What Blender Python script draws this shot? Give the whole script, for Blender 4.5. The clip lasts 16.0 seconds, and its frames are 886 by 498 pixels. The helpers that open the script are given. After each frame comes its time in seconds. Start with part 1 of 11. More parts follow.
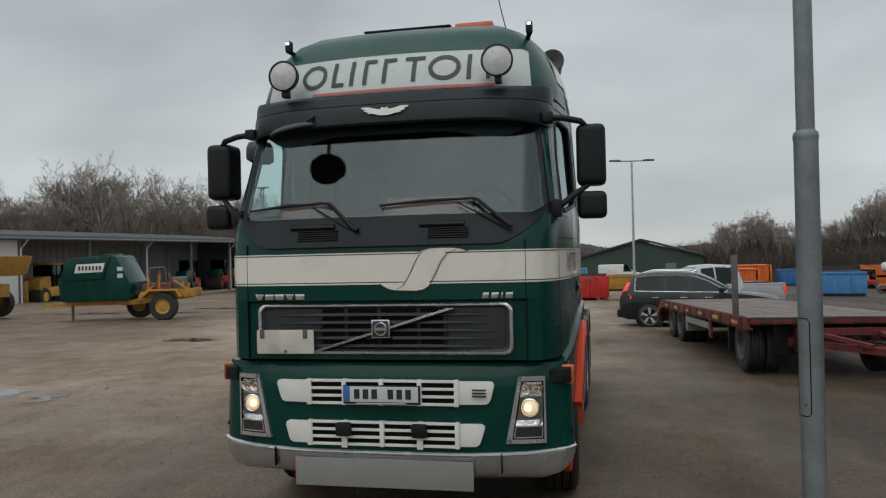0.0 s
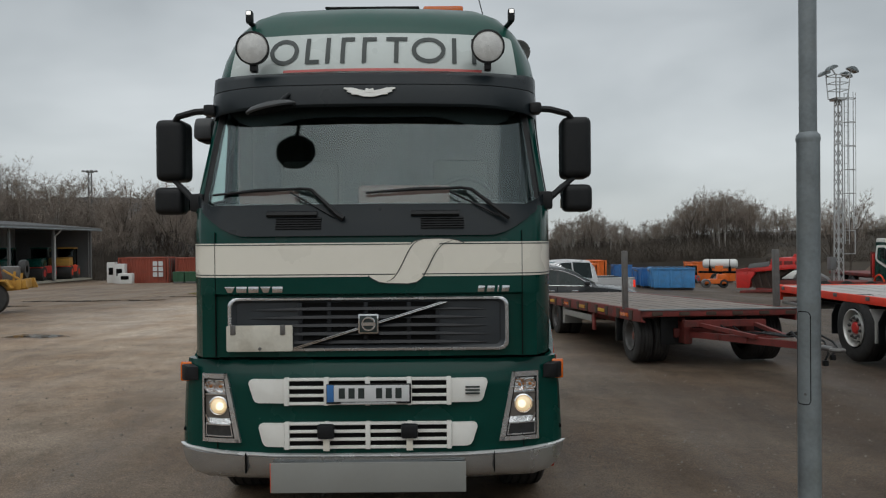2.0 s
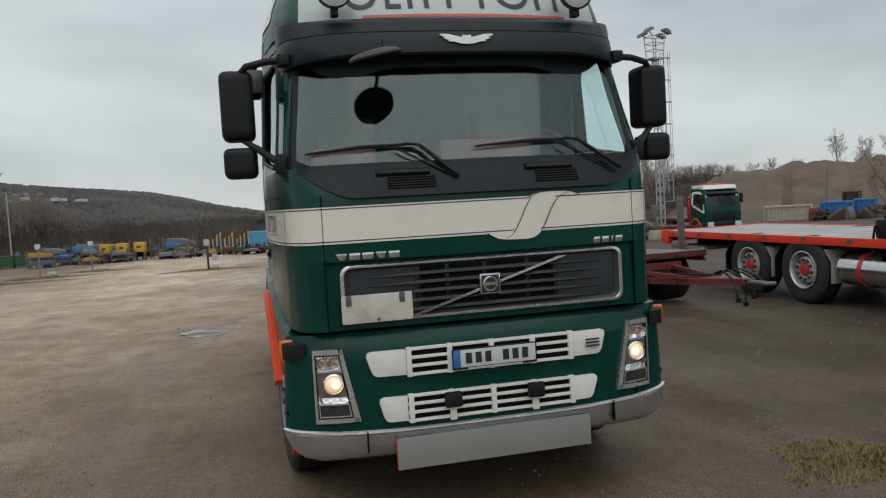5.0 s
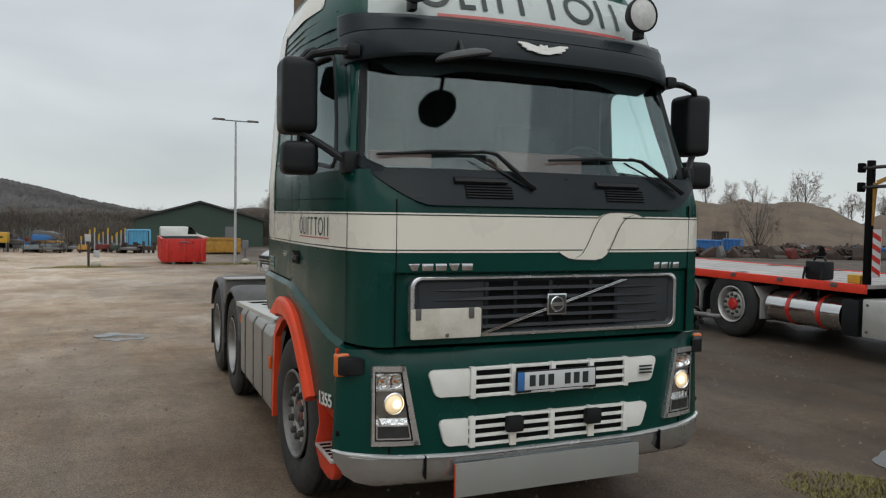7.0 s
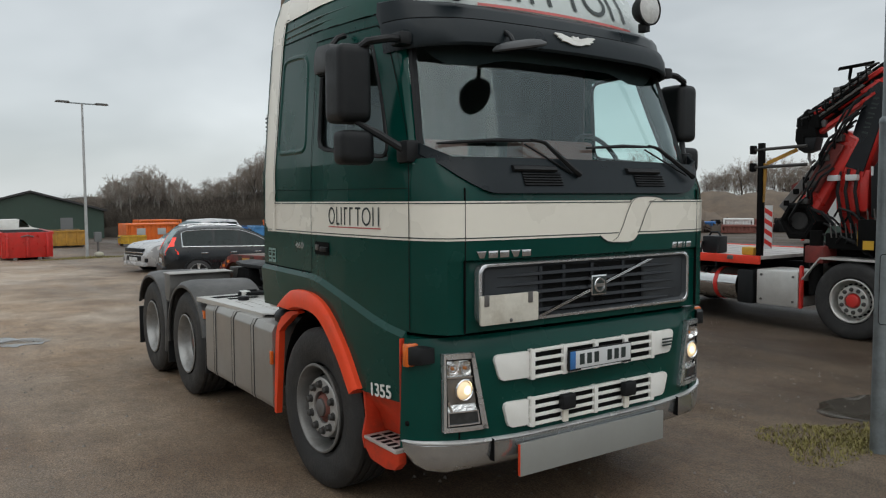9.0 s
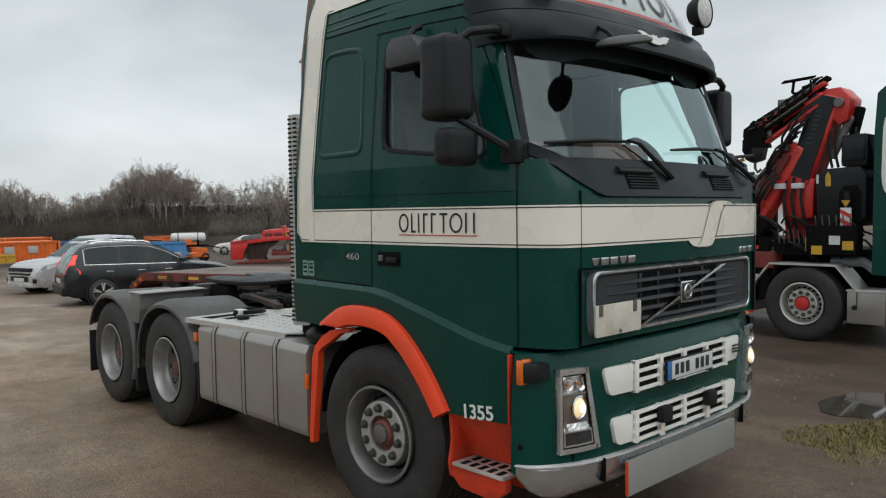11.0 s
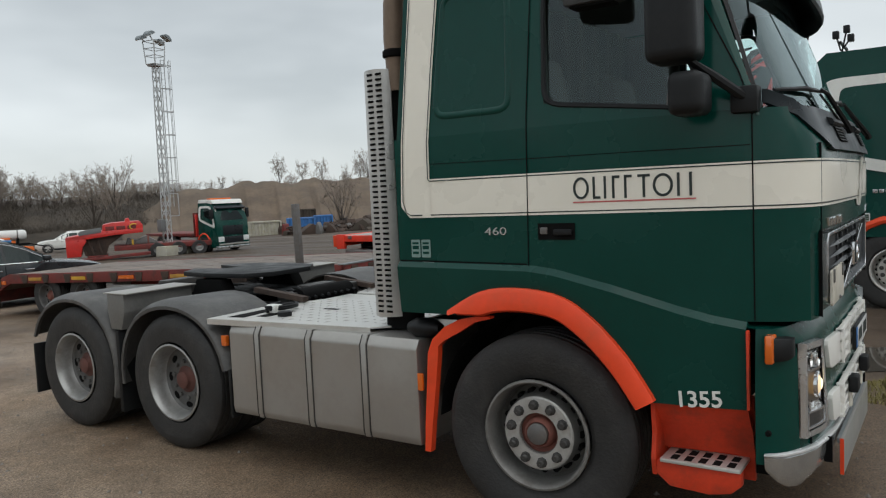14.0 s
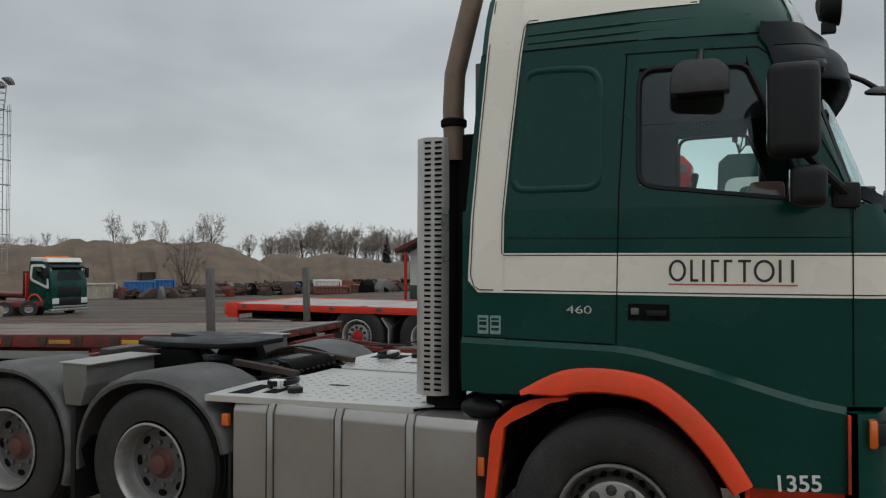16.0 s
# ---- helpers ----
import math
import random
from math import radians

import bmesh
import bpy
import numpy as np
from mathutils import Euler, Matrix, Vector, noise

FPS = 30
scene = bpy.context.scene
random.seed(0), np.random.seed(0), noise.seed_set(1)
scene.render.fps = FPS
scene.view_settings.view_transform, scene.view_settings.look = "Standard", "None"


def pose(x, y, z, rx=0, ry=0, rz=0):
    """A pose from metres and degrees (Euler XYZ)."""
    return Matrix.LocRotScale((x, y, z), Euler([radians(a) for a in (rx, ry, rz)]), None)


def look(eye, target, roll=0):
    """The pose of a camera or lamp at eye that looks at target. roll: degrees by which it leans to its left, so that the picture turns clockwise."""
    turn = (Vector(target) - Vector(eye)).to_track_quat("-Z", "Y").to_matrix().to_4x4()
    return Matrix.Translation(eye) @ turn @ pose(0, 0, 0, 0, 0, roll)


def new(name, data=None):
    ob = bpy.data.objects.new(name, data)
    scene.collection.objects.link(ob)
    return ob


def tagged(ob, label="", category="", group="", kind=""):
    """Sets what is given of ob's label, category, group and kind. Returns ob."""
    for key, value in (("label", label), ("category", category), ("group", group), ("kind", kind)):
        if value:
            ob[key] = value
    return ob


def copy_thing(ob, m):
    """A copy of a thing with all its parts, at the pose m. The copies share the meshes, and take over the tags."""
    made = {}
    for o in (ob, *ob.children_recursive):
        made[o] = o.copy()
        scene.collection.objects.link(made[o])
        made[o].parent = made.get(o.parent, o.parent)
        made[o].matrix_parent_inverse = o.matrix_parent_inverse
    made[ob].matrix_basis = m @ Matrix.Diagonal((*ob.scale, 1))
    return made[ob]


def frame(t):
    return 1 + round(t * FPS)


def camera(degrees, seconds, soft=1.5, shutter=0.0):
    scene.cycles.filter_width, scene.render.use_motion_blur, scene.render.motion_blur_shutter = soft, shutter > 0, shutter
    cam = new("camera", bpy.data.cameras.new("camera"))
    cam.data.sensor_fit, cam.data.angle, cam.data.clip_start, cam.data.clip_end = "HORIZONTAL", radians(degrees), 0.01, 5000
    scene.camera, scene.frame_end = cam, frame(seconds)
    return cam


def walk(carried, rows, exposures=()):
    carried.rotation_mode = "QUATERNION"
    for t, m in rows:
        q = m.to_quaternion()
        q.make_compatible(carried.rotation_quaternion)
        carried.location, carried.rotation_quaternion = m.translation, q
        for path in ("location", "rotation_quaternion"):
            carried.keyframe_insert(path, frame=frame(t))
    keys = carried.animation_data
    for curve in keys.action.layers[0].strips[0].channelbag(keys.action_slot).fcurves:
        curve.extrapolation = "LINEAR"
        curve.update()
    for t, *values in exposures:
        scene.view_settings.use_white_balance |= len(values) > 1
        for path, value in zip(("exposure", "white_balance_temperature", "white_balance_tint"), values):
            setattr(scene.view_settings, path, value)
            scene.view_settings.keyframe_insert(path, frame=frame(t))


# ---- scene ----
cam = camera(60.3, 16.0, soft=1.2)
METRES, EYE, TILT, LEAN, TURN = 9.7, 1.88, 0.0, 0.0, 11.9
ROWS = [
    (0.0, 0.0, 0.0, 0.0, 0.01, 0.37, 1.34),
    (0.5, -0.0254, 0.0061, 0.0005, -3.36, 0.68, -0.22),
    (1.0, -0.0564, 0.0069, 0.0012, -8.15, -0.65, 2.19),
    (1.5, -0.0758, 0.0206, -0.0005, -10.12, 0.09, 1.52),
    (2.0, -0.098, 0.032, 0.0005, -11.98, -0.35, 0.46),
    (2.5, -0.133, 0.0392, 0.0003, -15.54, -1.8, 2.34),
    (3.0, -0.1596, 0.0529, 0.0006, -16.86, -0.47, 0.35),
    (3.5, -0.1829, 0.0709, 0.001, -18.75, -1.48, -0.42),
    (4.0, -0.2166, 0.0819, 0.001, -21.94, -2.54, 1.2),
    (6.5, -0.3292, 0.1729, 0.0008, -31.7, -3.07, 0.4),
    (7.0, -0.3552, 0.1907, 0.0008, -34.79, -2.51, -0.94),
    (7.5, -0.3831, 0.2079, 0.0017, -35.13, -4.46, -1.05),
    (8.0, -0.397, 0.2345, -0.0001, -40.57, -3.37, -1.24),
    (8.5, -0.4254, 0.2465, 0.0019, -42.66, -1.37, -1.61),
    (9.0, -0.4502, 0.2644, 0.0029, -46.28, -3.69, 0.3),
    (9.5, -0.463, 0.2894, 0.0002, -47.0, -3.48, 1.26),
    (12.0, -0.5113, 0.4469, -0.0022, -61.15, -2.52, 1.1),
    (12.5, -0.5109, 0.4793, -0.0047, -62.77, -2.37, 1.63),
    (13.0, -0.5235, 0.5091, -0.0057, -66.68, -2.49, 0.11),
    (13.5, -0.5343, 0.5422, -0.004, -65.99, -4.32, 1.42),
    (14.0, -0.5298, 0.5741, -0.0058, -68.07, -4.24, 2.61),
    (14.5, -0.5365, 0.6069, -0.0057, -71.01, -0.94, 0.52),
    (15.0, -0.5447, 0.6403, -0.001, -75.98, -1.23, 1.19),
    (15.5, -0.5395, 0.673, -0.0035, -75.39, -1.46, 1.05),
    (16.0, -0.5492, 0.7045, -0.0027, -80.13, 0.95, -0.16),
]
walk(cam, [(t, pose(1.455, -4.86, EYE, TILT, LEAN, TURN) @ pose(METRES * x, METRES * y, METRES * z, 90 + pitch, roll, yaw)) for t, x, y, z, yaw, pitch, roll in ROWS],
     exposures=[(0.0, -0.33), (3.0, -0.28), (6.5, -0.13), (8.0, -0.08), (8.5, -0.17), (9.0, -0.05), (12.5, 0.04), (14.5, 0.04), (16.0, -0.32)])

# ---- sky and sun: a closed overcast sky ----
world = bpy.data.worlds.new("overcast_sky")
scene.world = world
world.use_nodes = True
wt = world.node_tree
wt.nodes.clear()
w_out = wt.nodes.new("ShaderNodeOutputWorld")
w_bg = wt.nodes.new("ShaderNodeBackground")
w_mix = wt.nodes.new("ShaderNodeMix")
w_mix.data_type = "RGBA"
w_sky = wt.nodes.new("ShaderNodeTexSky")
w_sky.sky_type = "NISHITA"
w_sky.sun_disc = False
w_sky.sun_elevation, w_sky.sun_rotation = radians(55), radians(191)
w_sky_dim = wt.nodes.new("ShaderNodeMix")
w_sky_dim.data_type = "RGBA"
w_sky_dim.blend_type = "MULTIPLY"
w_sky_dim.inputs["Factor"].default_value = 1.0
w_sky_dim.inputs[7].default_value = (0.08, 0.08, 0.08, 1)
w_co = wt.nodes.new("ShaderNodeTexCoord")
w_sep = wt.nodes.new("ShaderNodeSeparateXYZ")
w_map = wt.nodes.new("ShaderNodeMapping")
w_map.inputs["Scale"].default_value = (1.0, 1.0, 2.6)
w_n1 = wt.nodes.new("ShaderNodeTexNoise")
w_n1.inputs["Scale"].default_value, w_n1.inputs["Detail"].default_value = 2.1, 4.0
w_n1.inputs["Roughness"].default_value, w_n1.inputs["Distortion"].default_value = 0.47, 0.25
w_ramp = wt.nodes.new("ShaderNodeValToRGB")
w_ramp.color_ramp.elements[0].position, w_ramp.color_ramp.elements[0].color = 0.34, (0.376, 0.405, 0.417, 1)
w_ramp.color_ramp.elements[1].position, w_ramp.color_ramp.elements[1].color = 0.68, (0.576, 0.608, 0.620, 1)
w_up = wt.nodes.new("ShaderNodeValToRGB")
w_up.color_ramp.elements[0].position, w_up.color_ramp.elements[0].color = 0.0, (1.12, 1.12, 1.11, 1)
w_up.color_ramp.elements[1].position, w_up.color_ramp.elements[1].color = 0.9, (1.45, 1.45, 1.45, 1)
w_mid = w_up.color_ramp.elements.new(0.3)
w_mid.color = (0.92, 0.93, 0.94, 1)
w_mul = wt.nodes.new("ShaderNodeMix")
w_mul.data_type, w_mul.blend_type = "RGBA", "MULTIPLY"
w_mul.inputs["Factor"].default_value = 1.0
wl = wt.links.new
wl(w_co.outputs["Generated"], w_map.inputs["Vector"])
wl(w_map.outputs["Vector"], w_n1.inputs["Vector"])
wl(w_n1.outputs["Fac"], w_ramp.inputs["Fac"])
wl(w_co.outputs["Generated"], w_sep.inputs["Vector"])
wl(w_sep.outputs["Z"], w_up.inputs["Fac"])
wl(w_ramp.outputs["Color"], w_mul.inputs[6])
wl(w_up.outputs["Color"], w_mul.inputs[7])
wl(w_sky.outputs["Color"], w_sky_dim.inputs[6])
wl(w_sky_dim.outputs[2], w_mix.inputs[6])
wl(w_mul.outputs[2], w_mix.inputs[7])
w_mix.inputs["Factor"].default_value = 0.9
wl(w_mix.outputs[2], w_bg.inputs["Color"])
w_bg.inputs["Strength"].default_value = 1.42
wl(w_bg.outputs["Background"], w_out.inputs["Surface"])

sun = new("sun", bpy.data.lights.new("sun", "SUN"))
sun.data.energy, sun.data.angle, sun.data.color = 0.8, radians(70), (1.0, 0.97, 0.93)
sun.matrix_world = look((-4, -20, 30), (0, 0, 0))

# ---- materials ----
def mat(name, color, rough=0.5, metal=0.0, vary=0.12, scale=6.0, dirt=None, dirt_amount=0.35, bump=0.0, bump_scale=40.0,
        coat=0.0, spec=0.5, rough_vary=0.12, emit=None, strength=0.0, per_piece=0.0):
    """A painted, metal, rubber or mineral surface: base colour broken by two noises, patches of dirt, uneven gloss and fine relief."""
    m = bpy.data.materials.new(name)
    m.use_nodes = True
    nt = m.node_tree
    b = nt.nodes["Principled BSDF"]
    lk = nt.links.new
    co = nt.nodes.new("ShaderNodeTexCoord")
    n1 = nt.nodes.new("ShaderNodeTexNoise")
    n1.inputs["Scale"].default_value, n1.inputs["Detail"].default_value = scale, 6.0
    n2 = nt.nodes.new("ShaderNodeTexNoise")
    n2.inputs["Scale"].default_value, n2.inputs["Detail"].default_value = scale * 9, 3.0
    lk(co.outputs["Object"], n1.inputs["Vector"])
    lk(co.outputs["Object"], n2.inputs["Vector"])
    add = nt.nodes.new("ShaderNodeMath")
    add.operation = "MULTIPLY_ADD"
    lk(n2.outputs["Fac"], add.inputs[0])
    add.inputs[1].default_value = 0.35
    lk(n1.outputs["Fac"], add.inputs[2])
    rmp = nt.nodes.new("ShaderNodeMapRange")
    rmp.inputs["From Min"].default_value, rmp.inputs["From Max"].default_value = 0.42, 0.92
    rmp.inputs["To Min"].default_value, rmp.inputs["To Max"].default_value = 1 - vary, 1 + vary
    lk(add.outputs[0], rmp.inputs["Value"])
    src = rmp.outputs["Result"]
    if per_piece:
        info = nt.nodes.new("ShaderNodeObjectInfo")
        pr = nt.nodes.new("ShaderNodeMapRange")
        pr.inputs["To Min"].default_value, pr.inputs["To Max"].default_value = 1 - per_piece, 1 + per_piece
        lk(info.outputs["Random"], pr.inputs["Value"])
        pm = nt.nodes.new("ShaderNodeMath")
        pm.operation = "MULTIPLY"
        lk(src, pm.inputs[0])
        lk(pr.outputs["Result"], pm.inputs[1])
        src = pm.outputs[0]
    mul = nt.nodes.new("ShaderNodeMix")
    mul.data_type, mul.blend_type = "RGBA", "MULTIPLY"
    mul.inputs["Factor"].default_value = 1.0
    mul.inputs[6].default_value = (*color, 1)
    lk(src, mul.inputs[7])
    out = mul.outputs[2]
    if dirt:
        n3 = nt.nodes.new("ShaderNodeTexNoise")
        n3.inputs["Scale"].default_value, n3.inputs["Detail"].default_value = scale * 0.8, 8.0
        n3.inputs["Roughness"].default_value = 0.7
        lk(co.outputs["Object"], n3.inputs["Vector"])
        dr = nt.nodes.new("ShaderNodeMapRange")
        dr.inputs["From Min"].default_value, dr.inputs["From Max"].default_value = 0.48, 0.72
        dr.inputs["To Max"].default_value = dirt_amount
        lk(n3.outputs["Fac"], dr.inputs["Value"])
        dm = nt.nodes.new("ShaderNodeMix")
        dm.data_type = "RGBA"
        lk(dr.outputs["Result"], dm.inputs["Factor"])
        lk(out, dm.inputs[6])
        dm.inputs[7].default_value = (*dirt, 1)
        out = dm.outputs[2]
    lk(out, b.inputs["Base Color"])
    rr = nt.nodes.new("ShaderNodeMapRange")
    rr.inputs["From Min"].default_value, rr.inputs["From Max"].default_value = 0.3, 0.7
    rr.inputs["To Min"].default_value, rr.inputs["To Max"].default_value = max(0.02, rough - rough_vary), min(1, rough + rough_vary)
    lk(n1.outputs["Fac"], rr.inputs["Value"])
    lk(rr.outputs["Result"], b.inputs["Roughness"])
    b.inputs["Metallic"].default_value = metal
    b.inputs["Specular IOR Level"].default_value = spec
    b.inputs["Coat Weight"].default_value = coat
    b.inputs["Coat Roughness"].default_value = 0.08
    if bump:
        n4 = nt.nodes.new("ShaderNodeTexNoise")
        n4.inputs["Scale"].default_value, n4.inputs["Detail"].default_value = bump_scale, 5.0
        lk(co.outputs["Object"], n4.inputs["Vector"])
        bp = nt.nodes.new("ShaderNodeBump")
        bp.inputs["Strength"].default_value, bp.inputs["Distance"].default_value = bump, 0.02
        lk(n4.outputs["Fac"], bp.inputs["Height"])
        lk(bp.outputs["Normal"], b.inputs["Normal"])
    if emit:
        b.inputs["Emission Color"].default_value = (*emit, 1)
        b.inputs["Emission Strength"].default_value = strength
    return m


def glass(name, tint, rough=0.0, alpha=0.25):
    """A thin tinted pane: part clear, part mirror by the angle."""
    m = bpy.data.materials.new(name)
    m.use_nodes = True
    nt = m.node_tree
    nt.nodes.clear()
    o = nt.nodes.new("ShaderNodeOutputMaterial")
    t = nt.nodes.new("ShaderNodeBsdfTransparent")
    t.inputs["Color"].default_value = (*tint, 1)
    g = nt.nodes.new("ShaderNodeBsdfGlossy")
    g.inputs["Roughness"].default_value = rough
    g.inputs["Color"].default_value = (0.86, 1.0, 1.0, 1)
    f = nt.nodes.new("ShaderNodeLayerWeight")
    f.inputs["Blend"].default_value = 0.5
    pw = nt.nodes.new("ShaderNodeMath")
    pw.operation = "POWER"
    pw.inputs[1].default_value = 4.0
    ad = nt.nodes.new("ShaderNodeMath")
    ad.operation = "MULTIPLY_ADD"
    ad.inputs[1].default_value, ad.inputs[2].default_value = 0.85, alpha
    ad.use_clamp = True
    x = nt.nodes.new("ShaderNodeMixShader")
    nt.links.new(f.outputs["Facing"], pw.inputs[0])
    nt.links.new(pw.outputs[0], ad.inputs[0])
    nt.links.new(ad.outputs[0], x.inputs["Fac"])
    nt.links.new(t.outputs["BSDF"], x.inputs[1])
    nt.links.new(g.outputs["BSDF"], x.inputs[2])
    nt.links.new(x.outputs["Shader"], o.inputs["Surface"])
    return m


M_green = mat("green_paint", (0.0014, 0.045, 0.0345), 0.24, vary=0.10, scale=1.6, coat=0.0, spec=0.28, dirt=(0.008, 0.047, 0.038), dirt_amount=0.2)
# Roof green kept brighter than the cab's: sky reflection put into its colour.
M_roof_green_skylit = mat("sky_brightened_roof_green", (0.006, 0.062, 0.046), 0.34, vary=0.12, scale=1.6, coat=0.15, spec=0.35, dirt=(0.05, 0.08, 0.065), dirt_amount=0.35)
M_cream = mat("cream_paint", (0.84, 0.80, 0.70), 0.3, vary=0.02, scale=2.0, coat=0.3, dirt=(0.64, 0.59, 0.49), dirt_amount=0.15)
M_intake = mat("intake_white", (0.82, 0.81, 0.765), 0.35, vary=0.03, scale=4.0, coat=0.2, dirt=(0.5, 0.47, 0.40), dirt_amount=0.2)
M_white_paint = mat("white_paint", (0.74, 0.74, 0.70), 0.35, vary=0.04, scale=3.0, coat=0.2, dirt=(0.4, 0.38, 0.33), dirt_amount=0.2)
M_sign_white = mat("sign_white", (0.50, 0.55, 0.53), 0.25, vary=0.04, scale=3.0, coat=0.2, dirt=(0.5, 0.52, 0.48), dirt_amount=0.2)
# Dirty step paint; its darker base puts the step's shade into the colour.
M_orange_worn_shaded = mat("dirty_shaded_orange_red", (0.60, 0.050, 0.018), 0.5, vary=0.2, scale=5.0, spec=0.3, dirt=(0.10, 0.045, 0.03), dirt_amount=0.6)
M_orange = mat("orange_red_paint", (0.82, 0.072, 0.022), 0.4, vary=0.08, scale=4.0, coat=0.0, spec=0.3, dirt=(0.32, 0.10, 0.05), dirt_amount=0.3)
M_red = mat("red_paint", (0.58, 0.028, 0.022), 0.36, vary=0.10, scale=4.0, coat=0.2, dirt=(0.2, 0.06, 0.045), dirt_amount=0.35)
M_rail_red = mat("bright_red_rail_paint", (0.80, 0.055, 0.028), 0.42, vary=0.1, scale=4.0, spec=0.3, dirt=(0.3, 0.07, 0.04), dirt_amount=0.3)
M_scrap = mat("dark_rusty_scrap", (0.055, 0.036, 0.027), 0.85, vary=0.5, scale=3.0, bump=0.4, bump_scale=12.0)
M_red_old = mat("worn_red_steel", (0.16, 0.024, 0.019), 0.65, vary=0.35, scale=3.5, dirt=(0.035, 0.024, 0.019), dirt_amount=0.95, bump=0.2)
M_black = mat("black_plastic", (0.008, 0.009, 0.010), 0.5, vary=0.15, scale=6.0, dirt=(0.026, 0.025, 0.024), dirt_amount=0.25, bump=0.08, bump_scale=250.0, spec=0.3)
M_mirror_shell = mat("mirror_shell_plastic", (0.040, 0.042, 0.044), 0.5, vary=0.15, scale=6.0, dirt=(0.09, 0.088, 0.083), dirt_amount=0.35)
M_navy = mat("visor_plastic", (0.009, 0.014, 0.017), 0.36, vary=0.15, scale=3.0, coat=0.0, spec=0.25)
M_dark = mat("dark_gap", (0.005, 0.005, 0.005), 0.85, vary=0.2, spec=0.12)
M_grille_panel = mat("grille_side_panel", (0.030, 0.035, 0.040), 0.4, vary=0.15, scale=5.0, spec=0.4, dirt=(0.06, 0.06, 0.058), dirt_amount=0.3)
M_grille = mat("grille_plastic", (0.007, 0.009, 0.012), 0.34, vary=0.15, scale=5.0, spec=0.35, dirt=(0.035, 0.034, 0.031), dirt_amount=0.2)
M_rubber = mat("tyre_rubber", (0.021, 0.0205, 0.020), 0.66, vary=0.3, scale=7.0, dirt=(0.058, 0.053, 0.048), dirt_amount=0.5, bump=0.25, bump_scale=60.0)
M_rim = mat("steel_rim", (0.34, 0.34, 0.33), 0.42, metal=0.55, vary=0.12, scale=8.0, dirt=(0.16, 0.14, 0.12), dirt_amount=0.6)
M_hub = mat("hub_steel", (0.15, 0.145, 0.14), 0.5, metal=0.4, vary=0.2, scale=12.0, dirt=(0.12, 0.09, 0.07), dirt_amount=0.6)
M_rust = mat("rusty_hub", (0.19, 0.062, 0.045), 0.7, vary=0.3, scale=16.0, dirt=(0.10, 0.08, 0.07), dirt_amount=0.5)
M_alu = mat("brushed_aluminium", (0.40, 0.385, 0.36), 0.42, metal=0.75, vary=0.05, scale=3.0, dirt=(0.30, 0.27, 0.235), dirt_amount=0.45)
M_shield = mat("dull_stainless_shield", (0.55, 0.54, 0.52), 0.36, metal=0.6, vary=0.1, scale=5.0, dirt=(0.26, 0.22, 0.18), dirt_amount=0.4)
M_alu_bright = mat("checker_aluminium", (0.62, 0.61, 0.58), 0.4, metal=0.55, vary=0.06, scale=5.0, dirt=(0.42, 0.39, 0.34), dirt_amount=0.35)
M_steel = mat("bumper_silver", (0.50, 0.51, 0.51), 0.24, metal=0.8, vary=0.05, scale=3.0, dirt=(0.30, 0.28, 0.25), dirt_amount=0.35)
# Paler than the lip steel: the edge highlight is put into the colour.
M_lip_highlight = mat("highlit_silver_bead", (0.80, 0.81, 0.81), 0.22, metal=0.55, vary=0.03, scale=4.0)
M_chrome = mat("chrome", (0.72, 0.73, 0.74), 0.16, metal=1.0, vary=0.03, scale=5.0, rough_vary=0.06)
M_satin = mat("satin_chrome", (0.66, 0.67, 0.68), 0.24, metal=0.8, vary=0.05, scale=5.0)
M_polish = mat("polished_tank_metal", (0.62, 0.62, 0.61), 0.2, metal=1.0, vary=0.05, scale=4.0, dirt=(0.36, 0.34, 0.30), dirt_amount=0.3)
M_galv = mat("galvanised_steel", (0.20, 0.225, 0.235), 0.5, metal=0.35, vary=0.3, scale=5.0, dirt=(0.20, 0.21, 0.20), dirt_amount=0.5, bump=0.1)
M_fender = mat("grey_fender_plastic", (0.060, 0.059, 0.057), 0.5, vary=0.3, scale=4.0, dirt=(0.15, 0.14, 0.13), dirt_amount=0.6, bump=0.1)
M_bridge = mat("dirty_grey_plate", (0.15, 0.148, 0.14), 0.5, metal=0.2, vary=0.2, scale=5.0, dirt=(0.24, 0.22, 0.19), dirt_amount=0.4)
M_board_grey = mat("grey_board", (0.26, 0.262, 0.245), 0.45, vary=0.05, scale=3.0, dirt=(0.24, 0.23, 0.2), dirt_amount=0.35)
M_exh = mat("heat_browned_pipe", (0.20, 0.145, 0.105), 0.5, metal=0.35, vary=0.2, scale=5.0)
M_pictogram = mat("pale_teal_sticker", (0.20, 0.30, 0.28), 0.4, vary=0.15, scale=30.0)
M_ink = mat("black_lettering", (0.02, 0.03, 0.028), 0.4, vary=0.1)
M_line_red = mat("red_line", (0.52, 0.12, 0.11), 0.4, vary=0.1)
M_plate = mat("number_plate_white", (0.62, 0.63, 0.63), 0.35, vary=0.03, scale=6.0)
M_blue = mat("blue_paint", (0.035, 0.16, 0.42), 0.45, vary=0.15, scale=3.0, dirt=(0.08, 0.09, 0.11), dirt_amount=0.45)
M_skip_blue = mat("light_blue_skip_paint", (0.065, 0.25, 0.52), 0.5, vary=0.15, scale=3.0, dirt=(0.10, 0.12, 0.15), dirt_amount=0.45)
M_yellow = mat("yellow_paint", (0.62, 0.36, 0.03), 0.5, vary=0.15, scale=3.0, dirt=(0.22, 0.14, 0.06), dirt_amount=0.5)
M_ochre = mat("worn_yellow_paint", (0.46, 0.24, 0.035), 0.6, vary=0.2, scale=4.0, dirt=(0.16, 0.10, 0.05), dirt_amount=0.6)
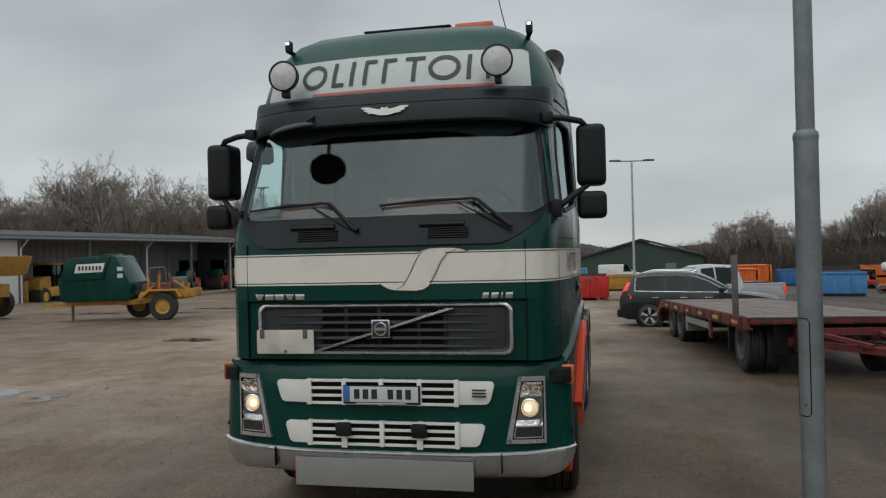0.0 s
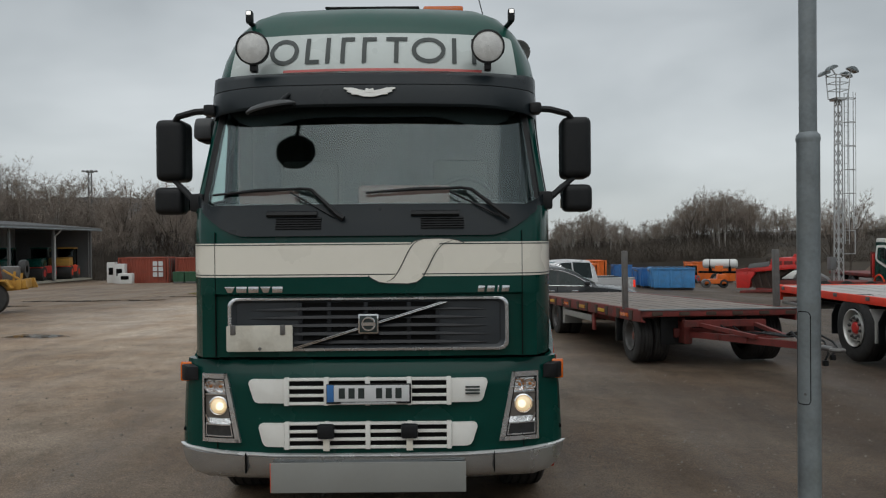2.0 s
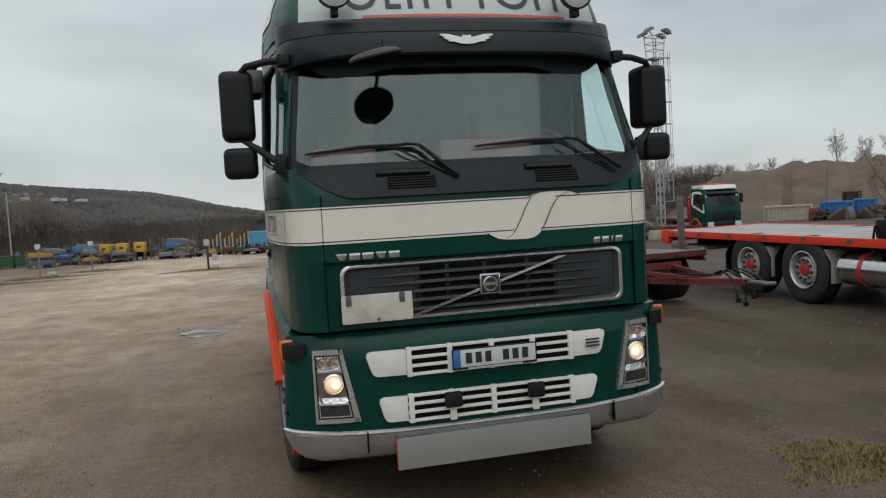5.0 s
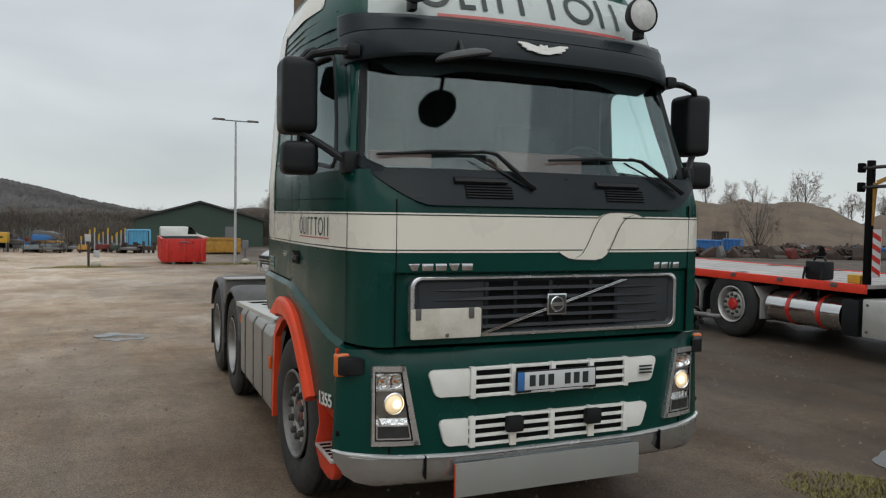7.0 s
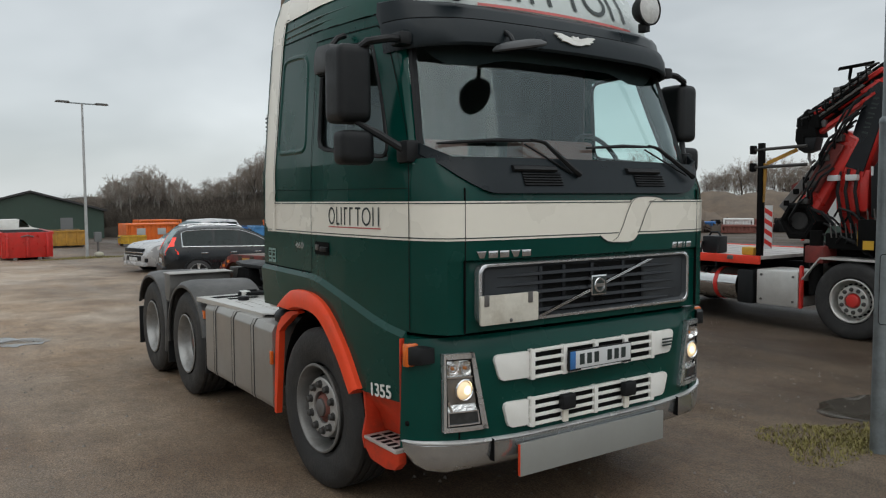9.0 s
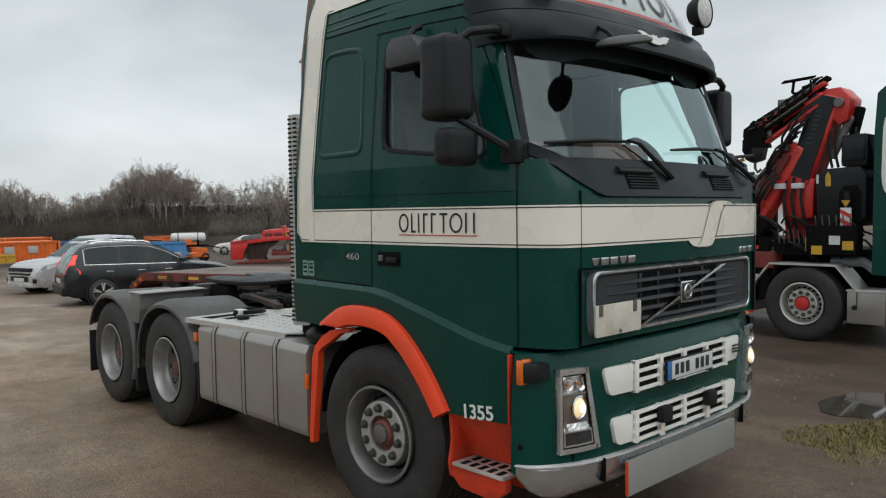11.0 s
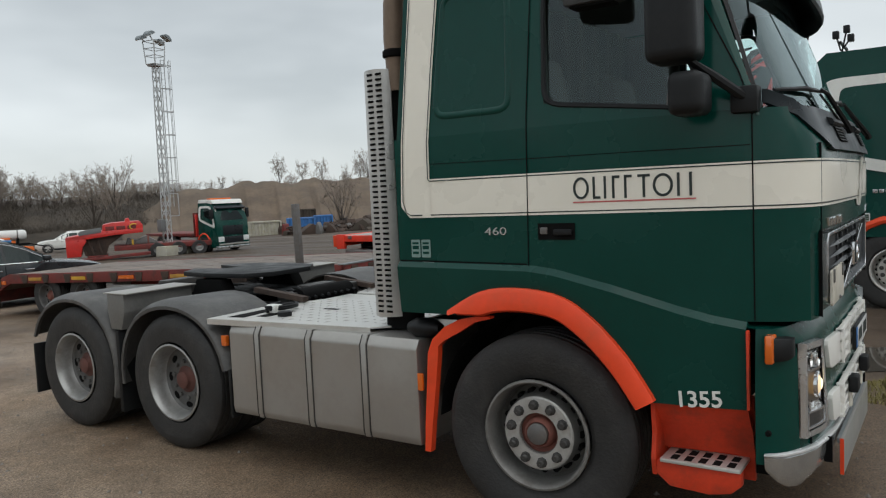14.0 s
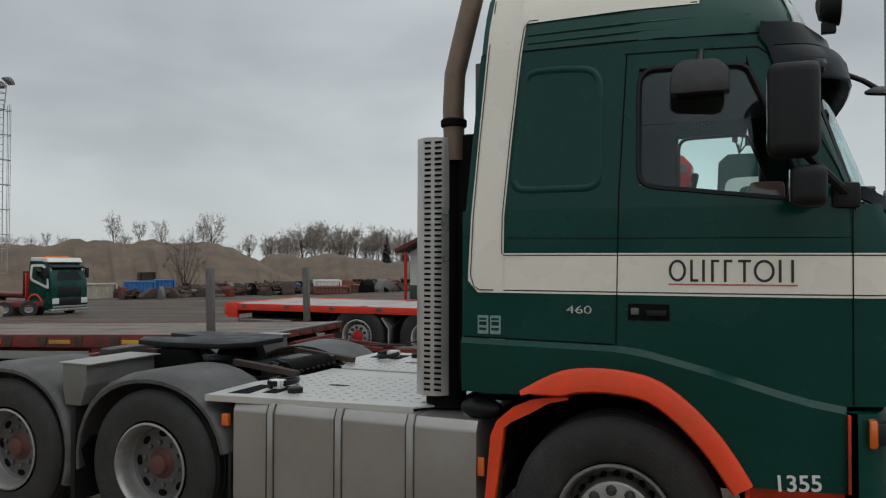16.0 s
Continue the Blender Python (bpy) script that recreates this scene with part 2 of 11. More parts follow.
M_amber = mat("amber_lens", (0.66, 0.13, 0.012), 0.2, vary=0.05, coat=0.5)
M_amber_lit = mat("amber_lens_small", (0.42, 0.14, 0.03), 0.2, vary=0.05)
M_curtain = mat("grey_curtain_cloth", (0.050, 0.056, 0.056), 0.9, vary=0.08, scale=6.0)
M_lamp_lit = mat("headlamp_lit", (0.9, 0.8, 0.6), 0.2, vary=0.02, emit=(1.0, 0.66, 0.30), strength=0.5)
M_lamp_hot = mat("headlamp_bulb", (0.9, 0.85, 0.7), 0.2, vary=0.02, emit=(1.0, 0.84, 0.55), strength=1.3)
M_lamp_plate = mat("lamp_back_plate", (0.17, 0.155, 0.14), 0.35, metal=0.3, vary=0.2, scale=20.0)
M_lamp_chrome = mat("faceted_lamp_chrome", (0.78, 0.78, 0.77), 0.12, metal=1.0, vary=0.1, scale=20.0, bump=0.5, bump_scale=45.0)
M_fog_glass = mat("dark_fog_lamp_glass", (0.03, 0.032, 0.034), 0.12, vary=0.3, scale=20.0, coat=0.6)
M_lamp_inner = mat("dark_lamp_reflector", (0.12, 0.115, 0.11), 0.18, metal=0.85, vary=0.4, scale=30.0)
M_plate_worn = mat("worn_cream_plate", (0.60, 0.57, 0.49), 0.45, vary=0.12, scale=6.0, dirt=(0.30, 0.25, 0.18), dirt_amount=0.6)
M_lens = mat("clear_lens", (0.50, 0.49, 0.47), 0.14, metal=0.9, vary=0.1, scale=30.0)
M_lens_white = mat("frosted_lamp_lens", (0.62, 0.62, 0.60), 0.25, vary=0.06, scale=25.0, bump=0.15, bump_scale=90.0)
M_glass = glass("cab_glass", (0.84, 0.97, 0.95), alpha=0.062)
M_screen_glass = glass("laminated_screen_glass", (0.82, 0.98, 0.97), alpha=0.085)
M_side_lining = mat("grey_side_lining", (0.08, 0.083, 0.083), 0.8, vary=0.1)
M_zinc = mat("pale_zinc_lattice", (0.42, 0.43, 0.43), 0.5, metal=0.2, vary=0.2, scale=4.0)
M_dash = mat("grey_dashboard", (0.045, 0.047, 0.046), 0.6, vary=0.1)
M_lining = mat("grey_cab_lining", (0.12, 0.125, 0.12), 0.9, vary=0.08, scale=4.0)
M_lens_lit = mat("marker_lens_lit", (0.8, 0.8, 0.78), 0.2, vary=0.02, emit=(1.0, 0.97, 0.9), strength=0.9)
M_car_glass = glass("car_glass", (0.10, 0.12, 0.12), alpha=0.03)
M_mirror = mat("mirror_glass", (0.75, 0.77, 0.78), 0.04, metal=1.0, vary=0.02, rough_vary=0.02)
M_cloth = mat("grey_seat_cloth", (0.09, 0.092, 0.09), 0.9, vary=0.1, scale=12.0)
M_cloth_red = mat("brown_red_bunk_cloth", (0.24, 0.125, 0.11), 0.9, vary=0.2, scale=6.0)
M_wood = mat("wet_grey_deck_wood", (0.185, 0.150, 0.125), 0.62, vary=0.5, scale=1.6, dirt=(0.080, 0.055, 0.042), dirt_amount=0.85, bump=0.15, bump_scale=30.0, per_piece=0.07)
M_pipe_orange = mat("orange_machine_paint", (0.74, 0.15, 0.018), 0.45, vary=0.1, scale=2.0, dirt=(0.2, 0.08, 0.04), dirt_amount=0.3)
M_container = mat("rust_red_container_paint", (0.27, 0.055, 0.03), 0.55, vary=0.12, scale=1.0, dirt=(0.12, 0.05, 0.035), dirt_amount=0.5)
M_hall = mat("green_sheet_cladding", (0.040, 0.070, 0.052), 0.55, vary=0.08, scale=0.6)
M_wall_grey = mat("grey_sheet_wall", (0.15, 0.155, 0.155), 0.6, vary=0.08, scale=0.6)
M_wall_inner = mat("pale_grey_inner_wall", (0.42, 0.43, 0.43), 0.7, vary=0.08, scale=0.6)
M_wall_white = mat("white_sheet_wall", (0.66, 0.66, 0.64), 0.55, vary=0.06, scale=0.6)
M_roof_dark = mat("dark_roof_sheet", (0.035, 0.035, 0.036), 0.6, vary=0.1, scale=1.0)
M_concrete = mat("mossy_concrete", (0.38, 0.36, 0.30), 0.85, vary=0.15, scale=3.0, dirt=(0.30, 0.28, 0.10), dirt_amount=0.5, bump=0.3)
M_moss_block = mat("mossy_broken_concrete", (0.42, 0.37, 0.22), 0.9, vary=0.35, scale=7.0, dirt=(0.15, 0.12, 0.03), dirt_amount=0.9, bump=0.5, bump_scale=25.0)
# Worn deck wood, with sky reflection put in as a paler base.
M_deck_sky_pale = mat("worn_deck_sky_pale", (0.40, 0.375, 0.36), 0.5, vary=0.25, scale=1.5, dirt=(0.26, 0.20, 0.18), dirt_amount=0.6, per_piece=0.08)
M_carpaint = mat("dark_grey_car_paint", (0.010, 0.012, 0.014), 0.24, vary=0.08, scale=2.0, coat=0.2, spec=0.4)
M_silver_car = mat("silver_car_paint", (0.50, 0.50, 0.50), 0.28, metal=0.3, vary=0.04, scale=2.0, coat=0.6)
M_tail = mat("red_tail_lens", (0.75, 0.03, 0.02), 0.15, vary=0.05, coat=0.6, emit=(1.0, 0.05, 0.02), strength=0.5)
M_gravel_heap = mat("gravel_heap", (0.130, 0.096, 0.068), 0.95, vary=0.35, scale=0.35, dirt=(0.10, 0.07, 0.05), dirt_amount=0.75, bump=0.6, bump_scale=3.0)
M_soil = mat("dark_soil", (0.07, 0.055, 0.042), 0.95, vary=0.3, scale=0.8, bump=0.6, bump_scale=4.0)
M_bark = mat("grey_brown_bark", (0.085, 0.068, 0.056), 0.9, vary=0.25, scale=3.0)
M_birch = mat("pale_birch_bark", (0.34, 0.31, 0.28), 0.85, vary=0.3, scale=3.0)
M_twig = mat("bare_twigs", (0.25, 0.207, 0.172), 0.9, vary=0.25, scale=0.5)
M_brush = mat("leafless_brush", (0.078, 0.064, 0.050), 0.95, vary=0.4, scale=0.4)
M_scrub = mat("brown_scrub", (0.058, 0.047, 0.036), 0.95, vary=0.45, scale=0.5, dirt=(0.085, 0.066, 0.047), dirt_amount=0.5, bump=0.6, bump_scale=2.0)
M_pine = mat("dark_conifer", (0.022, 0.032, 0.022), 0.9, vary=0.3, scale=0.6)
M_grass = mat("winter_grass", (0.23, 0.20, 0.07), 0.85, vary=0.3, scale=9.0)
# Hill and its woods: distance haze put into paler, greyer base colours.
M_hill_hazed = mat("wooded_hill", (0.150, 0.143, 0.140), 0.95, vary=0.35, scale=0.05, bump=0.5, bump_scale=0.5)
M_hillwood_hazed = mat("hazed_bare_woods", (0.172, 0.163, 0.158), 0.95, vary=0.4, scale=0.03)
M_sky_blue = mat("light_blue_paint", (0.10, 0.36, 0.56), 0.5, vary=0.1, scale=2.0)
M_bin_green = mat("green_bin_plastic", (0.03, 0.10, 0.05), 0.5, vary=0.1, scale=3.0)
M_water = mat("puddle_water", (0.06, 0.052, 0.042), 0.04, vary=0.1, rough_vary=0.03, spec=0.6)
def patchy_water():
    """Shallow water: the mud shows through in ragged patches."""
    nt = M_water.node_tree
    out = nt.nodes["Material Output"]
    wet = out.inputs["Surface"].links[0].from_socket
    co, n = nt.nodes.new("ShaderNodeTexCoord"), nt.nodes.new("ShaderNodeTexNoise")
    n.inputs["Scale"].default_value, n.inputs["Detail"].default_value = 1.6, 8.0
    nt.links.new(co.outputs["Object"], n.inputs["Vector"])
    r = nt.nodes.new("ShaderNodeMapRange")
    r.inputs["From Min"].default_value, r.inputs["From Max"].default_value = 0.40, 0.56
    nt.links.new(n.outputs["Fac"], r.inputs["Value"])
    clear, x = nt.nodes.new("ShaderNodeBsdfTransparent"), nt.nodes.new("ShaderNodeMixShader")
    nt.links.new(r.outputs["Result"], x.inputs["Fac"])
    nt.links.new(clear.outputs["BSDF"], x.inputs[1])
    nt.links.new(wet, x.inputs[2])
    nt.links.new(x.outputs["Shader"], out.inputs["Surface"])


patchy_water()
M_pool = mat("clear_pool_water", (0.06, 0.052, 0.042), 0.04, vary=0.1, rough_vary=0.03, spec=0.6)
M_stone = mat("small_stones", (0.19, 0.172, 0.15), 0.8, vary=0.3, scale=30.0)
M_screen = mat("dash_plastic", (0.035, 0.036, 0.038), 0.6, vary=0.1)


def ground_material():
    """Wet packed dirt and gravel: brown patches, wheel tracks, stones, wet sheen; tone shifts by place."""
    m = bpy.data.materials.new("wet_dirt_yard")
    m.use_nodes = True
    nt = m.node_tree
    b = nt.nodes["Principled BSDF"]
    lk = nt.links.new
    co = nt.nodes.new("ShaderNodeTexCoord")

    def noise_node(scale, detail, rough=0.55, stretch=None):
        n = nt.nodes.new("ShaderNodeTexNoise")
        n.inputs["Scale"].default_value, n.inputs["Detail"].default_value, n.inputs["Roughness"].default_value = scale, detail, rough
        if stretch:
            mp = nt.nodes.new("ShaderNodeMapping")
            mp.inputs["Scale"].default_value = stretch
            mp.inputs["Rotation"].default_value = (0, 0, radians(24))
            lk(co.outputs["Object"], mp.inputs["Vector"])
            lk(mp.outputs["Vector"], n.inputs["Vector"])
        else:
            lk(co.outputs["Object"], n.inputs["Vector"])
        return n.outputs["Fac"]

    def ramp(fac, stops):
        r = nt.nodes.new("ShaderNodeValToRGB")
        e = r.color_ramp.elements
        e[0].position, e[0].color = stops[0][0], (*stops[0][1], 1)
        e[1].position, e[1].color = stops[-1][0], (*stops[-1][1], 1)
        for p, c in stops[1:-1]:
            e.new(p).color = (*c, 1)
        lk(fac, r.inputs["Fac"])
        return r.outputs["Color"]

    def mix(kind, fac, a, c):
        x = nt.nodes.new("ShaderNodeMix")
        x.data_type, x.blend_type = "RGBA", kind
        if isinstance(fac, float):
            x.inputs["Factor"].default_value = fac
        else:
            lk(fac, x.inputs["Factor"])
        lk(a, x.inputs[6])
        lk(c, x.inputs[7])
        return x.outputs[2]

    patch = noise_node(0.16, 7.0, 0.6)
    tracks = noise_node(0.55, 5.0, 0.6, (1.0, 0.16, 1.0))
    fine = noise_node(9.0, 8.0, 0.72)
    grit = noise_node(75.0, 4.0, 0.7)
    base = ramp(patch, [(0.32, (0.108, 0.077, 0.050)), (0.46, (0.138, 0.098, 0.064)), (0.60, (0.166, 0.125, 0.089)), (0.74, (0.142, 0.112, 0.085))])
    base = mix("MULTIPLY", 1.0, base, ramp(tracks, [(0.36, (0.86, 0.84, 0.82)), (0.5, (1, 1, 1)), (0.66, (1.10, 1.10, 1.10))]))
    base = mix("MULTIPLY", 1.0, base, ramp(fine, [(0.32, (0.82, 0.81, 0.80)), (0.5, (1, 1, 1)), (0.66, (1.15, 1.15, 1.15))]))
    base = mix("MULTIPLY", 1.0, base, ramp(noise_node(1.7, 6.0, 0.62), [(0.34, (0.80, 0.78, 0.76)), (0.5, (1, 1, 1)), (0.66, (1.15, 1.15, 1.15))]))
    base = mix("MULTIPLY", 1.0, base, ramp(grit, [(0.36, (0.45, 0.44, 0.43)), (0.5, (1, 1, 1)), (0.62, (1.7, 1.68, 1.65))]))
    blot = noise_node(0.62, 9.0, 0.66)
    base = mix("MULTIPLY", 1.0, base, ramp(blot, [(0.36, (0.84, 0.76, 0.68)), (0.47, (1.0, 0.97, 0.94)), (0.56, (1.06, 1.07, 1.08)), (0.68, (1.20, 1.23, 1.26))]))
    ruts = noise_node(2.6, 7.0, 0.68, (1.0, 0.30, 1.0))
    base = mix("MULTIPLY", 1.0, base, ramp(ruts, [(0.36, (0.84, 0.83, 0.82)), (0.48, (1, 1, 1)), (0.66, (1.12, 1.12, 1.12))]))
    # Base colour multiplied by x and noise: brighter to the left, darker to the right.
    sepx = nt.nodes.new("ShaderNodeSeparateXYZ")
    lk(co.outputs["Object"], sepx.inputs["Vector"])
    tone_by_x = nt.nodes.new("ShaderNodeMath")
    tone_by_x.operation = "MULTIPLY_ADD"
    tone_by_x.inputs[1].default_value = 0.055
    lk(sepx.outputs["X"], tone_by_x.inputs[0])
    lk(noise_node(0.22, 4.0, 0.6), tone_by_x.inputs[2])
    base = mix("MULTIPLY", 1.0, base, ramp(tone_by_x.outputs[0], [(0.18, (1.15, 1.13, 1.12)), (0.42, (1.0, 1.0, 1.0)), (0.76, (0.43, 0.42, 0.42))]))
    # Base colour raised with y, up to 3.7 times, within a band of x.
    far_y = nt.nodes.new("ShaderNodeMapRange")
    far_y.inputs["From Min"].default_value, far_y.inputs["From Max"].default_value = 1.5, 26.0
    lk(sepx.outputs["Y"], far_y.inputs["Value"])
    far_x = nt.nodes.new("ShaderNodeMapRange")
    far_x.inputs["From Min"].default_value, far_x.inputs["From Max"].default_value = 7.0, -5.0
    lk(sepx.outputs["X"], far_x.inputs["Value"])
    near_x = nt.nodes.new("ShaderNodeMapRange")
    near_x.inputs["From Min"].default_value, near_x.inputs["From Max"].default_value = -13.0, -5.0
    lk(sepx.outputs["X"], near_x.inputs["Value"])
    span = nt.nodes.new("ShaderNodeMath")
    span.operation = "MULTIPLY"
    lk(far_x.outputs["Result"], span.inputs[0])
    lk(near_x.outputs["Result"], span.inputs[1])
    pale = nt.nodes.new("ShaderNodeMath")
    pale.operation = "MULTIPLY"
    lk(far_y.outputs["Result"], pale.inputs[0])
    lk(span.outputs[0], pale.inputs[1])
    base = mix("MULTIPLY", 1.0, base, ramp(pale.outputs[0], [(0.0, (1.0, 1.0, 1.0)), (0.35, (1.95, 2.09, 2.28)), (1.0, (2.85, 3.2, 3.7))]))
    lk(base, b.inputs["Base Color"])
    rr = nt.nodes.new("ShaderNodeMapRange")
    rr.inputs["From Min"].default_value, rr.inputs["From Max"].default_value = 0.35, 0.6
    rr.inputs["To Min"].default_value, rr.inputs["To Max"].default_value = 0.50, 0.78
    lk(tracks, rr.inputs["Value"])
    lk(rr.outputs["Result"], b.inputs["Roughness"])
    b.inputs["Specular IOR Level"].default_value = 0.4
    hsum = nt.nodes.new("ShaderNodeMath")
    hsum.operation = "MULTIPLY_ADD"
    hsum.inputs[1].default_value = 0.35
    lk(grit, hsum.inputs[0])
    lk(fine, hsum.inputs[2])
    bp = nt.nodes.new("ShaderNodeBump")
    bp.inputs["Strength"].default_value, bp.inputs["Distance"].default_value = 0.5, 0.03
    lk(hsum.outputs[0], bp.inputs["Height"])
    lk(bp.outputs["Normal"], b.inputs["Normal"])
    return m


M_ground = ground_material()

# ---- building helpers ----
def finish(bm, name, material, angle=38):
    bmesh.ops.remove_doubles(bm, verts=bm.verts, dist=1e-5)
    bmesh.ops.recalc_face_normals(bm, faces=bm.faces)
    me = bpy.data.meshes.new(name)
    bm.to_mesh(me)
    bm.free()
    me.polygons.foreach_set("use_smooth", [True] * len(me.polygons))
    me.set_sharp_from_angle(angle=radians(angle))
    me.materials.append(material)
    return me


def part(name, bm, material, parent=None, label="", angle=38):
    """One mesh object under a thing or a part (or at top level)."""
    ob = new(name, bm if isinstance(bm, bpy.types.Mesh) else finish(bm, name, material, angle))
    if parent is not None:
        ob.parent = parent
    return tagged(ob, label)


def thing(name, label, category, m=None, group="", kind=""):
    """An Empty at the base of a thing."""
    ob = new(name)
    ob.empty_display_size = 0.2
    if m is not None:
        ob.matrix_world = m
    return tagged(ob, label, category, group, kind)


def box(x0, x1, y0, y1, z0, z1, bevel=0.0, bm=None, seg=2, m=None):
    own = bmesh.new()
    r = bmesh.ops.create_cube(own, size=1.0)
    bmesh.ops.scale(own, vec=(abs(x1 - x0), abs(y1 - y0), abs(z1 - z0)), verts=own.verts)
    bmesh.ops.translate(own, vec=((x0 + x1) / 2, (y0 + y1) / 2, (z0 + z1) / 2), verts=own.verts)
    if bevel:
        bmesh.ops.bevel(own, geom=own.edges[:], offset=bevel, segments=seg, affect="EDGES", profile=0.6)
    if m is not None:
        own.transform(m)
    return merge(bm, own)


def merge(bm, own):
    if bm is None:
        return own
    me = bpy.data.meshes.new("tmp")
    own.to_mesh(me)
    own.free()
    bm.from_mesh(me)
    bpy.data.meshes.remove(me)
    return bm


def loft(rings, closed=True, cap=True, bm=None):
    """Skins rings of equal length with quads."""
    own = bmesh.new()
    vs = [[own.verts.new(p) for p in r] for r in rings]
    n = len(rings[0])
    for a, b in zip(vs, vs[1:]):
        for i in range(n if closed else n - 1):
            j = (i + 1) % n
            try:
                own.faces.new((a[i], a[j], b[j], b[i]))
            except ValueError:
                pass
    if cap and closed:
        own.faces.new(vs[0])
        own.faces.new(list(reversed(vs[-1])))
    return merge(bm, own)


def prism(poly, axis, a, b, bevel=0.0, bm=None, seg=2):
    """A polygon of 2D points pushed along an axis from a to b. axis x: points are (y, z); y: (x, z); z: (x, y)."""
    def at(p, h):
        return {"x": (h, p[0], p[1]), "y": (p[0], h, p[1]), "z": (p[0], p[1], h)}[axis]
    own = loft([[at(p, a) for p in poly], [at(p, b) for p in poly]])
    if bevel:
        bmesh.ops.recalc_face_normals(own, faces=own.faces)
        bmesh.ops.bevel(own, geom=own.edges[:], offset=bevel, segments=seg, affect="EDGES", profile=0.6, clamp_overlap=True)
    return merge(bm, own)


def tube(path, r, n=10, bm=None, cap=True):
    """A round bar along a path; r is one radius or one for each point."""
    pts = [Vector(p) for p in path]
    rs = r if isinstance(r, (list, tuple)) else [r] * len(pts)
    rings = []
    side = None
    for i, p in enumerate(pts):
        d = (pts[min(i + 1, len(pts) - 1)] - pts[max(i - 1, 0)]).normalized()
        if side is None:
            side = d.cross(Vector((0, 0, 1)))
            if side.length < 0.01:
                side = d.cross(Vector((1, 0, 0)))
        side = (side - d * side.dot(d)).normalized()
        up = d.cross(side)
        rings.append([p + (side * math.cos(k * math.tau / n) + up * math.sin(k * math.tau / n)) * rs[i] for k in range(n)])
    return loft(rings, True, cap, bm)


def lathe(profile, n=32, axis="x", at=(0, 0, 0), bm=None):
    """Turns (radius, height) points about an axis through at."""
    rings = []
    for r, h in profile:
        ring = []
        for k in range(n):
            c, s = max(r, 1e-4) * math.cos(k * math.tau / n), max(r, 1e-4) * math.sin(k * math.tau / n)
            q = {"x": (h, c, s), "y": (c, h, s), "z": (c, s, h)}[axis]
            ring.append((q[0] + at[0], q[1] + at[1], q[2] + at[2]))
        rings.append(ring)
    return loft(rings, True, False, bm)


def bar(p, q, w, h=None, bm=None, bevel=0.0):
    """A square bar between two points."""
    p, q = Vector(p), Vector(q)
    d = q - p
    h = h or w
    m = Matrix.Translation((p + q) / 2) @ d.to_track_quat("Y", "Z").to_matrix().to_4x4()
    return box(-w / 2, w / 2, -d.length / 2, d.length / 2, -h / 2, h / 2, bevel, bm, 1, m)


def sheet(grid, bm=None, thick=None):
    """A skin over a grid of points; thick: a vector that gives it a back."""
    own = bmesh.new()
    vs = [[own.verts.new(p) for p in row] for row in grid]
    for a, b in zip(vs, vs[1:]):
        for i in range(len(a) - 1):
            own.faces.new((a[i], a[i + 1], b[i + 1], b[i]))
    if thick is not None:
        ext = bmesh.ops.extrude_face_region(own, geom=own.faces[:])
        bmesh.ops.translate(own, vec=thick, verts=[e for e in ext["geom"] if isinstance(e, bmesh.types.BMVert)])
    return merge(bm, own)


def lerp_table(table, v):
    """Straight lines through (key, value) rows, rounded off at neither end."""
    if v <= table[0][0]:
        return table[0][1]
    for (a, p), (b, q) in zip(table, table[1:]):
        if v <= b:
            return p + (q - p) * (v - a) / (b - a)
    return table[-1][1]


def text_mesh(body, size, name, depth=0.004, bold=0.0):
    cu = bpy.data.curves.new(name, "FONT")
    cu.body, cu.size, cu.extrude = body, size, depth / 2
    cu.offset = bold
    cu.align_x, cu.align_y = "CENTER", "CENTER"
    ob = bpy.data.objects.new(name, cu)
    me = bpy.data.meshes.new_from_object(ob)
    bpy.data.objects.remove(ob)
    return me

# ---- the yard ----
def ground_h(x, y):
    z = -0.0235 * max(0.0, y - 5.5)
    if y > 8:
        low = min(max(0.0, (x - 10) / 12), max(0.0, (46 - x) / 14), 1.0)
        z -= 0.2 * max(0.0, low) * min(1.0, (y - 8) / 14)
    far = min(1.0, max(0.0, math.hypot(x, y - 2) - 7.5) / 6)
    return z + far * 0.035 * noise.noise(Vector((x * 0.12, y * 0.12, 0.0))) - 0.003


def axis_steps(lo, hi, inner0, inner1, fine, coarse):
    out, v = [], lo
    while v < hi:
        out.append(v)
        v += fine if inner0 <= v < inner1 else coarse
    return out + [hi]


gxs = [-2500, -1200, -600, -300] + axis_steps(-160, 160, -20, 20, 1.0, 10.0) + [300, 600, 1200, 2500]
gys = [-2500, -1200, -600, -300] + axis_steps(-160, 200, -12, 45, 1.0, 10.0) + [300, 600, 1200, 2500]
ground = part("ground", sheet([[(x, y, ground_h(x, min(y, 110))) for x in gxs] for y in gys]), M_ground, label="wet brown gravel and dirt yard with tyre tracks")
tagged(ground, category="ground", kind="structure")


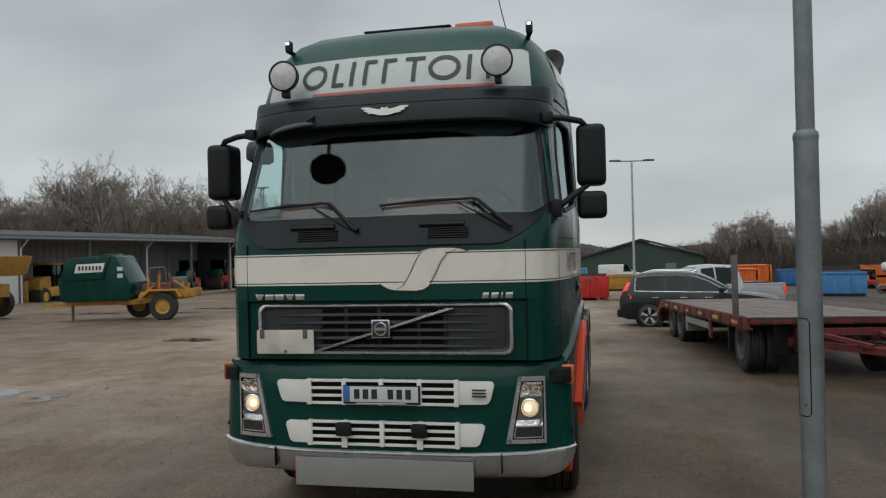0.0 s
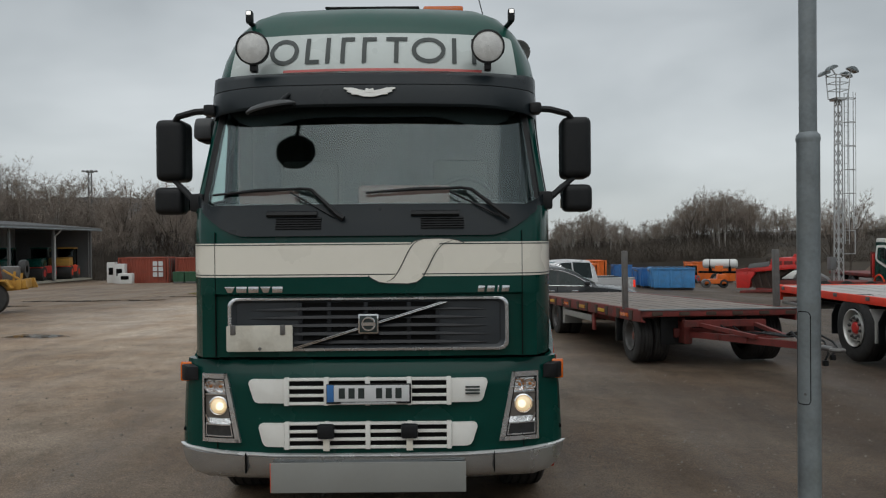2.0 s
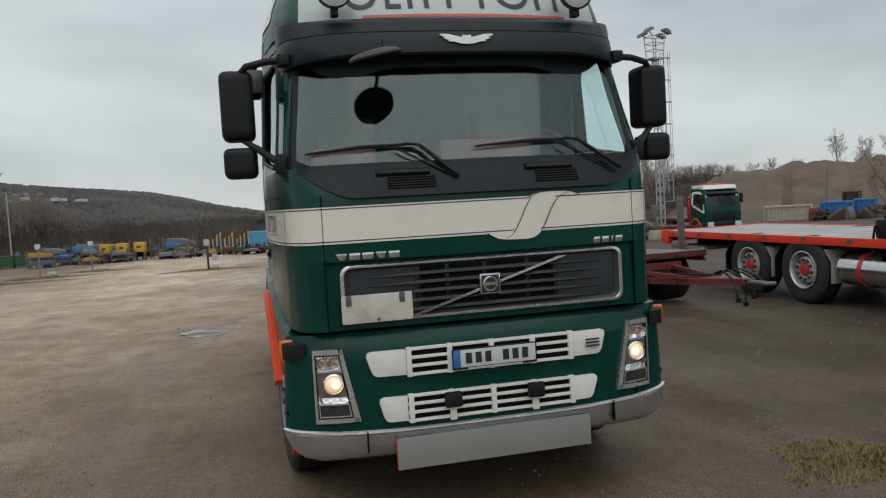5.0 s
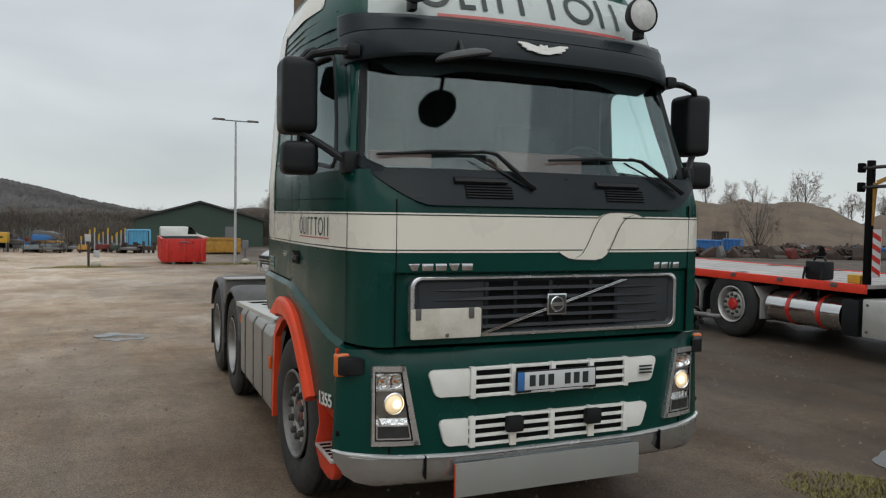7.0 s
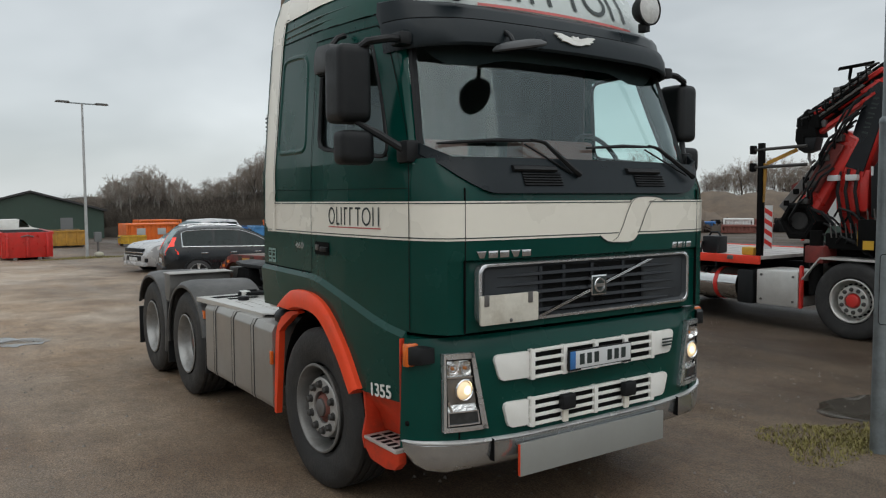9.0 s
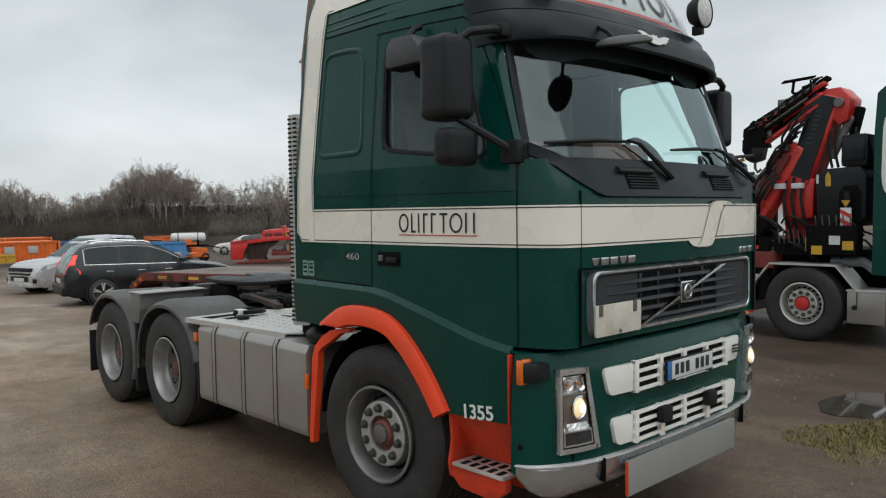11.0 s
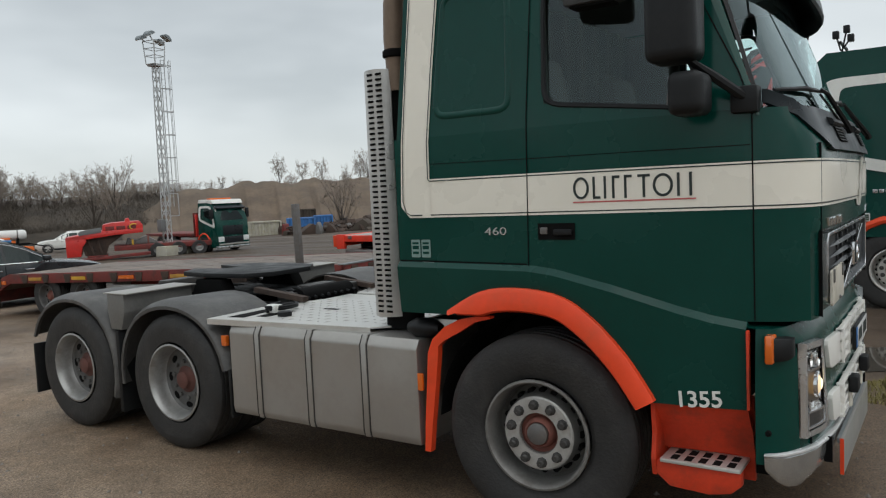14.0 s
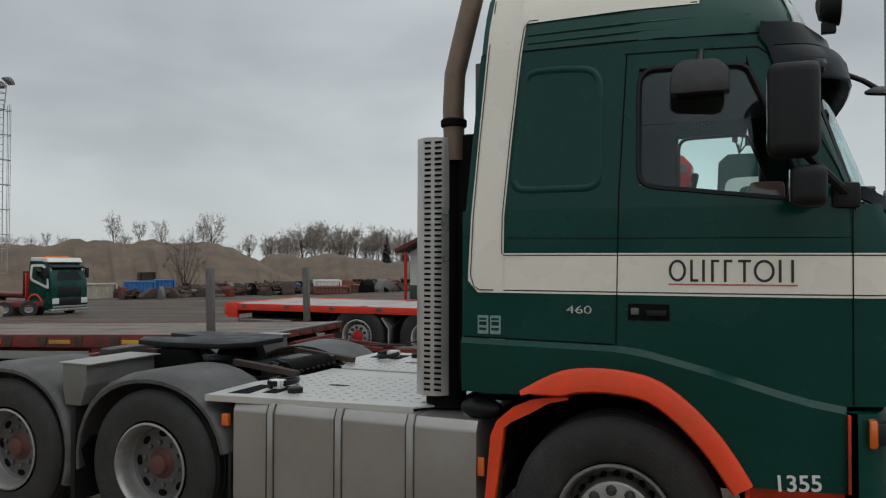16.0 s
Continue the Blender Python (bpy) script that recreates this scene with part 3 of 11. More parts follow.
def puddle(x, y, rx, ry, seed):
    rng = random.Random(seed)
    ph = [rng.uniform(0, 6.3) for _ in range(4)]
    pts = []
    wild = 0.4 if x > 2 else 1.0
    for k in range(48):
        a = k * math.tau / 48
        r = 1 + wild * (0.22 * math.sin(2 * a + ph[0]) + 0.16 * math.sin(3 * a + ph[1]) + 0.09 * math.sin(7 * a + ph[2]) + 0.05 * math.sin(13 * a + ph[3]))
        px, py = x + rx * r * math.cos(a), y + ry * r * math.sin(a)
        pts.append((px, py))
    zs = max(ground_h(px, py) for px, py in pts) + 0.006
    bm = bmesh.new()
    bm.faces.new([bm.verts.new((px, py, zs)) for px, py in pts])
    p = part("puddle", bm, M_pool if x > 2 else M_water, label="shallow rain puddle lying on the dirt yard")
    tagged(p, category="puddle", kind="structure")


for i, (x, y, rx, ry) in enumerate([(-7.0, 4.55, 1.0, 0.5), (-2.3, 9.0, 0.34, 0.45), (3.74, 0.12, 0.62, 0.42), 
                                    (-15, 30, 3.0, 0.45), (-11, 34, 2.6, 0.4), (-20, 26, 3.0, 0.5), (6.4, -2.6, 0.5, 0.3), (-9.0, 13.0, 0.6, 0.5)]):
    puddle(x, y, rx, ry, 40 + i)

# ---- the green tractor unit ----
HALF = [(0.03, 0.97), (0.06, 1.055), (0.15, 1.118), (0.27, 1.158), (0.5, 1.197), (0.9, 1.232), (1.2, 1.243), (2.3, 1.243)]
FRONT = [(0.0, -0.012), (0.6, -0.002), (0.9, 0.014), (0.97, 0.03), (1.055, 0.06)]
TUMBLE = [(2.13, 0.0), (2.95, 0.045), (3.1, 0.056), (3.2, 0.074), (3.3, 0.108), (3.42, 0.165), (3.52, 0.25), (3.6, 0.37), (3.67, 0.62), (3.70, 0.85)]
PINCH = [(2.13, 0.0), (2.25, 0.018), (2.53, 0.05), (2.8, 0.072), (2.99, 0.08)]


def cab_rear(z):
    """The cab's rear edge leans forward towards the roof."""
    return 2.18 - 0.082 * max(0.0, z - 1.9)


def half_width(y, z=1.5):
    """Half the cab's width at a length and height."""
    fade = min(1.0, max(0.0, (1.3 - y) / 0.8))
    return lerp_table(HALF, y) - lerp_table(TUMBLE, z) - lerp_table(PINCH, z) * fade


def nose(x, z=1.5):
    """The front skin's place along y."""
    return lerp_table(FRONT, abs(x)) + lerp_table([(1.95, 0.0), (2.13, 0.075)], z)


CREASE = [(0.28, 1.165), (0.5, 1.205), (0.9, 1.325), (1.2, 1.40), (1.35, 1.42), (2.2, 1.432)]
ARCH = [(0.735, 0.78), (0.77, 0.84), (0.84, 0.95), (0.92, 1.05), (1.02, 1.15), (1.14, 1.235), (1.26, 1.272), (1.42, 1.285), (1.58, 1.272), (1.70, 1.225), (1.83, 1.15)]



def smooth_line(pts, n):
    """A rounded line through points."""
    out = []
    for i in range(len(pts) - 1):
        p0, p1, p2, p3 = pts[max(i - 1, 0)], pts[i], pts[i + 1], pts[min(i + 2, len(pts) - 1)]
        for k in range(n):
            t = k / n
            out.append(tuple(0.5 * (2 * b + (c - a) * t + (2 * a - 5 * b + 4 * c - d) * t * t + (3 * b - a - 3 * c + d) * t ** 3) for a, b, c, d in zip(p0, p1, p2, p3)))
    return out + [pts[-1]]


ARCH = smooth_line(ARCH, 3)


def cab_columns():
    """The way round the cab from its rear edge on one side to that on the other: (x, y, lowest z, crease z, crease depth)."""
    cols = [(2.18, 1.15), (2.0, 1.15)]
    cols += [(y, z) for y, z in reversed(ARCH)]
    cols += [(0.6, 0.78), (0.45, 0.78), (0.305, 0.78), (0.30, 1.185), (0.22, 1.185), (0.15, 1.185), (0.10, 1.185), (0.06, 1.185)]
    side = [(-half_width(y), y, z, lerp_table(CREASE, y), 0.027 if 0.302 < y else 0.0) for y, z in cols]
    front = [(x, nose(x), 1.185, 1.22, 0.0) for x in (-0.97, -0.9, -0.75, -0.6, -0.3, 0.0)]
    left = side + front
    return left + [(-x, y, z, c, d) for x, y, z, c, d in reversed(left[:-1])]


GRILLE_SET = 0.045   # the grille and the bumper stand this far behind the nose panel above them


def set_back(root, y=None):
    """Moves a finished part and its sub-parts back along the truck."""
    for o in [root] + list(root.children):
        o.data.transform(Matrix.Translation((0, GRILLE_SET if y is None else y, 0)))


def cab_shell():
    rows = []
    for x, y, zb, zc, d in cab_columns():
        nx = x / abs(x) if abs(x) > 0.9 else 0
        col = []
        for k, z in enumerate((zb, zc - 0.06, zc - 0.018, zc + 0.013, 1.567, 1.584, 1.6, 1.8, 1.97, 2.06, 2.13)):
            z = max(z, zb + 0.004 * k)
            off = (0.3 * d, 0.95 * d, d)[k] if k < 3 else 0.0
            sunk = GRILLE_SET * min(1.0, max(0.0, (0.99 - abs(x)) / 0.09)) if y < 0.1 and k < 5 else 0.0
            back = sunk + lerp_table([(1.95, 0.0), (2.13, 0.075)], z) if y < 0.1 else lerp_table([(1.95, 0.0), (2.13, 0.055)], z) * max(0, 1 - y / 0.6)
            col.append((x + nx * off, y + back, z))
        rows.append(col)
    return sheet(rows)


def side_patch(poly_rows, s, proud=0.003):
    """A skin laid on the cab's side (s = -1 or 1): rows of (y, z) points."""
    return sheet([[(s * (half_width(y, z) + proud), y, z) for y, z in row] for row in poly_rows])


def band(points, half, s, proud):
    """A narrow painted line along (y, z) points on the side."""
    up, lo = [], []
    for i, (y, z) in enumerate(points):
        a, b = points[max(i - 1, 0)], points[min(i + 1, len(points) - 1)]
        dy, dz = b[0] - a[0], b[1] - a[1]
        ln = math.hypot(dy, dz) or 1
        up.append((y - dz / ln * half, z + dy / ln * half))
        lo.append((y + dz / ln * half, z - dy / ln * half))
    return side_patch([up, lo], s, proud)


def ys(a, b, n):
    return [a + (b - a) * i / n for i in range(n + 1)]


tractor = thing("tractor_unit", "dark green and cream three-axle truck tractor with lit headlamps", "truck")
cab = part("cab_body", cab_shell(), M_green, tractor)

# upper side walls with their window openings, and the rear wall
def front_edge(z):
    return 0.262 + (z - 2.13) * 0.375


def window_front(z):
    return 0.455 + (z - 2.15) * 0.40


for s in (-1, 1):
    bm = bmesh.new()
    zs_all = ys(2.13, 2.99, 8)
    merge(bm, side_patch([[(y, z) for y in ys(1.24, cab_rear(z), 6)] for z in zs_all], s, 0))
    win_lo = lambda y: 2.145 + (y - 0.43) * 0.12
    merge(bm, side_patch([[(y, 2.13 + (win_lo(y) - 2.13) * k / 2) for y in ys(window_front(2.15), 1.24, 8)] for k in range(3)], s, 0))
    merge(bm, side_patch([[(y, z) for y in ys(window_front(2.84), 1.24, 6)] for z in (2.84, 2.9, 2.99)], s, 0))
    merge(bm, side_patch([[(front_edge(z) + (window_front(min(z, 2.84)) - front_edge(z)) * k / 3, z) for k in range(4)] for z in zs_all], s, 0))
    part("cab_side_wall", bm, M_green, tractor)
    pane = side_patch([[(window_front(z) + (1.24 - window_front(z)) * k / 6, max(z, win_lo(window_front(z) + (1.24 - window_front(z)) * k / 6))) for k in range(7)] for z in ys(2.145, 2.84, 6)], s, -0.022)
    p = part("door_window", pane, M_glass, tractor)
    p.visible_shadow = False
    loop = [(1.24, 2.34), (1.24, 2.5), (1.24, 2.74), (1.225, 2.80), (1.19, 2.83), (1.13, 2.838), (0.95, 2.838), (0.78, 2.836), (0.735, 2.82), (0.705, 2.78), (0.62, 2.57), (0.50, 2.28), (0.475, 2.21), (0.48, 2.17), (0.52, 2.155), (0.7, 2.175), (1.0, 2.21), (1.15, 2.228), (1.21, 2.25), (1.235, 2.29), (1.24, 2.34)]
    part("window_seal", tube([(s * (half_width(y, z) - 0.004), y, z) for y, z in smooth_line(loop, 4)], 0.014, 6, cap=False), M_black, tractor)
    for nm, ly, pts in (("door_seam", 0.003, [(0.272, 1.19), (0.272, 2.13), (0.33, 2.3), (0.6, 2.86), (0.68, 2.92), (1.31, 2.92)]),
                        ("door_seam", 0.003, [(1.30, 2.92), (1.335, 2.2), (1.35, 1.42), (1.26, 1.335)]),
                        # pressed crease under the windows: its shade drawn as a thin dark strip
                        ("panel_seam", 0.0016, [(2.175, 1.985), (1.35, 1.975), (0.28, 1.972)]),
                        ("panel_seam", 0.004, [(2.17, 1.447), (1.36, 1.436)]),
                        ("roof_seam", 0.004, [(2.08, 2.99), (0.62, 2.99)])):
        part(nm, band([(a + (c - a) * k / 6, b + (d - b) * k / 6) for (a, b), (c, d) in zip(pts, pts[1:]) for k in range(7)], ly, s, 0.0042), M_dark, tractor)
    # pressed outline of the sleeper panel
    loop = [(1.44, 2.32), (1.44, 2.55), (1.44, 2.76), (1.455, 2.82), (1.485, 2.85), (1.54, 2.865), (1.65, 2.872), (1.765, 2.872), (1.81, 2.86), (1.835, 2.83), (1.845, 2.77), (1.87, 2.55), (1.893, 2.32), (1.885, 2.265), (1.86, 2.242), (1.81, 2.235), (1.66, 2.235), (1.52, 2.235), (1.475, 2.243), (1.448, 2.265), (1.44, 2.32)]
    part("panel_rib", tube([(s * (half_width(y, z) - 0.020), y, z) for y, z in smooth_line(loop, 3)], 0.028, 14, cap=False), M_green, tractor)

bm = sheet([[(x * half_width(2.18, z) / 1.243, cab_rear(z), z) for x in ys(-1.243, 1.243, 6)] for z in (1.15, 1.6, 2.0, 2.5, 2.99)])
part("rear_wall", bm, M_green, tractor)
part("cab_floor", box(-1.10, 1.10, 0.35, 2.14, 1.3, 1.34), M_screen, tractor)

# roof: rings of the high roof cap
def roof_ring(z):
    fy = lerp_table([(2.95, 0.375), (3.05, 0.355), (3.2, 0.42), (3.3, 0.485), (3.42, 0.565), (3.52, 0.66), (3.60, 0.80), (3.67, 1.05), (3.70, 1.25)], z)
    xc = lerp_table([(2.95, 1.005), (3.1, 0.99), (3.3, 0.955), (3.42, 0.91), (3.52, 0.83), (3.60, 0.70), (3.67, 0.45), (3.70, 0.3)], z)
    w = 1.241 - lerp_table(TUMBLE, z)
    rear = cab_rear(z) - 0.004 - lerp_table([(3.3, 0.0), (3.6, 0.12), (3.67, 0.3)], z)
    yc = fy + 0.15 * (xc / 0.97) ** 2.2
    pts = [(w, rear), (w, yc + (rear - yc) * 0.7), (w - 0.004, yc + (rear - yc) * 0.45)]
    x1 = xc + 0.55 * (w - 0.02 - xc)
    pts += [(xc + 0.80 * (w - 0.02 - xc), yc + 0.26), (x1, yc + 0.14), (xc + 0.36 * (w - 0.02 - xc), yc + 0.065), (xc + 0.18 * (w - 0.02 - xc), yc + 0.025), (xc, yc)]
    pts += [(xc * u, fy + 0.15 * (xc * u / 0.97) ** 2.2) for u in (0.92, 0.8, 0.66, 0.5, 0.34, 0.17)]
    left = [(-x, y, z) for x, y in pts]
    return left + [(0.0, fy, z)] + [(-x, y, z) for x, y, z in reversed(left)]


def roof_front(x, z):
    """The roof's front skin at x."""
    ring = [p for p in roof_ring(z) if p[1] < 1.2 and p[0] <= 0]
    tab = sorted((-p[0], p[1]) for p in ring)
    return lerp_table(tab, abs(x))


part("roof", loft([roof_ring(z) for z in (2.99, 3.05, 3.12, 3.2, 3.26, 3.3, 3.36, 3.42, 3.47, 3.52, 3.56, 3.60, 3.645, 3.67, 3.69, 3.70)]), M_roof_green_skylit, tractor, angle=60)

for s in (-1, 1):
    for z in (3.03, 3.075):
        part("roof_rib", tube([(s * (half_width(y, z) - 0.004), y, z + 0.012 * (1.9 - y)) for y in ys(0.72, 1.83, 6)], 0.008, 6), M_green, tractor)

# cream stripe round the cab, with its dark edge lines
def round_band(z0, z1, proud, keep=lambda x, y: True):
    rows = []
    for x, y, zb, zc, d in cab_columns():
        s = -1 if x < 0 else 1
        side = abs(x) > 0.9
        ox = s * proud if side and y > 0.06 else s * proud * 0.6 if side else 0.0
        oy = 0.0 if side and y > 0.3 else -proud
        if keep(x, y):
            rows.append([(x + ox, y + oy, z0), (x + ox, y + oy, (z0 + z1) / 2), (x + ox, y + oy, z1)])
    return sheet(rows)


stripe = part("cream_stripe", round_band(1.688, 1.90, 0.003, lambda x, y: y < 2.1), M_cream, tractor, "cream painted band with dark edge lines")
for z in (1.699, 1.886):
    part("edge_line", round_band(z, z + 0.006, 0.0045, lambda x, y, z=z: y < (2.1 if z < 1.8 else 1.9)), M_ink, stripe)
for x in (-0.962, 0.962):
    part("panel_seam", box(x - 0.002, x + 0.002, nose(x) - 0.0042, nose(x) + 0.02, 1.19, 1.97), M_dark, tractor)
# white L on the rear side of the cab and its run along the roof
for s in (-1, 1):
    inner = [(1.945, 1.89), (1.945, 2.4), (1.93, 2.99), (1.905, 3.13)]
    rows = [[(yi + (cab_rear(z) - 0.035 - max(0.0, 1.75 - z) * 0.9 - yi) * k / 3, z) for k in range(4)] for yi, z in [(1.945, 1.688), (1.945, 1.705), (1.945, 1.75), (1.945, 1.80), (1.94, 2.1), (1.905, 2.5), (1.875, 2.8), (1.855, 2.99), (1.835, 3.14), (1.83, 3.32)]]
    white = part("cream_side_panel", side_patch(rows, s, 0.006), M_cream, tractor)
    part("cream_roof_band", side_patch([[(y, z + 0.02 * (1.9 - y)) for y in ys(0.95, 1.86, 8)] for z in (3.14, 3.2, 3.26, 3.32)], s, 0.008), M_cream, tractor)
    for pts in ([(1.83, 1.889), (1.94, 1.889), (1.953, 1.90), (1.95, 2.1), (1.915, 2.5), (1.865, 2.99), (1.845, 3.12), (1.82, 3.155), (0.96, 3.168)], [(2.0, 1.702), (2.08, 1.702), (2.11, 1.72), (2.13, 1.78), (2.115, 2.1), (2.085, 2.5), (2.042, 3.0), (2.02, 3.3)]):
        part("edge_line", band(pts, 0.003, s, 0.0105), M_ink, white)

# ribbon motif on the front stripe
def front_patch(rows, proud=0.005):
    return sheet([[(x, nose(x, min(z, 1.94)) - proud, z) for x, z in row] for row in rows])


def lobe(table, z_flat, xs):
    return front_patch([[(x, z_flat + (lerp_table(table, x) - z_flat) * k / 2) for x in xs] for k in range(3)], 0.0048)


LOW = [(0.0, 1.692), (0.03, 1.672), (0.07, 1.652), (0.12, 1.645), (0.25, 1.641), (0.30, 1.650), (0.325, 1.668), (0.345, 1.692)]
HIGH = [(0.27, 1.896), (0.295, 1.910), (0.34, 1.921), (0.42, 1.924), (0.50, 1.922), (0.55, 1.914), (0.60, 1.896)]
L_edge = smooth_line([(0.115, 1.655), (0.16, 1.68), (0.205, 1.75), (0.25, 1.84), (0.29, 1.895), (0.34, 1.916)], 3)
R_edge = smooth_line([(0.345, 1.692), (0.375, 1.745), (0.42, 1.832), (0.465, 1.885), (0.52, 1.909)], 3)
part("ribbon_motif", lobe(LOW, 1.692, [v[0] for v in LOW]), M_cream, stripe)
part("ribbon_motif", lobe(HIGH, 1.896, [v[0] for v in HIGH]), M_cream, stripe)
part("ribbon_motif", front_patch([[(a - 0.01 + 0.17 * k / 4, b) for k in range(5)] for a, b in L_edge[1:-1]], 0.0055), M_cream, stripe)
for edge in (L_edge, R_edge, LOW[:-1], HIGH):
    flat = edge in (LOW[:-1], HIGH)
    part("ribbon_line", front_patch([[(a - 0.0035 * (not flat), b - 0.003 * flat) for a, b in edge], [(a + 0.0035 * (not flat), b + 0.003 * flat) for a, b in edge]], 0.0068), M_ink, stripe)

# dark cowl under the windscreen, with two air vents
def cowl_bottom(x):
    u = abs(x) / 1.08
    return 1.942 + 0.17 * max(0.0, (u - 0.72) / 0.28) ** 1.6


def cowl_y(x, z):
    base = lerp_table(FRONT + [(1.09, 0.105), (1.118, 0.15), (1.13, 0.175)], abs(x))
    return base + lerp_table([(1.95, 0.0), (2.13, 0.075)], z) - 0.016


def cowl_top(x):
    return 2.137 + 0.075 * min(1.0, max(0.0, (abs(x) - 1.0) / 0.11)) ** 1.5


rows = [[(x, cowl_y(x, cowl_bottom(x) + (cowl_top(x) - cowl_bottom(x)) * k / 4), cowl_bottom(x) + (cowl_top(x) - cowl_bottom(x)) * k / 4) for k in range(5)] for x in ys(-1.122, 1.122, 34)]
cowl = part("cowl", sheet(rows, thick=(0, 0.02, 0)), M_navy, tractor, "black plastic panel under the windscreen")
for x0, x1 in ((-0.575, -0.29), (0.33, 0.60)):
    def vent_pt(x, z, out):
        return (x, cowl_y(x, z) - out, z)
    part("air_vent", sheet([[vent_pt(x, z, 0.003) for x in ys(x0, x1, 4)] for z in (1.984, 2.02, 2.058)]), M_dark, cowl)
    for k in range(5):
        z = 1.990 + k * 0.015
        part("vent_slat", sheet([[vent_pt(x, z + dz, o) for x in ys(x0, x1, 4)] for dz, o in ((0.0, 0.010), (0.004, 0.010), (0.008, 0.004))]), M_black, cowl)
    part("wiper_cover", loft([[vent_pt(x, z, o) for z, o in ((2.064, -0.01), (2.064, 0.012), (2.076, 0.026), (2.094, 0.022), (2.104, -0.01))] for x in (x0 - 0.06, x0 - 0.04, x1 - 0.05, x1 - 0.03)]), M_black, cowl)

# windscreen and its pillars
def screen_y(x, z):
    u = abs(x) / 1.03
    return 0.075 + (z - 2.13) * 0.375 + 0.075 * u ** 2 + 0.06 * u ** 6


def screen_w(z):
    return 1.112 - (z - 2.2) * 0.105


screen = part("windscreen", sheet([[(u * screen_w(z), screen_y(u * screen_w(z), z), z) for u in ys(-1, 1, 20)] for z in ys(2.125, 2.97, 8)]), M_screen_glass, tractor, "large tinted windscreen")
screen.visible_shadow = False
for s in (-1, 1):
    rows = []
    for z in ys(2.10, 2.99, 8):
        x1, x0 = screen_w(z) - 0.012, half_width(front_edge(z), z)
        y1, y0 = screen_y(x1, z) + 0.004, front_edge(z)
        rows.append([(s * x1, y1, z), (s * (x1 * 0.6 + x0 * 0.4), y1 * 0.6 + y0 * 0.4 - 0.012, z), (s * (x1 * 0.25 + x0 * 0.75), y1 * 0.25 + y0 * 0.75 - 0.006, z), (s * x0, y0 + 0.004, z)])
    part("windscreen_pillar", sheet(rows), M_green, tractor)
    part("screen_seal", sheet([[(s * (screen_w(z) + dx), screen_y(screen_w(z), z) + dy, z) for dx, dy in ((-0.062, -0.010), (-0.050, -0.022), (-0.016, -0.026), (-0.004, -0.010))] for z in ys(2.10, 2.97, 8)]), M_black, tractor)
part("screen_seal", tube([(x, screen_y(x, 2.13) - 0.006, 2.13) for x in ys(-1.06, 1.06, 16)], 0.016, 6), M_black, tractor)

top_line = [(x, y + (0.075 if y < 0.1 else 0.055 * max(0, 1 - y / 0.6)), 2.128) for x, y, zb, zc, d in cab_columns() if y < 0.75]
part("screen_ledge", sheet([top_line, [(x * 0.9, y + 0.16, 2.120) for x, y, z in top_line]]), M_black, tractor)

# sun visor
VISOR = [(0.0, 0.0), (0.3, 0.006), (0.6, 0.024), (0.8, 0.055), (0.92, 0.095), (1.0, 0.145), (1.06, 0.21), (1.10, 0.29), (1.125, 0.40)]
VISOR_X = [s * x for s, x in [(-1, v[0]) for v in reversed(VISOR)]] + [v[0] for v in VISOR[1:]]
VISOR_X = sorted(VISOR_X + [-0.45, -0.15, 0.15, 0.45, -0.7, 0.7, -0.96, 0.96])


def visor_ring(x):
    u = abs(x) / 1.125
    back = lerp_table(VISOR, abs(x))
    drop = 0.012 * u ** 2 + 0.03 * max(0, (u - 0.6) / 0.4) ** 1.5
    short = 0.68 * max(0.0, (u - 0.80) / 0.20) ** 2
    return [(x, y - short * max(0.0, y - 0.15) + back, z - drop * g) for y, z, g in
            ((0.40, 3.045, 0), (0.30, 3.035, 0), (0.255, 3.0, 0.2), (0.235, 2.945, 0.5), (0.228, 2.938, 0.5), (0.20, 2.93, 0.5), (0.165, 2.88, 0.8), (0.150, 2.80, 1), (0.16, 2.785, 1),
             (0.19, 2.80, 1), (0.23, 2.87, 0.8), (0.30, 2.93, 0.5), (0.42, 2.97, 0))]


visor = part("sun_visor", loft([visor_ring(x) for x in VISOR_X]), M_navy, tractor, "glossy dark blue-black sun visor over the windscreen")
part("visor_groove", sheet([[(x, visor_ring(x)[4][1] - 0.004, visor_ring(x)[4][2] + d) for x in VISOR_X] for d in (-0.004, 0.004)]), M_dark, visor)
# interior header band and dark blinds behind the top of the screen
part("sun_blind", sheet([[(x, screen_y(x, 2.85) + 0.04, 2.98) for x in ys(-0.98, 0.98, 24)], [(x, screen_y(x, 2.7) + 0.04, 2.735 - 0.05 * min(1, max(0, (abs(x) - 0.45) / 0.2)) + 0.10 * max(0, (abs(x) - 0.86) / 0.12)) for x in ys(-0.98, 0.98, 24)]]), M_screen, tractor, "dark sun blind across the top of the screen")
# winged badge
def wing_badge():
    bm = bmesh.new()
    for s in (-1, 1):
        out = [(0.02, 0.012), (0.06, 0.02), (0.11, 0.034), (0.165, 0.036), (0.17, 0.028), (0.14, 0.016), (0.15, 0.006), (0.115, -0.004), (0.12, -0.014), (0.08, -0.016), (0.04, -0.030), (0.0, -0.032), (0.0, 0.01)]
        prism([(s * a, b) for a, b in out], "y", -0.004, 0.004, bm=bm)
    prism([(-0.03, 0.0), (-0.024, 0.03), (0.0, 0.022), (0.024, 0.03), (0.03, 0.0)], "y", -0.006, 0.006, bm=bm)
    bm.transform(Matrix.Translation((0.0, 0.158, 2.872)) @ Matrix.Rotation(radians(-18), 4, "X"))
    return bm


part("wing_badge", wing_badge(), M_white_paint, visor, "pale winged emblem")
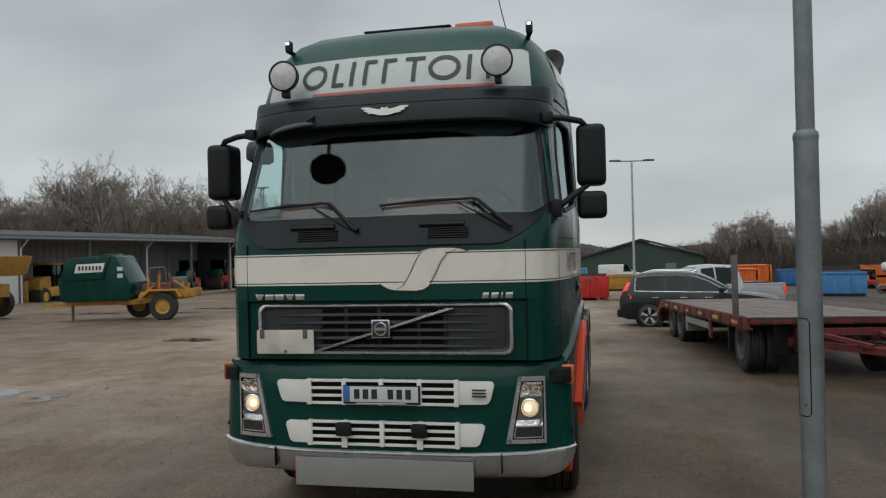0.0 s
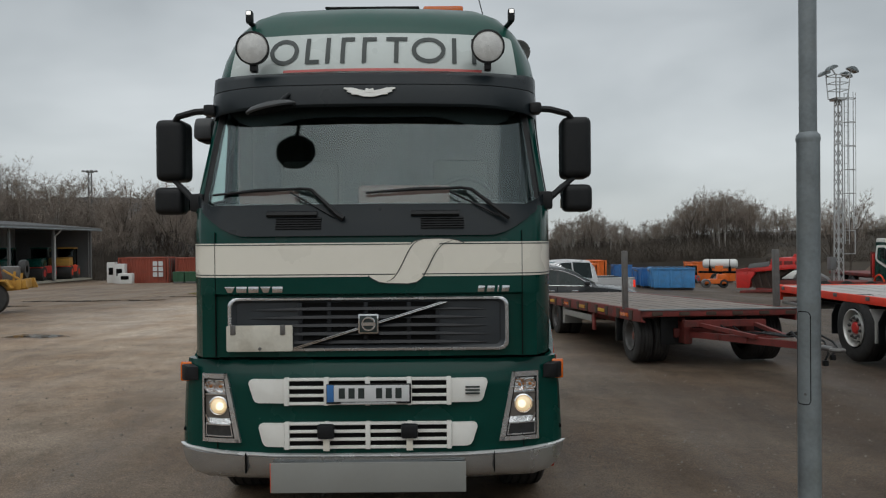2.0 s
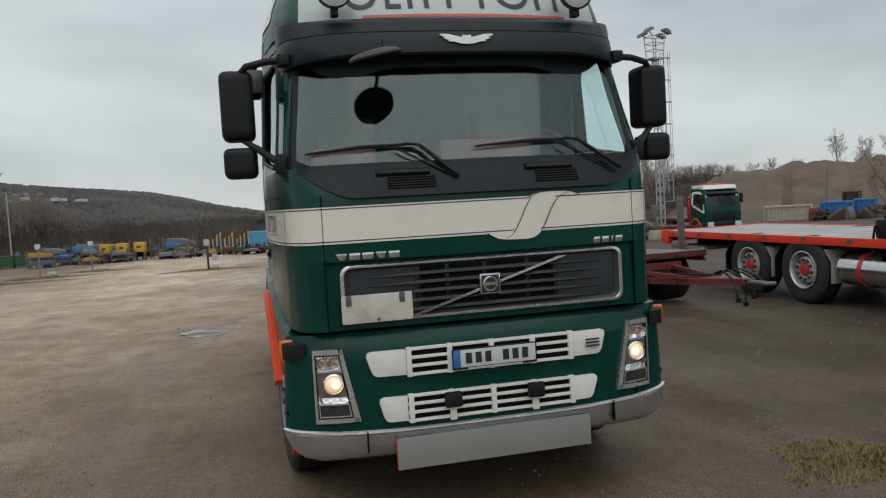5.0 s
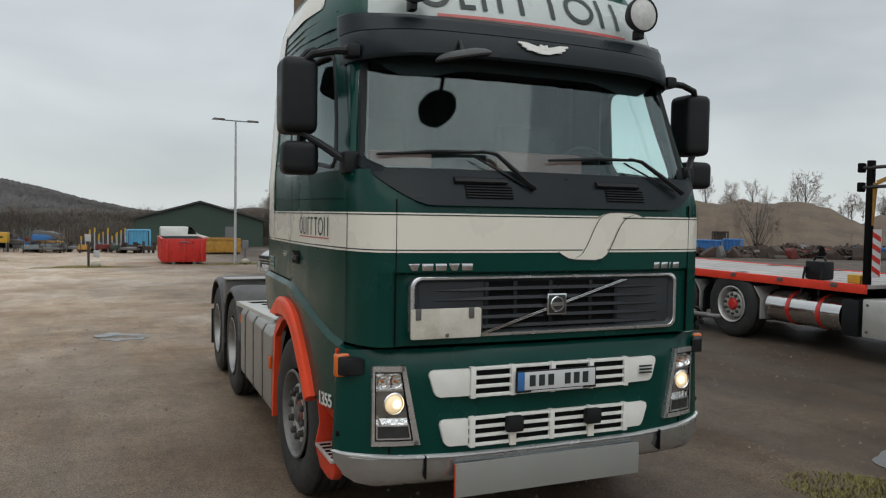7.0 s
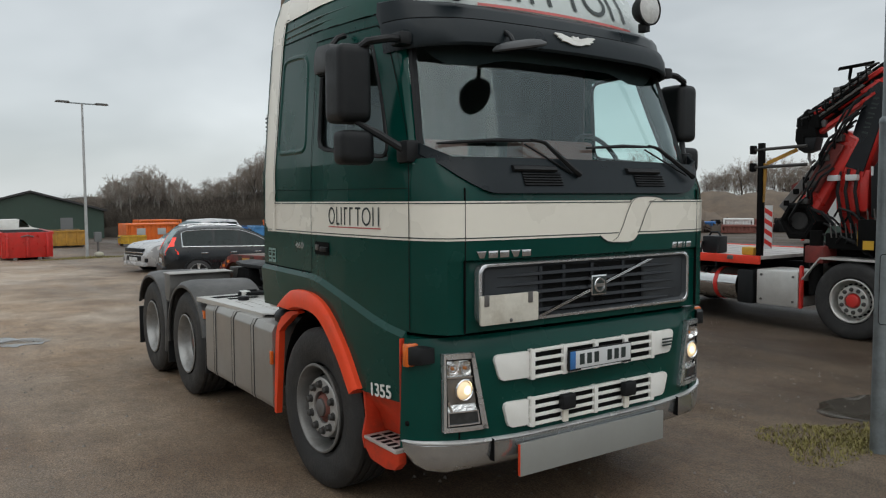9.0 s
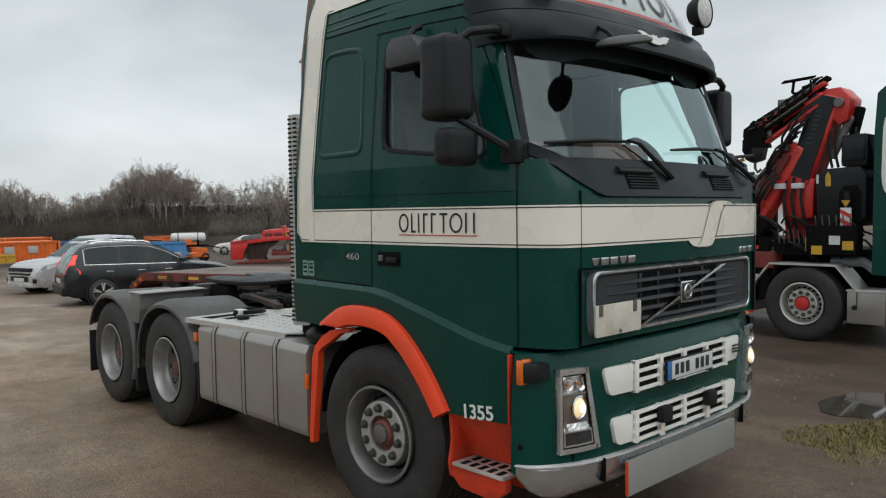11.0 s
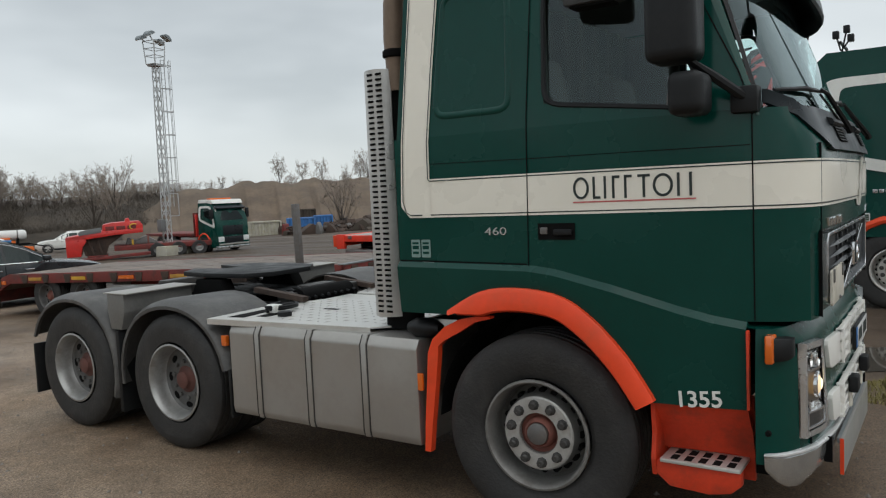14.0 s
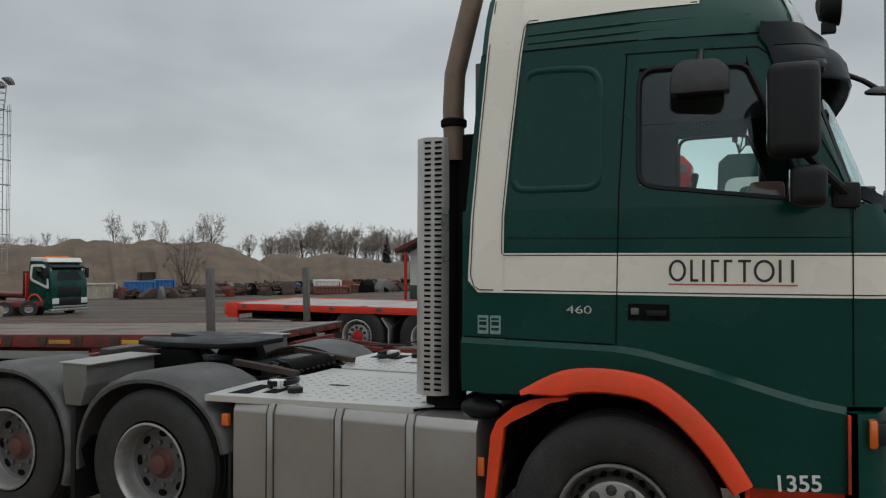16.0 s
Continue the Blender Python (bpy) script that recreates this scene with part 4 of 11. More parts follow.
for o in [visor] + list(visor.children):
    o.data.transform(Matrix.Translation((0, 0.035, 0)))

# light sign on the roof front, plain strokes for its name
sign_z = ys(3.035, 3.315, 5) + [3.328, 3.336, 3.341]
def sign_half(z):
    return 0.985 - (z - 3.06) * 0.10 - 0.05 * max(0.0, (z - 3.315) / 0.026) ** 2


sign = part("roof_sign", sheet([[(u * sign_half(z), roof_front(u * sign_half(z), z) - 0.012, z) for u in ys(-1, 1, 24)] for z in sign_z], thick=(0, 0.006, 0)), M_sign_white, tractor, "pale illuminated-sign panel with dark strokes and a red line")
part("red_line", sheet([[(x, roof_front(x, z) - 0.018, z) for x in ys(-0.60, 0.74, 16)] for z in (3.046, 3.064)]), M_line_red, sign)


def stroke(pts, w, place, bm):
    """A flat stroke of width w along 2D points, laid by place(u, v)."""
    a, b = [], []
    for i, (u, v) in enumerate(pts):
        p, q = pts[max(i - 1, 0)], pts[min(i + 1, len(pts) - 1)]
        du, dv = q[0] - p[0], q[1] - p[1]
        ln = math.hypot(du, dv) or 1
        a.append(place(u - dv / ln * w / 2, v + du / ln * w / 2))
        b.append(place(u + dv / ln * w / 2, v - du / ln * w / 2))
    return sheet([a, b], bm)


def arc(cx, cy, rx, ry, a0, a1, n=24):
    return [(cx + rx * math.cos(radians(a0 + (a1 - a0) * k / n)), cy + ry * math.sin(radians(a0 + (a1 - a0) * k / n))) for k in range(n + 1)]


def name_strokes(parent, width, height, w, place, material):
    """The firm's name as plain rings and bars of its size and colour."""
    h = height / 2
    k = width / 7.25
    marks = [[arc(0.45 * k, 0, 0.45 * k, h - w / 2, 0, 360)], [[(1.30 * k, -h), (1.30 * k, h)]], [[(2.02 * k, -h), (2.02 * k, h)]], [[(2.55 * k, -h), (2.55 * k, h)]],
             [[(3.30 * k, -h), (3.30 * k, h)]], [[(4.42 * k, -h), (4.42 * k, h)]], [arc(5.55 * k, 0, 0.52 * k, h - w / 2, 0, 360)], [[(6.45 * k, -h), (6.45 * k, h)], [(7.15 * k, -h), (7.15 * k, h)]]]
    extra = [(1.30, 1.72, -1), (2.55, 2.95, 1), (3.30, 3.72, 1), (4.05, 4.80, 1)]
    for pts in [p for m in marks for p in m]:
        if len(pts) == 2:
            (a, b), (c, d) = pts
            pts = [(a + (c - a) * q / 4, b + (d - b) * q / 4) for q in range(5)]
        part("name_mark", stroke(pts, w, place, bmesh.new()), material, parent)
    for a, b, e in extra:
        part("name_mark", stroke([(a * k + (b - a) * k * q / 4, e * (h - w / 2)) for q in range(5)], w, place, bmesh.new()), material, parent)


name_strokes(sign, 1.40, 0.20, 0.030, lambda u, v: (u - 0.69, roof_front(u - 0.69, 3.205 + v) - 0.019, 3.205 + v), M_ink)

# round spot lamps on the roof front
def spot_lamp(x):
    lamp = part("spot_lamp", lathe([(0.02, 0.095), (0.075, 0.08), (0.106, 0.03), (0.112, -0.015), (0.101, -0.018)], 32, "y", (x, 0.30, 3.19)), M_black, tractor, "round spot lamp with a pale lens")
    part("lens", lathe([(0.100, -0.012), (0.066, -0.027), (0.001, -0.034)], 32, "y", (x, 0.30, 3.19)), M_lens_white, lamp)
    part("bracket", box(x - 0.022, x + 0.022, 0.30, 0.37, 3.04, 3.10, 0.006), M_black, lamp)


spot_lamp(-0.78)
spot_lamp(0.775)
for x in (-0.89, 0.965):
    m = part("marker_lamp", box(x - 0.024, x + 0.024, 0.64, 0.70, 3.46, 3.55, 0.014), M_black, tractor)
    part("lens", box(x - 0.015, x + 0.015, 0.632, 0.642, 3.515, 3.54, 0.003), M_lens_lit, m)
    part("lamp_foot", tube([(x, 0.69, 3.47), (x * 0.97, 0.82, 3.46)], 0.018, 8), M_black, m)
part("roof_hatch", box(-0.42, 0.30, 1.10, 1.7, 3.696, 3.712, 0.006), M_black, tractor)
part("beacon", box(0.33, 0.64, 1.12, 1.4, 3.655, 3.722, 0.02), M_amber, tractor, "amber roof beacon")
part("aerial", tube([(0.78, 0.85, 3.54), (0.73, 0.88, 3.75), (0.68, 0.92, 4.0)], 0.004, 5), M_black, tractor)
horn = part("air_horn", lathe([(0.02, 0.45), (0.05, 0.4), (0.075, 0.15), (0.095, 0.0), (0.085, -0.005), (0.001, 0.02)], 20, "y", (1.085, 1.35, 3.42)), M_fender, tractor)
part("horn_foot", box(1.02, 1.09, 1.48, 1.56, 3.30, 3.43, 0.01), M_black, horn)

# grille
def rounded(x0, x1, z0, z1, r, n=5):
    out = []
    for cx, cz, a in ((x1 - r, z1 - r, 0), (x0 + r, z1 - r, 90), (x0 + r, z0 + r, 180), (x1 - r, z0 + r, 270)):
        out += [(cx + r * math.cos(radians(a + 90 * k / n)), cz + r * math.sin(radians(a + 90 * k / n))) for k in range(n + 1)]
    return out


def ring_frame(outer, inner, y0, y1, bm=None):
    """A frame between two outlines, raised from y0 (back) to y1 (front)."""
    rows = [[(x, y0, z) for x, z in outer], [(x, y1 + 0.004, z) for x, z in outer], [(x + (a - x) * 0.25, y1, z + (b - z) * 0.25) for (x, z), (a, b) in zip(outer, inner)],
            [(x + (a - x) * 0.8, y1, z + (b - z) * 0.8) for (x, z), (a, b) in zip(outer, inner)], [(a, y1 + 0.006, b) for a, b in inner], [(a, y0, b) for a, b in inner]]
    return loft(rows, True, False, bm)


grille = part("grille", prism(rounded(-0.86, 0.86, 1.235, 1.545, 0.05), "y", 0.02, -0.012), M_dark, tractor, "dark slatted radiator grille in a chrome frame")
part("chrome_frame", ring_frame(rounded(-0.882, 0.874, 1.224, 1.558, 0.055), rounded(-0.858, 0.850, 1.243, 1.540, 0.045), 0.01, -0.034), M_satin, grille)
part("frame_bevel", loft([[(x, -0.030, z) for x, z in rounded(-0.859, 0.851, 1.242, 1.541, 0.045)], [(x, -0.006, z) for x, z in rounded(-0.822, 0.814, 1.264, 1.520, 0.030)]], True, False), M_grille_panel, grille)
for x0, x1 in ((-0.83, -0.44), (0.44, 0.82)):
    part("grille_blank", prism([(x0, 1.255), (x1, 1.255), (x1, 1.528), (x0, 1.528)], "y", -0.006, -0.013), M_grille_panel, grille)
for k in range(5):
    z = 1.272 + k * 0.052
    rings = []
    for x, f in ((-0.74, 0.05), (-0.60, 0.5), (-0.46, 0.9), (-0.3, 1.0), (0.3, 1.0), (0.46, 0.9), (0.60, 0.5), (0.735, 0.05)):
        rings.append([(x, -0.014 - 0.020 * f, z - 0.001), (x, -0.014 - 0.010 * f, z + 0.017 * f), (x, -0.012, z + 0.018 * f), (x, -0.004, z + 0.016 * f), (x, -0.004, z - 0.003), (x, -0.014 - 0.014 * f, z - 0.004)])
    part("slat", loft(rings), M_grille, grille)
for x in (-0.25, 0.25, -0.02, -0.43, 0.43):
    part("grille_post", box(x - 0.013, x + 0.013, -0.022, 0.0, 1.258, 1.526, 0.004), M_grille, grille)
for lo in (0.0, 0.030):
    part("diagonal_bar", prism([(-0.505 + lo, 1.238), (-0.480 + lo, 1.238), (0.475 + lo, 1.528), (0.450 + lo, 1.528)], "y", -0.05, -0.03, 0.003), M_chrome, grille, "chrome diagonal bar")
part("bar_channel", prism([(-0.49, 1.240), (-0.465, 1.240), (0.49, 1.526), (0.465, 1.526)], "y", -0.040, -0.03), M_dark, grille)
badge = part("badge", box(-0.064, 0.064, -0.062, -0.03, 1.332, 1.456, 0.008), M_chrome, grille, "square chrome badge with a ring")
part("badge_field", box(-0.054, 0.054, -0.066, -0.060, 1.342, 1.446, 0.002), M_ink, badge)
part("badge_ring", ring_frame(arc(0, 1.394, 0.046, 0.046, 0, 345, 23), arc(0, 1.394, 0.032, 0.032, 0, 345, 23), -0.062, -0.072), M_chrome, badge)
part("badge_bar", box(-0.034, 0.034, -0.071, -0.064, 1.384, 1.404), M_chrome, badge)
tool = part("folding_plate", prism(rounded(-0.886, -0.474, 1.226, 1.388, 0.012), "y", -0.052, -0.040, 0.003), M_plate_worn, grille, "worn cream metal plate on the grille")
for x in (-0.845, -0.535):
    part("hinge", box(x - 0.016, x + 0.016, -0.058, -0.050, 1.33, 1.392, 0.004), M_hub, tool)
part("catch", lathe([(0.011, -0.056), (0.008, -0.062), (0.001, -0.064)], 12, "y", (-0.677, 0, 1.243)), M_hub, tool)
for g in [grille] + list(grille.children):
    set_back(g) if g in (badge, tool) else g.data.transform(Matrix.Translation((0, GRILLE_SET, 0)))
# maker's marks as plain chrome bars
for k in range(5):
    x = -0.90 + k * 0.0755
    part("maker_mark", prism([(x, 1.63), (x + 0.066, 1.63), (x + (0.05 if k in (0, 3) else 0.064), 1.592), (x + (0.02 if k in (0, 3) else 0.002), 1.592)], "y", nose(x) - 0.008, nose(x) + 0.004, 0.002), M_chrome, tractor)
for x0, x1 in ((0.680, 0.728), (0.738, 0.790), (0.802, 0.818), (0.830, 0.882)):
    part("model_mark", prism([(x0, 1.588), (x1 - 0.006, 1.588), (x1, 1.626), (x0 + 0.006, 1.626)], "y", nose(x0) - 0.006, nose(x0) + 0.004, 0.002), M_chrome, tractor)

# bumper block under the cab
SKIN = [(0.0, 0.025), (0.3, 0.027), (0.6, 0.035), (0.8, 0.050), (0.93, 0.068), (1.05, 0.105), (1.14, 0.145), (1.195, 0.185), (1.225, 0.225), (1.23, 0.262)]


def bumper_out(z, grow=0.0):
    """The bumper's outline at a height, from one rear end round the nose to the other."""
    w = grow + lerp_table([(0.4, 0.0), (0.6, 0.008), (1.0, -0.008), (1.17, -0.03)], z)
    f = -grow + lerp_table([(0.4, 0.04), (0.58, 0.0), (1.05, 0.0), (1.13, 0.03), (1.17, 0.06)], z)
    half = []
    for x, y in reversed(SKIN):
        k = min(1.0, max(0.0, (x - 0.8) / 0.4))
        half.append((-(x + w * k), y + f * (1 - k * k), z))
    return half + [(-x, y, z) for x, y, z in reversed(half[:-1])]


rows = [bumper_out(z) for z in (0.56, 0.65, 0.8, 0.95, 1.05, 1.09, 1.12, 1.145, 1.16)]
bumper = part("bumper", sheet(rows), M_green, tractor, "dark green bumper block with lamps and two slotted intakes")
part("bumper_shelf", sheet([rows[-1], [(x * 0.97, max(y, 0.12) + 0.12, 1.165) for x, y, z in rows[-1]]]), M_green, bumper)
part("bumper_back", box(-1.05, 1.05, 0.16, 0.30, 0.45, 1.15), M_dark, bumper)


def lip_rows(profile):
    """The silver lip: its upper edge climbs towards the corners, and its foot sweeps up to the rear ends."""
    rows = []
    for t, grow in profile:
        row = []
        for x, y, z in bumper_out(0.58, grow)[1:-1]:
            top = 0.580 + 0.030 * max(0.0, (abs(x) - 0.55) / 0.65) ** 1.4
            foot = 0.400 + (top - 0.05 - 0.400) * max(0.0, (y - 0.10) / 0.13) ** 1.8 * 0.8
            row.append((x, y + 0.03 * (1 - t) ** 3 * (y < 0.1), foot + (top - foot) * t))
        rows.append(row)
    return rows


silver = part("silver_lip", sheet(lip_rows(((0.0, -0.07), (0.04, -0.035), (0.12, -0.010), (0.3, 0.004), (0.6, 0.010), (0.86, 0.012), (0.90, 0.004)))), M_steel, tractor, "silver bumper lip")
part("lip_bead", sheet(lip_rows(((0.885, 0.002), (0.90, 0.016), (0.93, 0.023), (0.965, 0.022), (0.99, 0.014), (1.0, -0.008)))), M_lip_highlight, silver, "rolled upper edge paled as a highlight")
for x in (-0.78, 0.78):
    part("lip_seam", box(x - 0.003, x + 0.003, 0.012, 0.05, 0.46, 0.585), M_dark, silver)
for x in (-0.97, 0.97):
    part("panel_seam", box(x - 0.0025, x + 0.0025, 0.072, 0.10, 0.60, 1.06), M_dark, bumper)
board = part("front_board", box(-0.617, 0.60, -0.062, -0.048, 0.345, 0.532, 0.003), M_board_grey, tractor, "plain grey board under the bumper")
part("board_edge", box(-0.6195, -0.6165, -0.064, -0.046, 0.35, 0.53), M_orange, board)
part("board_rail", box(-0.60, 0.59, -0.048, -0.03, 0.50, 0.528, 0.004), M_galv, board)


def intake(z0, z1, tl, tr, bl, br, in0, in1, posts, rungs):
    dark = part("intake", box(in0, in1, -0.035, -0.015, z0, z1), M_dark, bumper)
    for a, b, c, d in ((tl, in0, bl, in0), (in1, tr, in1, br)):
        out = [(a, z1), (b, z1), (d, z0), (c, z0)]
        xs = sorted({p[0] for p in out})
        far = max(xs, key=abs)
        near = min(xs, key=abs)
        sg = 1 if far > 0 else -1
        top_, bot_ = (b if abs(b) > abs(a) else a), (d if abs(d) > abs(c) else c)
        rr_ = 0.03
        ring_ = [(near, z1), (top_ - sg * rr_, z1), (top_ - sg * rr_ * 0.35, z1 - rr_ * 0.3), (top_ - sg * 0.004, z1 - rr_), (bot_ + sg * 0.004, z0 + rr_), (bot_ - sg * rr_ * 0.3, z0 + rr_ * 0.3), (bot_ - sg * rr_, z0), (near, z0)]
        bm = prism(ring_, "y", -0.042, -0.012, 0.004)
        for v in bm.verts:
            v.co.y += 0.024 * (max(0.0, abs(v.co.x) - 0.5) / 0.25) ** 1.5
        part("intake_cover", bm, M_intake, dark)
    for x in posts:
        part("intake_post", box(x - 0.015, x + 0.015, -0.058, -0.02, z0 - 0.012, z1 + 0.012, 0.004), M_intake, dark)
    for k in range(rungs):
        z = z0 + (z1 - z0) * k / (rungs - 1)
        part("intake_bar", box(in0, in1, -0.052, -0.025, z - 0.009, z + 0.009, 0.004), M_intake, dark)
    return dark


i1 = intake(0.898, 1.048, -0.766, 0.745, -0.730, 0.712, -0.53, 0.51, (-0.515, -0.268, -0.01, 0.25, 0.497), 4)
i2 = intake(0.625, 0.772, -0.703, 0.680, -0.672, 0.643, -0.535, 0.513, (-0.515, -0.268, -0.01, 0.25, 0.497), 4)
for z in (0.955, 0.975, 0.995):
    part("cover_mark", box(0.60, 0.69, -0.050, -0.044, z - 0.005, z + 0.005), M_ink, i1)
for x in (-0.268, 0.25):
    t = part("tow_cap", box(x - 0.052, x + 0.052, -0.10, -0.05, 0.685, 0.775, 0.016), M_black, i2, "black tow-point cap")
    part("cap_peg", box(x - 0.02, x + 0.02, -0.066, -0.05, 0.605, 0.685, 0.004), M_cream, t)
plate = part("number_plate", box(-0.262, 0.262, -0.085, -0.066, 0.902, 1.024, 0.004), M_black, tractor, "pale number plate with dark bars and a blue strip")
part("plate_face", box(-0.215, 0.252, -0.089, -0.084, 0.916, 1.018, 0.002), M_plate, plate)
part("plate_strip", box(-0.258, -0.216, -0.089, -0.084, 0.914, 1.019, 0.002), M_blue, plate)
for k, x in enumerate((-0.165, -0.105, -0.045, 0.065, 0.125, 0.185)):
    part("plate_bar", box(x - 0.019, x + 0.019, -0.091, -0.0885, 0.936, 1.0), M_ink, plate)
part("plate_holder_mark", box(-0.17, 0.17, -0.0875, -0.085, 0.904, 0.911), M_plate, plate)


for front_thing in (board, i1, i2, plate):
    for o in [front_thing] + list(front_thing.children_recursive):
        o.data.transform(Matrix.Translation((0, GRILLE_SET, 0)))


# headlamps
def headlamp(s):
    """Upright lamp unit that wraps a little round the corner."""
    def pt(u, z, out=0.0):
        xi = lerp_table([(0.65, 0.818), (1.075, 0.902)], z)
        x = xi + (1.062 - xi) * u
        return (s * x, lerp_table(SKIN, x) - 0.020 - out, z)

    def quad(u0, u1, z0, z1, out, n=6, thick=0.01, slope=0.0):
        return sheet([[pt(u0 + (u1 - u0) * k / n, z, out + slope * (z - z0) / (z1 - z0)) for k in range(n + 1)] for z in ys(z0, z1, 4)], thick=(0, thick, 0))

    body = part("headlamp", quad(-0.02, 1.02, 0.655, 1.078, -0.012, thick=0.05), M_lamp_inner, tractor, "upright clear-lens headlamp with the low beam lit")
    for (u0, u1, z0, z1) in ((-0.03, 0.115, 0.650, 1.080), (0.955, 1.02, 0.650, 1.080), (0.0, 1.0, 0.650, 0.676), (0.0, 1.0, 1.050, 1.080)):
        part("lamp_frame", quad(u0, u1, z0, z1, 0.010, thick=0.03), M_satin, body)
    for (u0, u1, z0, z1) in ((0.115, 0.150, 0.676, 1.050), (0.925, 0.955, 0.676, 1.050), (0.12, 0.95, 0.676, 0.684), (0.12, 0.95, 1.042, 1.050)):
        part("lamp_gasket", quad(u0, u1, z0, z1, 0.006), M_dark, body)
    part("reflector_plate", quad(0.15, 0.925, 0.80, 0.945, -0.004), M_lamp_plate, body)
    part("upper_reflector", quad(0.15, 0.925, 0.952, 1.042, -0.010), M_lamp_chrome, body)
    part("lamp_divider", quad(0.15, 0.925, 0.945, 0.953, 0.004), M_chrome, body)
    for u, r in ((0.33, 0.040), (0.72, 0.036)):
        c = pt(u, 0.998, 0.004)
        cup = part("reflector_cup", lathe([(r, -0.004), (r * 0.92, 0.002), (r * 0.7, 0.014), (r * 0.35, 0.022), (0.006, 0.024)], 20, "y", c), M_lamp_chrome, body)
        part("indicator_bulb", lathe([(0.010, 0.020), (0.009, 0.004), (0.001, 0.0)], 12, "y", c), M_amber_lit, cup)
    c = pt(0.46 if s < 0 else 0.52, 0.878, 0.012)
    beam = part("low_beam", lathe([(0.049, 0.016), (0.047, 0.004), (0.036, -0.004), (0.020, -0.009), (0.001, -0.010)], 24, "y", c), M_lamp_lit, body, "glowing warm low beam")
    part("bulb", lathe([(0.026, -0.007), (0.022, -0.011), (0.001, -0.013)], 20, "y", (c[0] - s * 0.010, c[1], c[2])), M_lamp_hot, beam)
    part("reflector_ring", lathe([(0.061, 0.016), (0.062, 0.002), (0.055, -0.002), (0.049, 0.004)], 28, "y", c), M_chrome, body)
    part("lower_reflector", quad(0.15, 0.925, 0.762, 0.806, 0.002, slope=-0.014), M_lamp_chrome, body)
    part("reflector_blade", sheet([[pt(0.90 - 0.10 * k, 0.825 - 0.055 * k, 0.008) for k in (0, 0.5, 1)], [pt(0.93 - 0.10 * k, 0.812 - 0.055 * k, 0.008) for k in (0, 0.5, 1)]], thick=(0, 0.006, 0)), M_chrome, body)
    fog = part("fog_lamp", quad(0.17, 0.905, 0.690, 0.758, 0.004), M_fog_glass, body)
    for (u0, u1, z0, z1) in ((0.15, 0.18, 0.685, 0.764), (0.895, 0.925, 0.685, 0.764), (0.15, 0.925, 0.684, 0.692), (0.15, 0.925, 0.756, 0.764)):
        part("fog_frame", quad(u0, u1, z0, z1, 0.009), M_satin, fog)


headlamp(-1)
headlamp(1)
for s in (-1, 1):
    rings = [[(s * (xo - dx), y, 1.074 + dz) for dx, dz in ((0.07, -h), (0.006, -h), (0.0, -h + 0.008), (0.0, h - 0.008), (0.006, h), (0.07, h))] for y, xo, h in ((0.185, 1.230, 0.050), (0.150, 1.208, 0.050), (0.130, 1.190, 0.046), (0.118, 1.172, 0.040))]
    b = part("corner_marker", loft(rings), M_black, tractor)
    part("amber_lens", loft([[(s * (xo - dx), y, 1.076 + dz) for dx, dz in ((0.07, -h), (0.006, -h), (0.0, -h + 0.008), (0.0, h - 0.008), (0.006, h), (0.07, h))] for y, xo, h in ((0.218, 1.240, 0.058), (0.212, 1.245, 0.062), (0.190, 1.240, 0.062), (0.183, 1.230, 0.056))]), M_amber, b, "amber corner lens")
    part("bolt", lathe([(0.017, 0.0), (0.012, s * 0.012), (0.001, s * 0.014)], 12, "x", (s * 1.215, 0.215, 0.70)), M_dark, bumper)

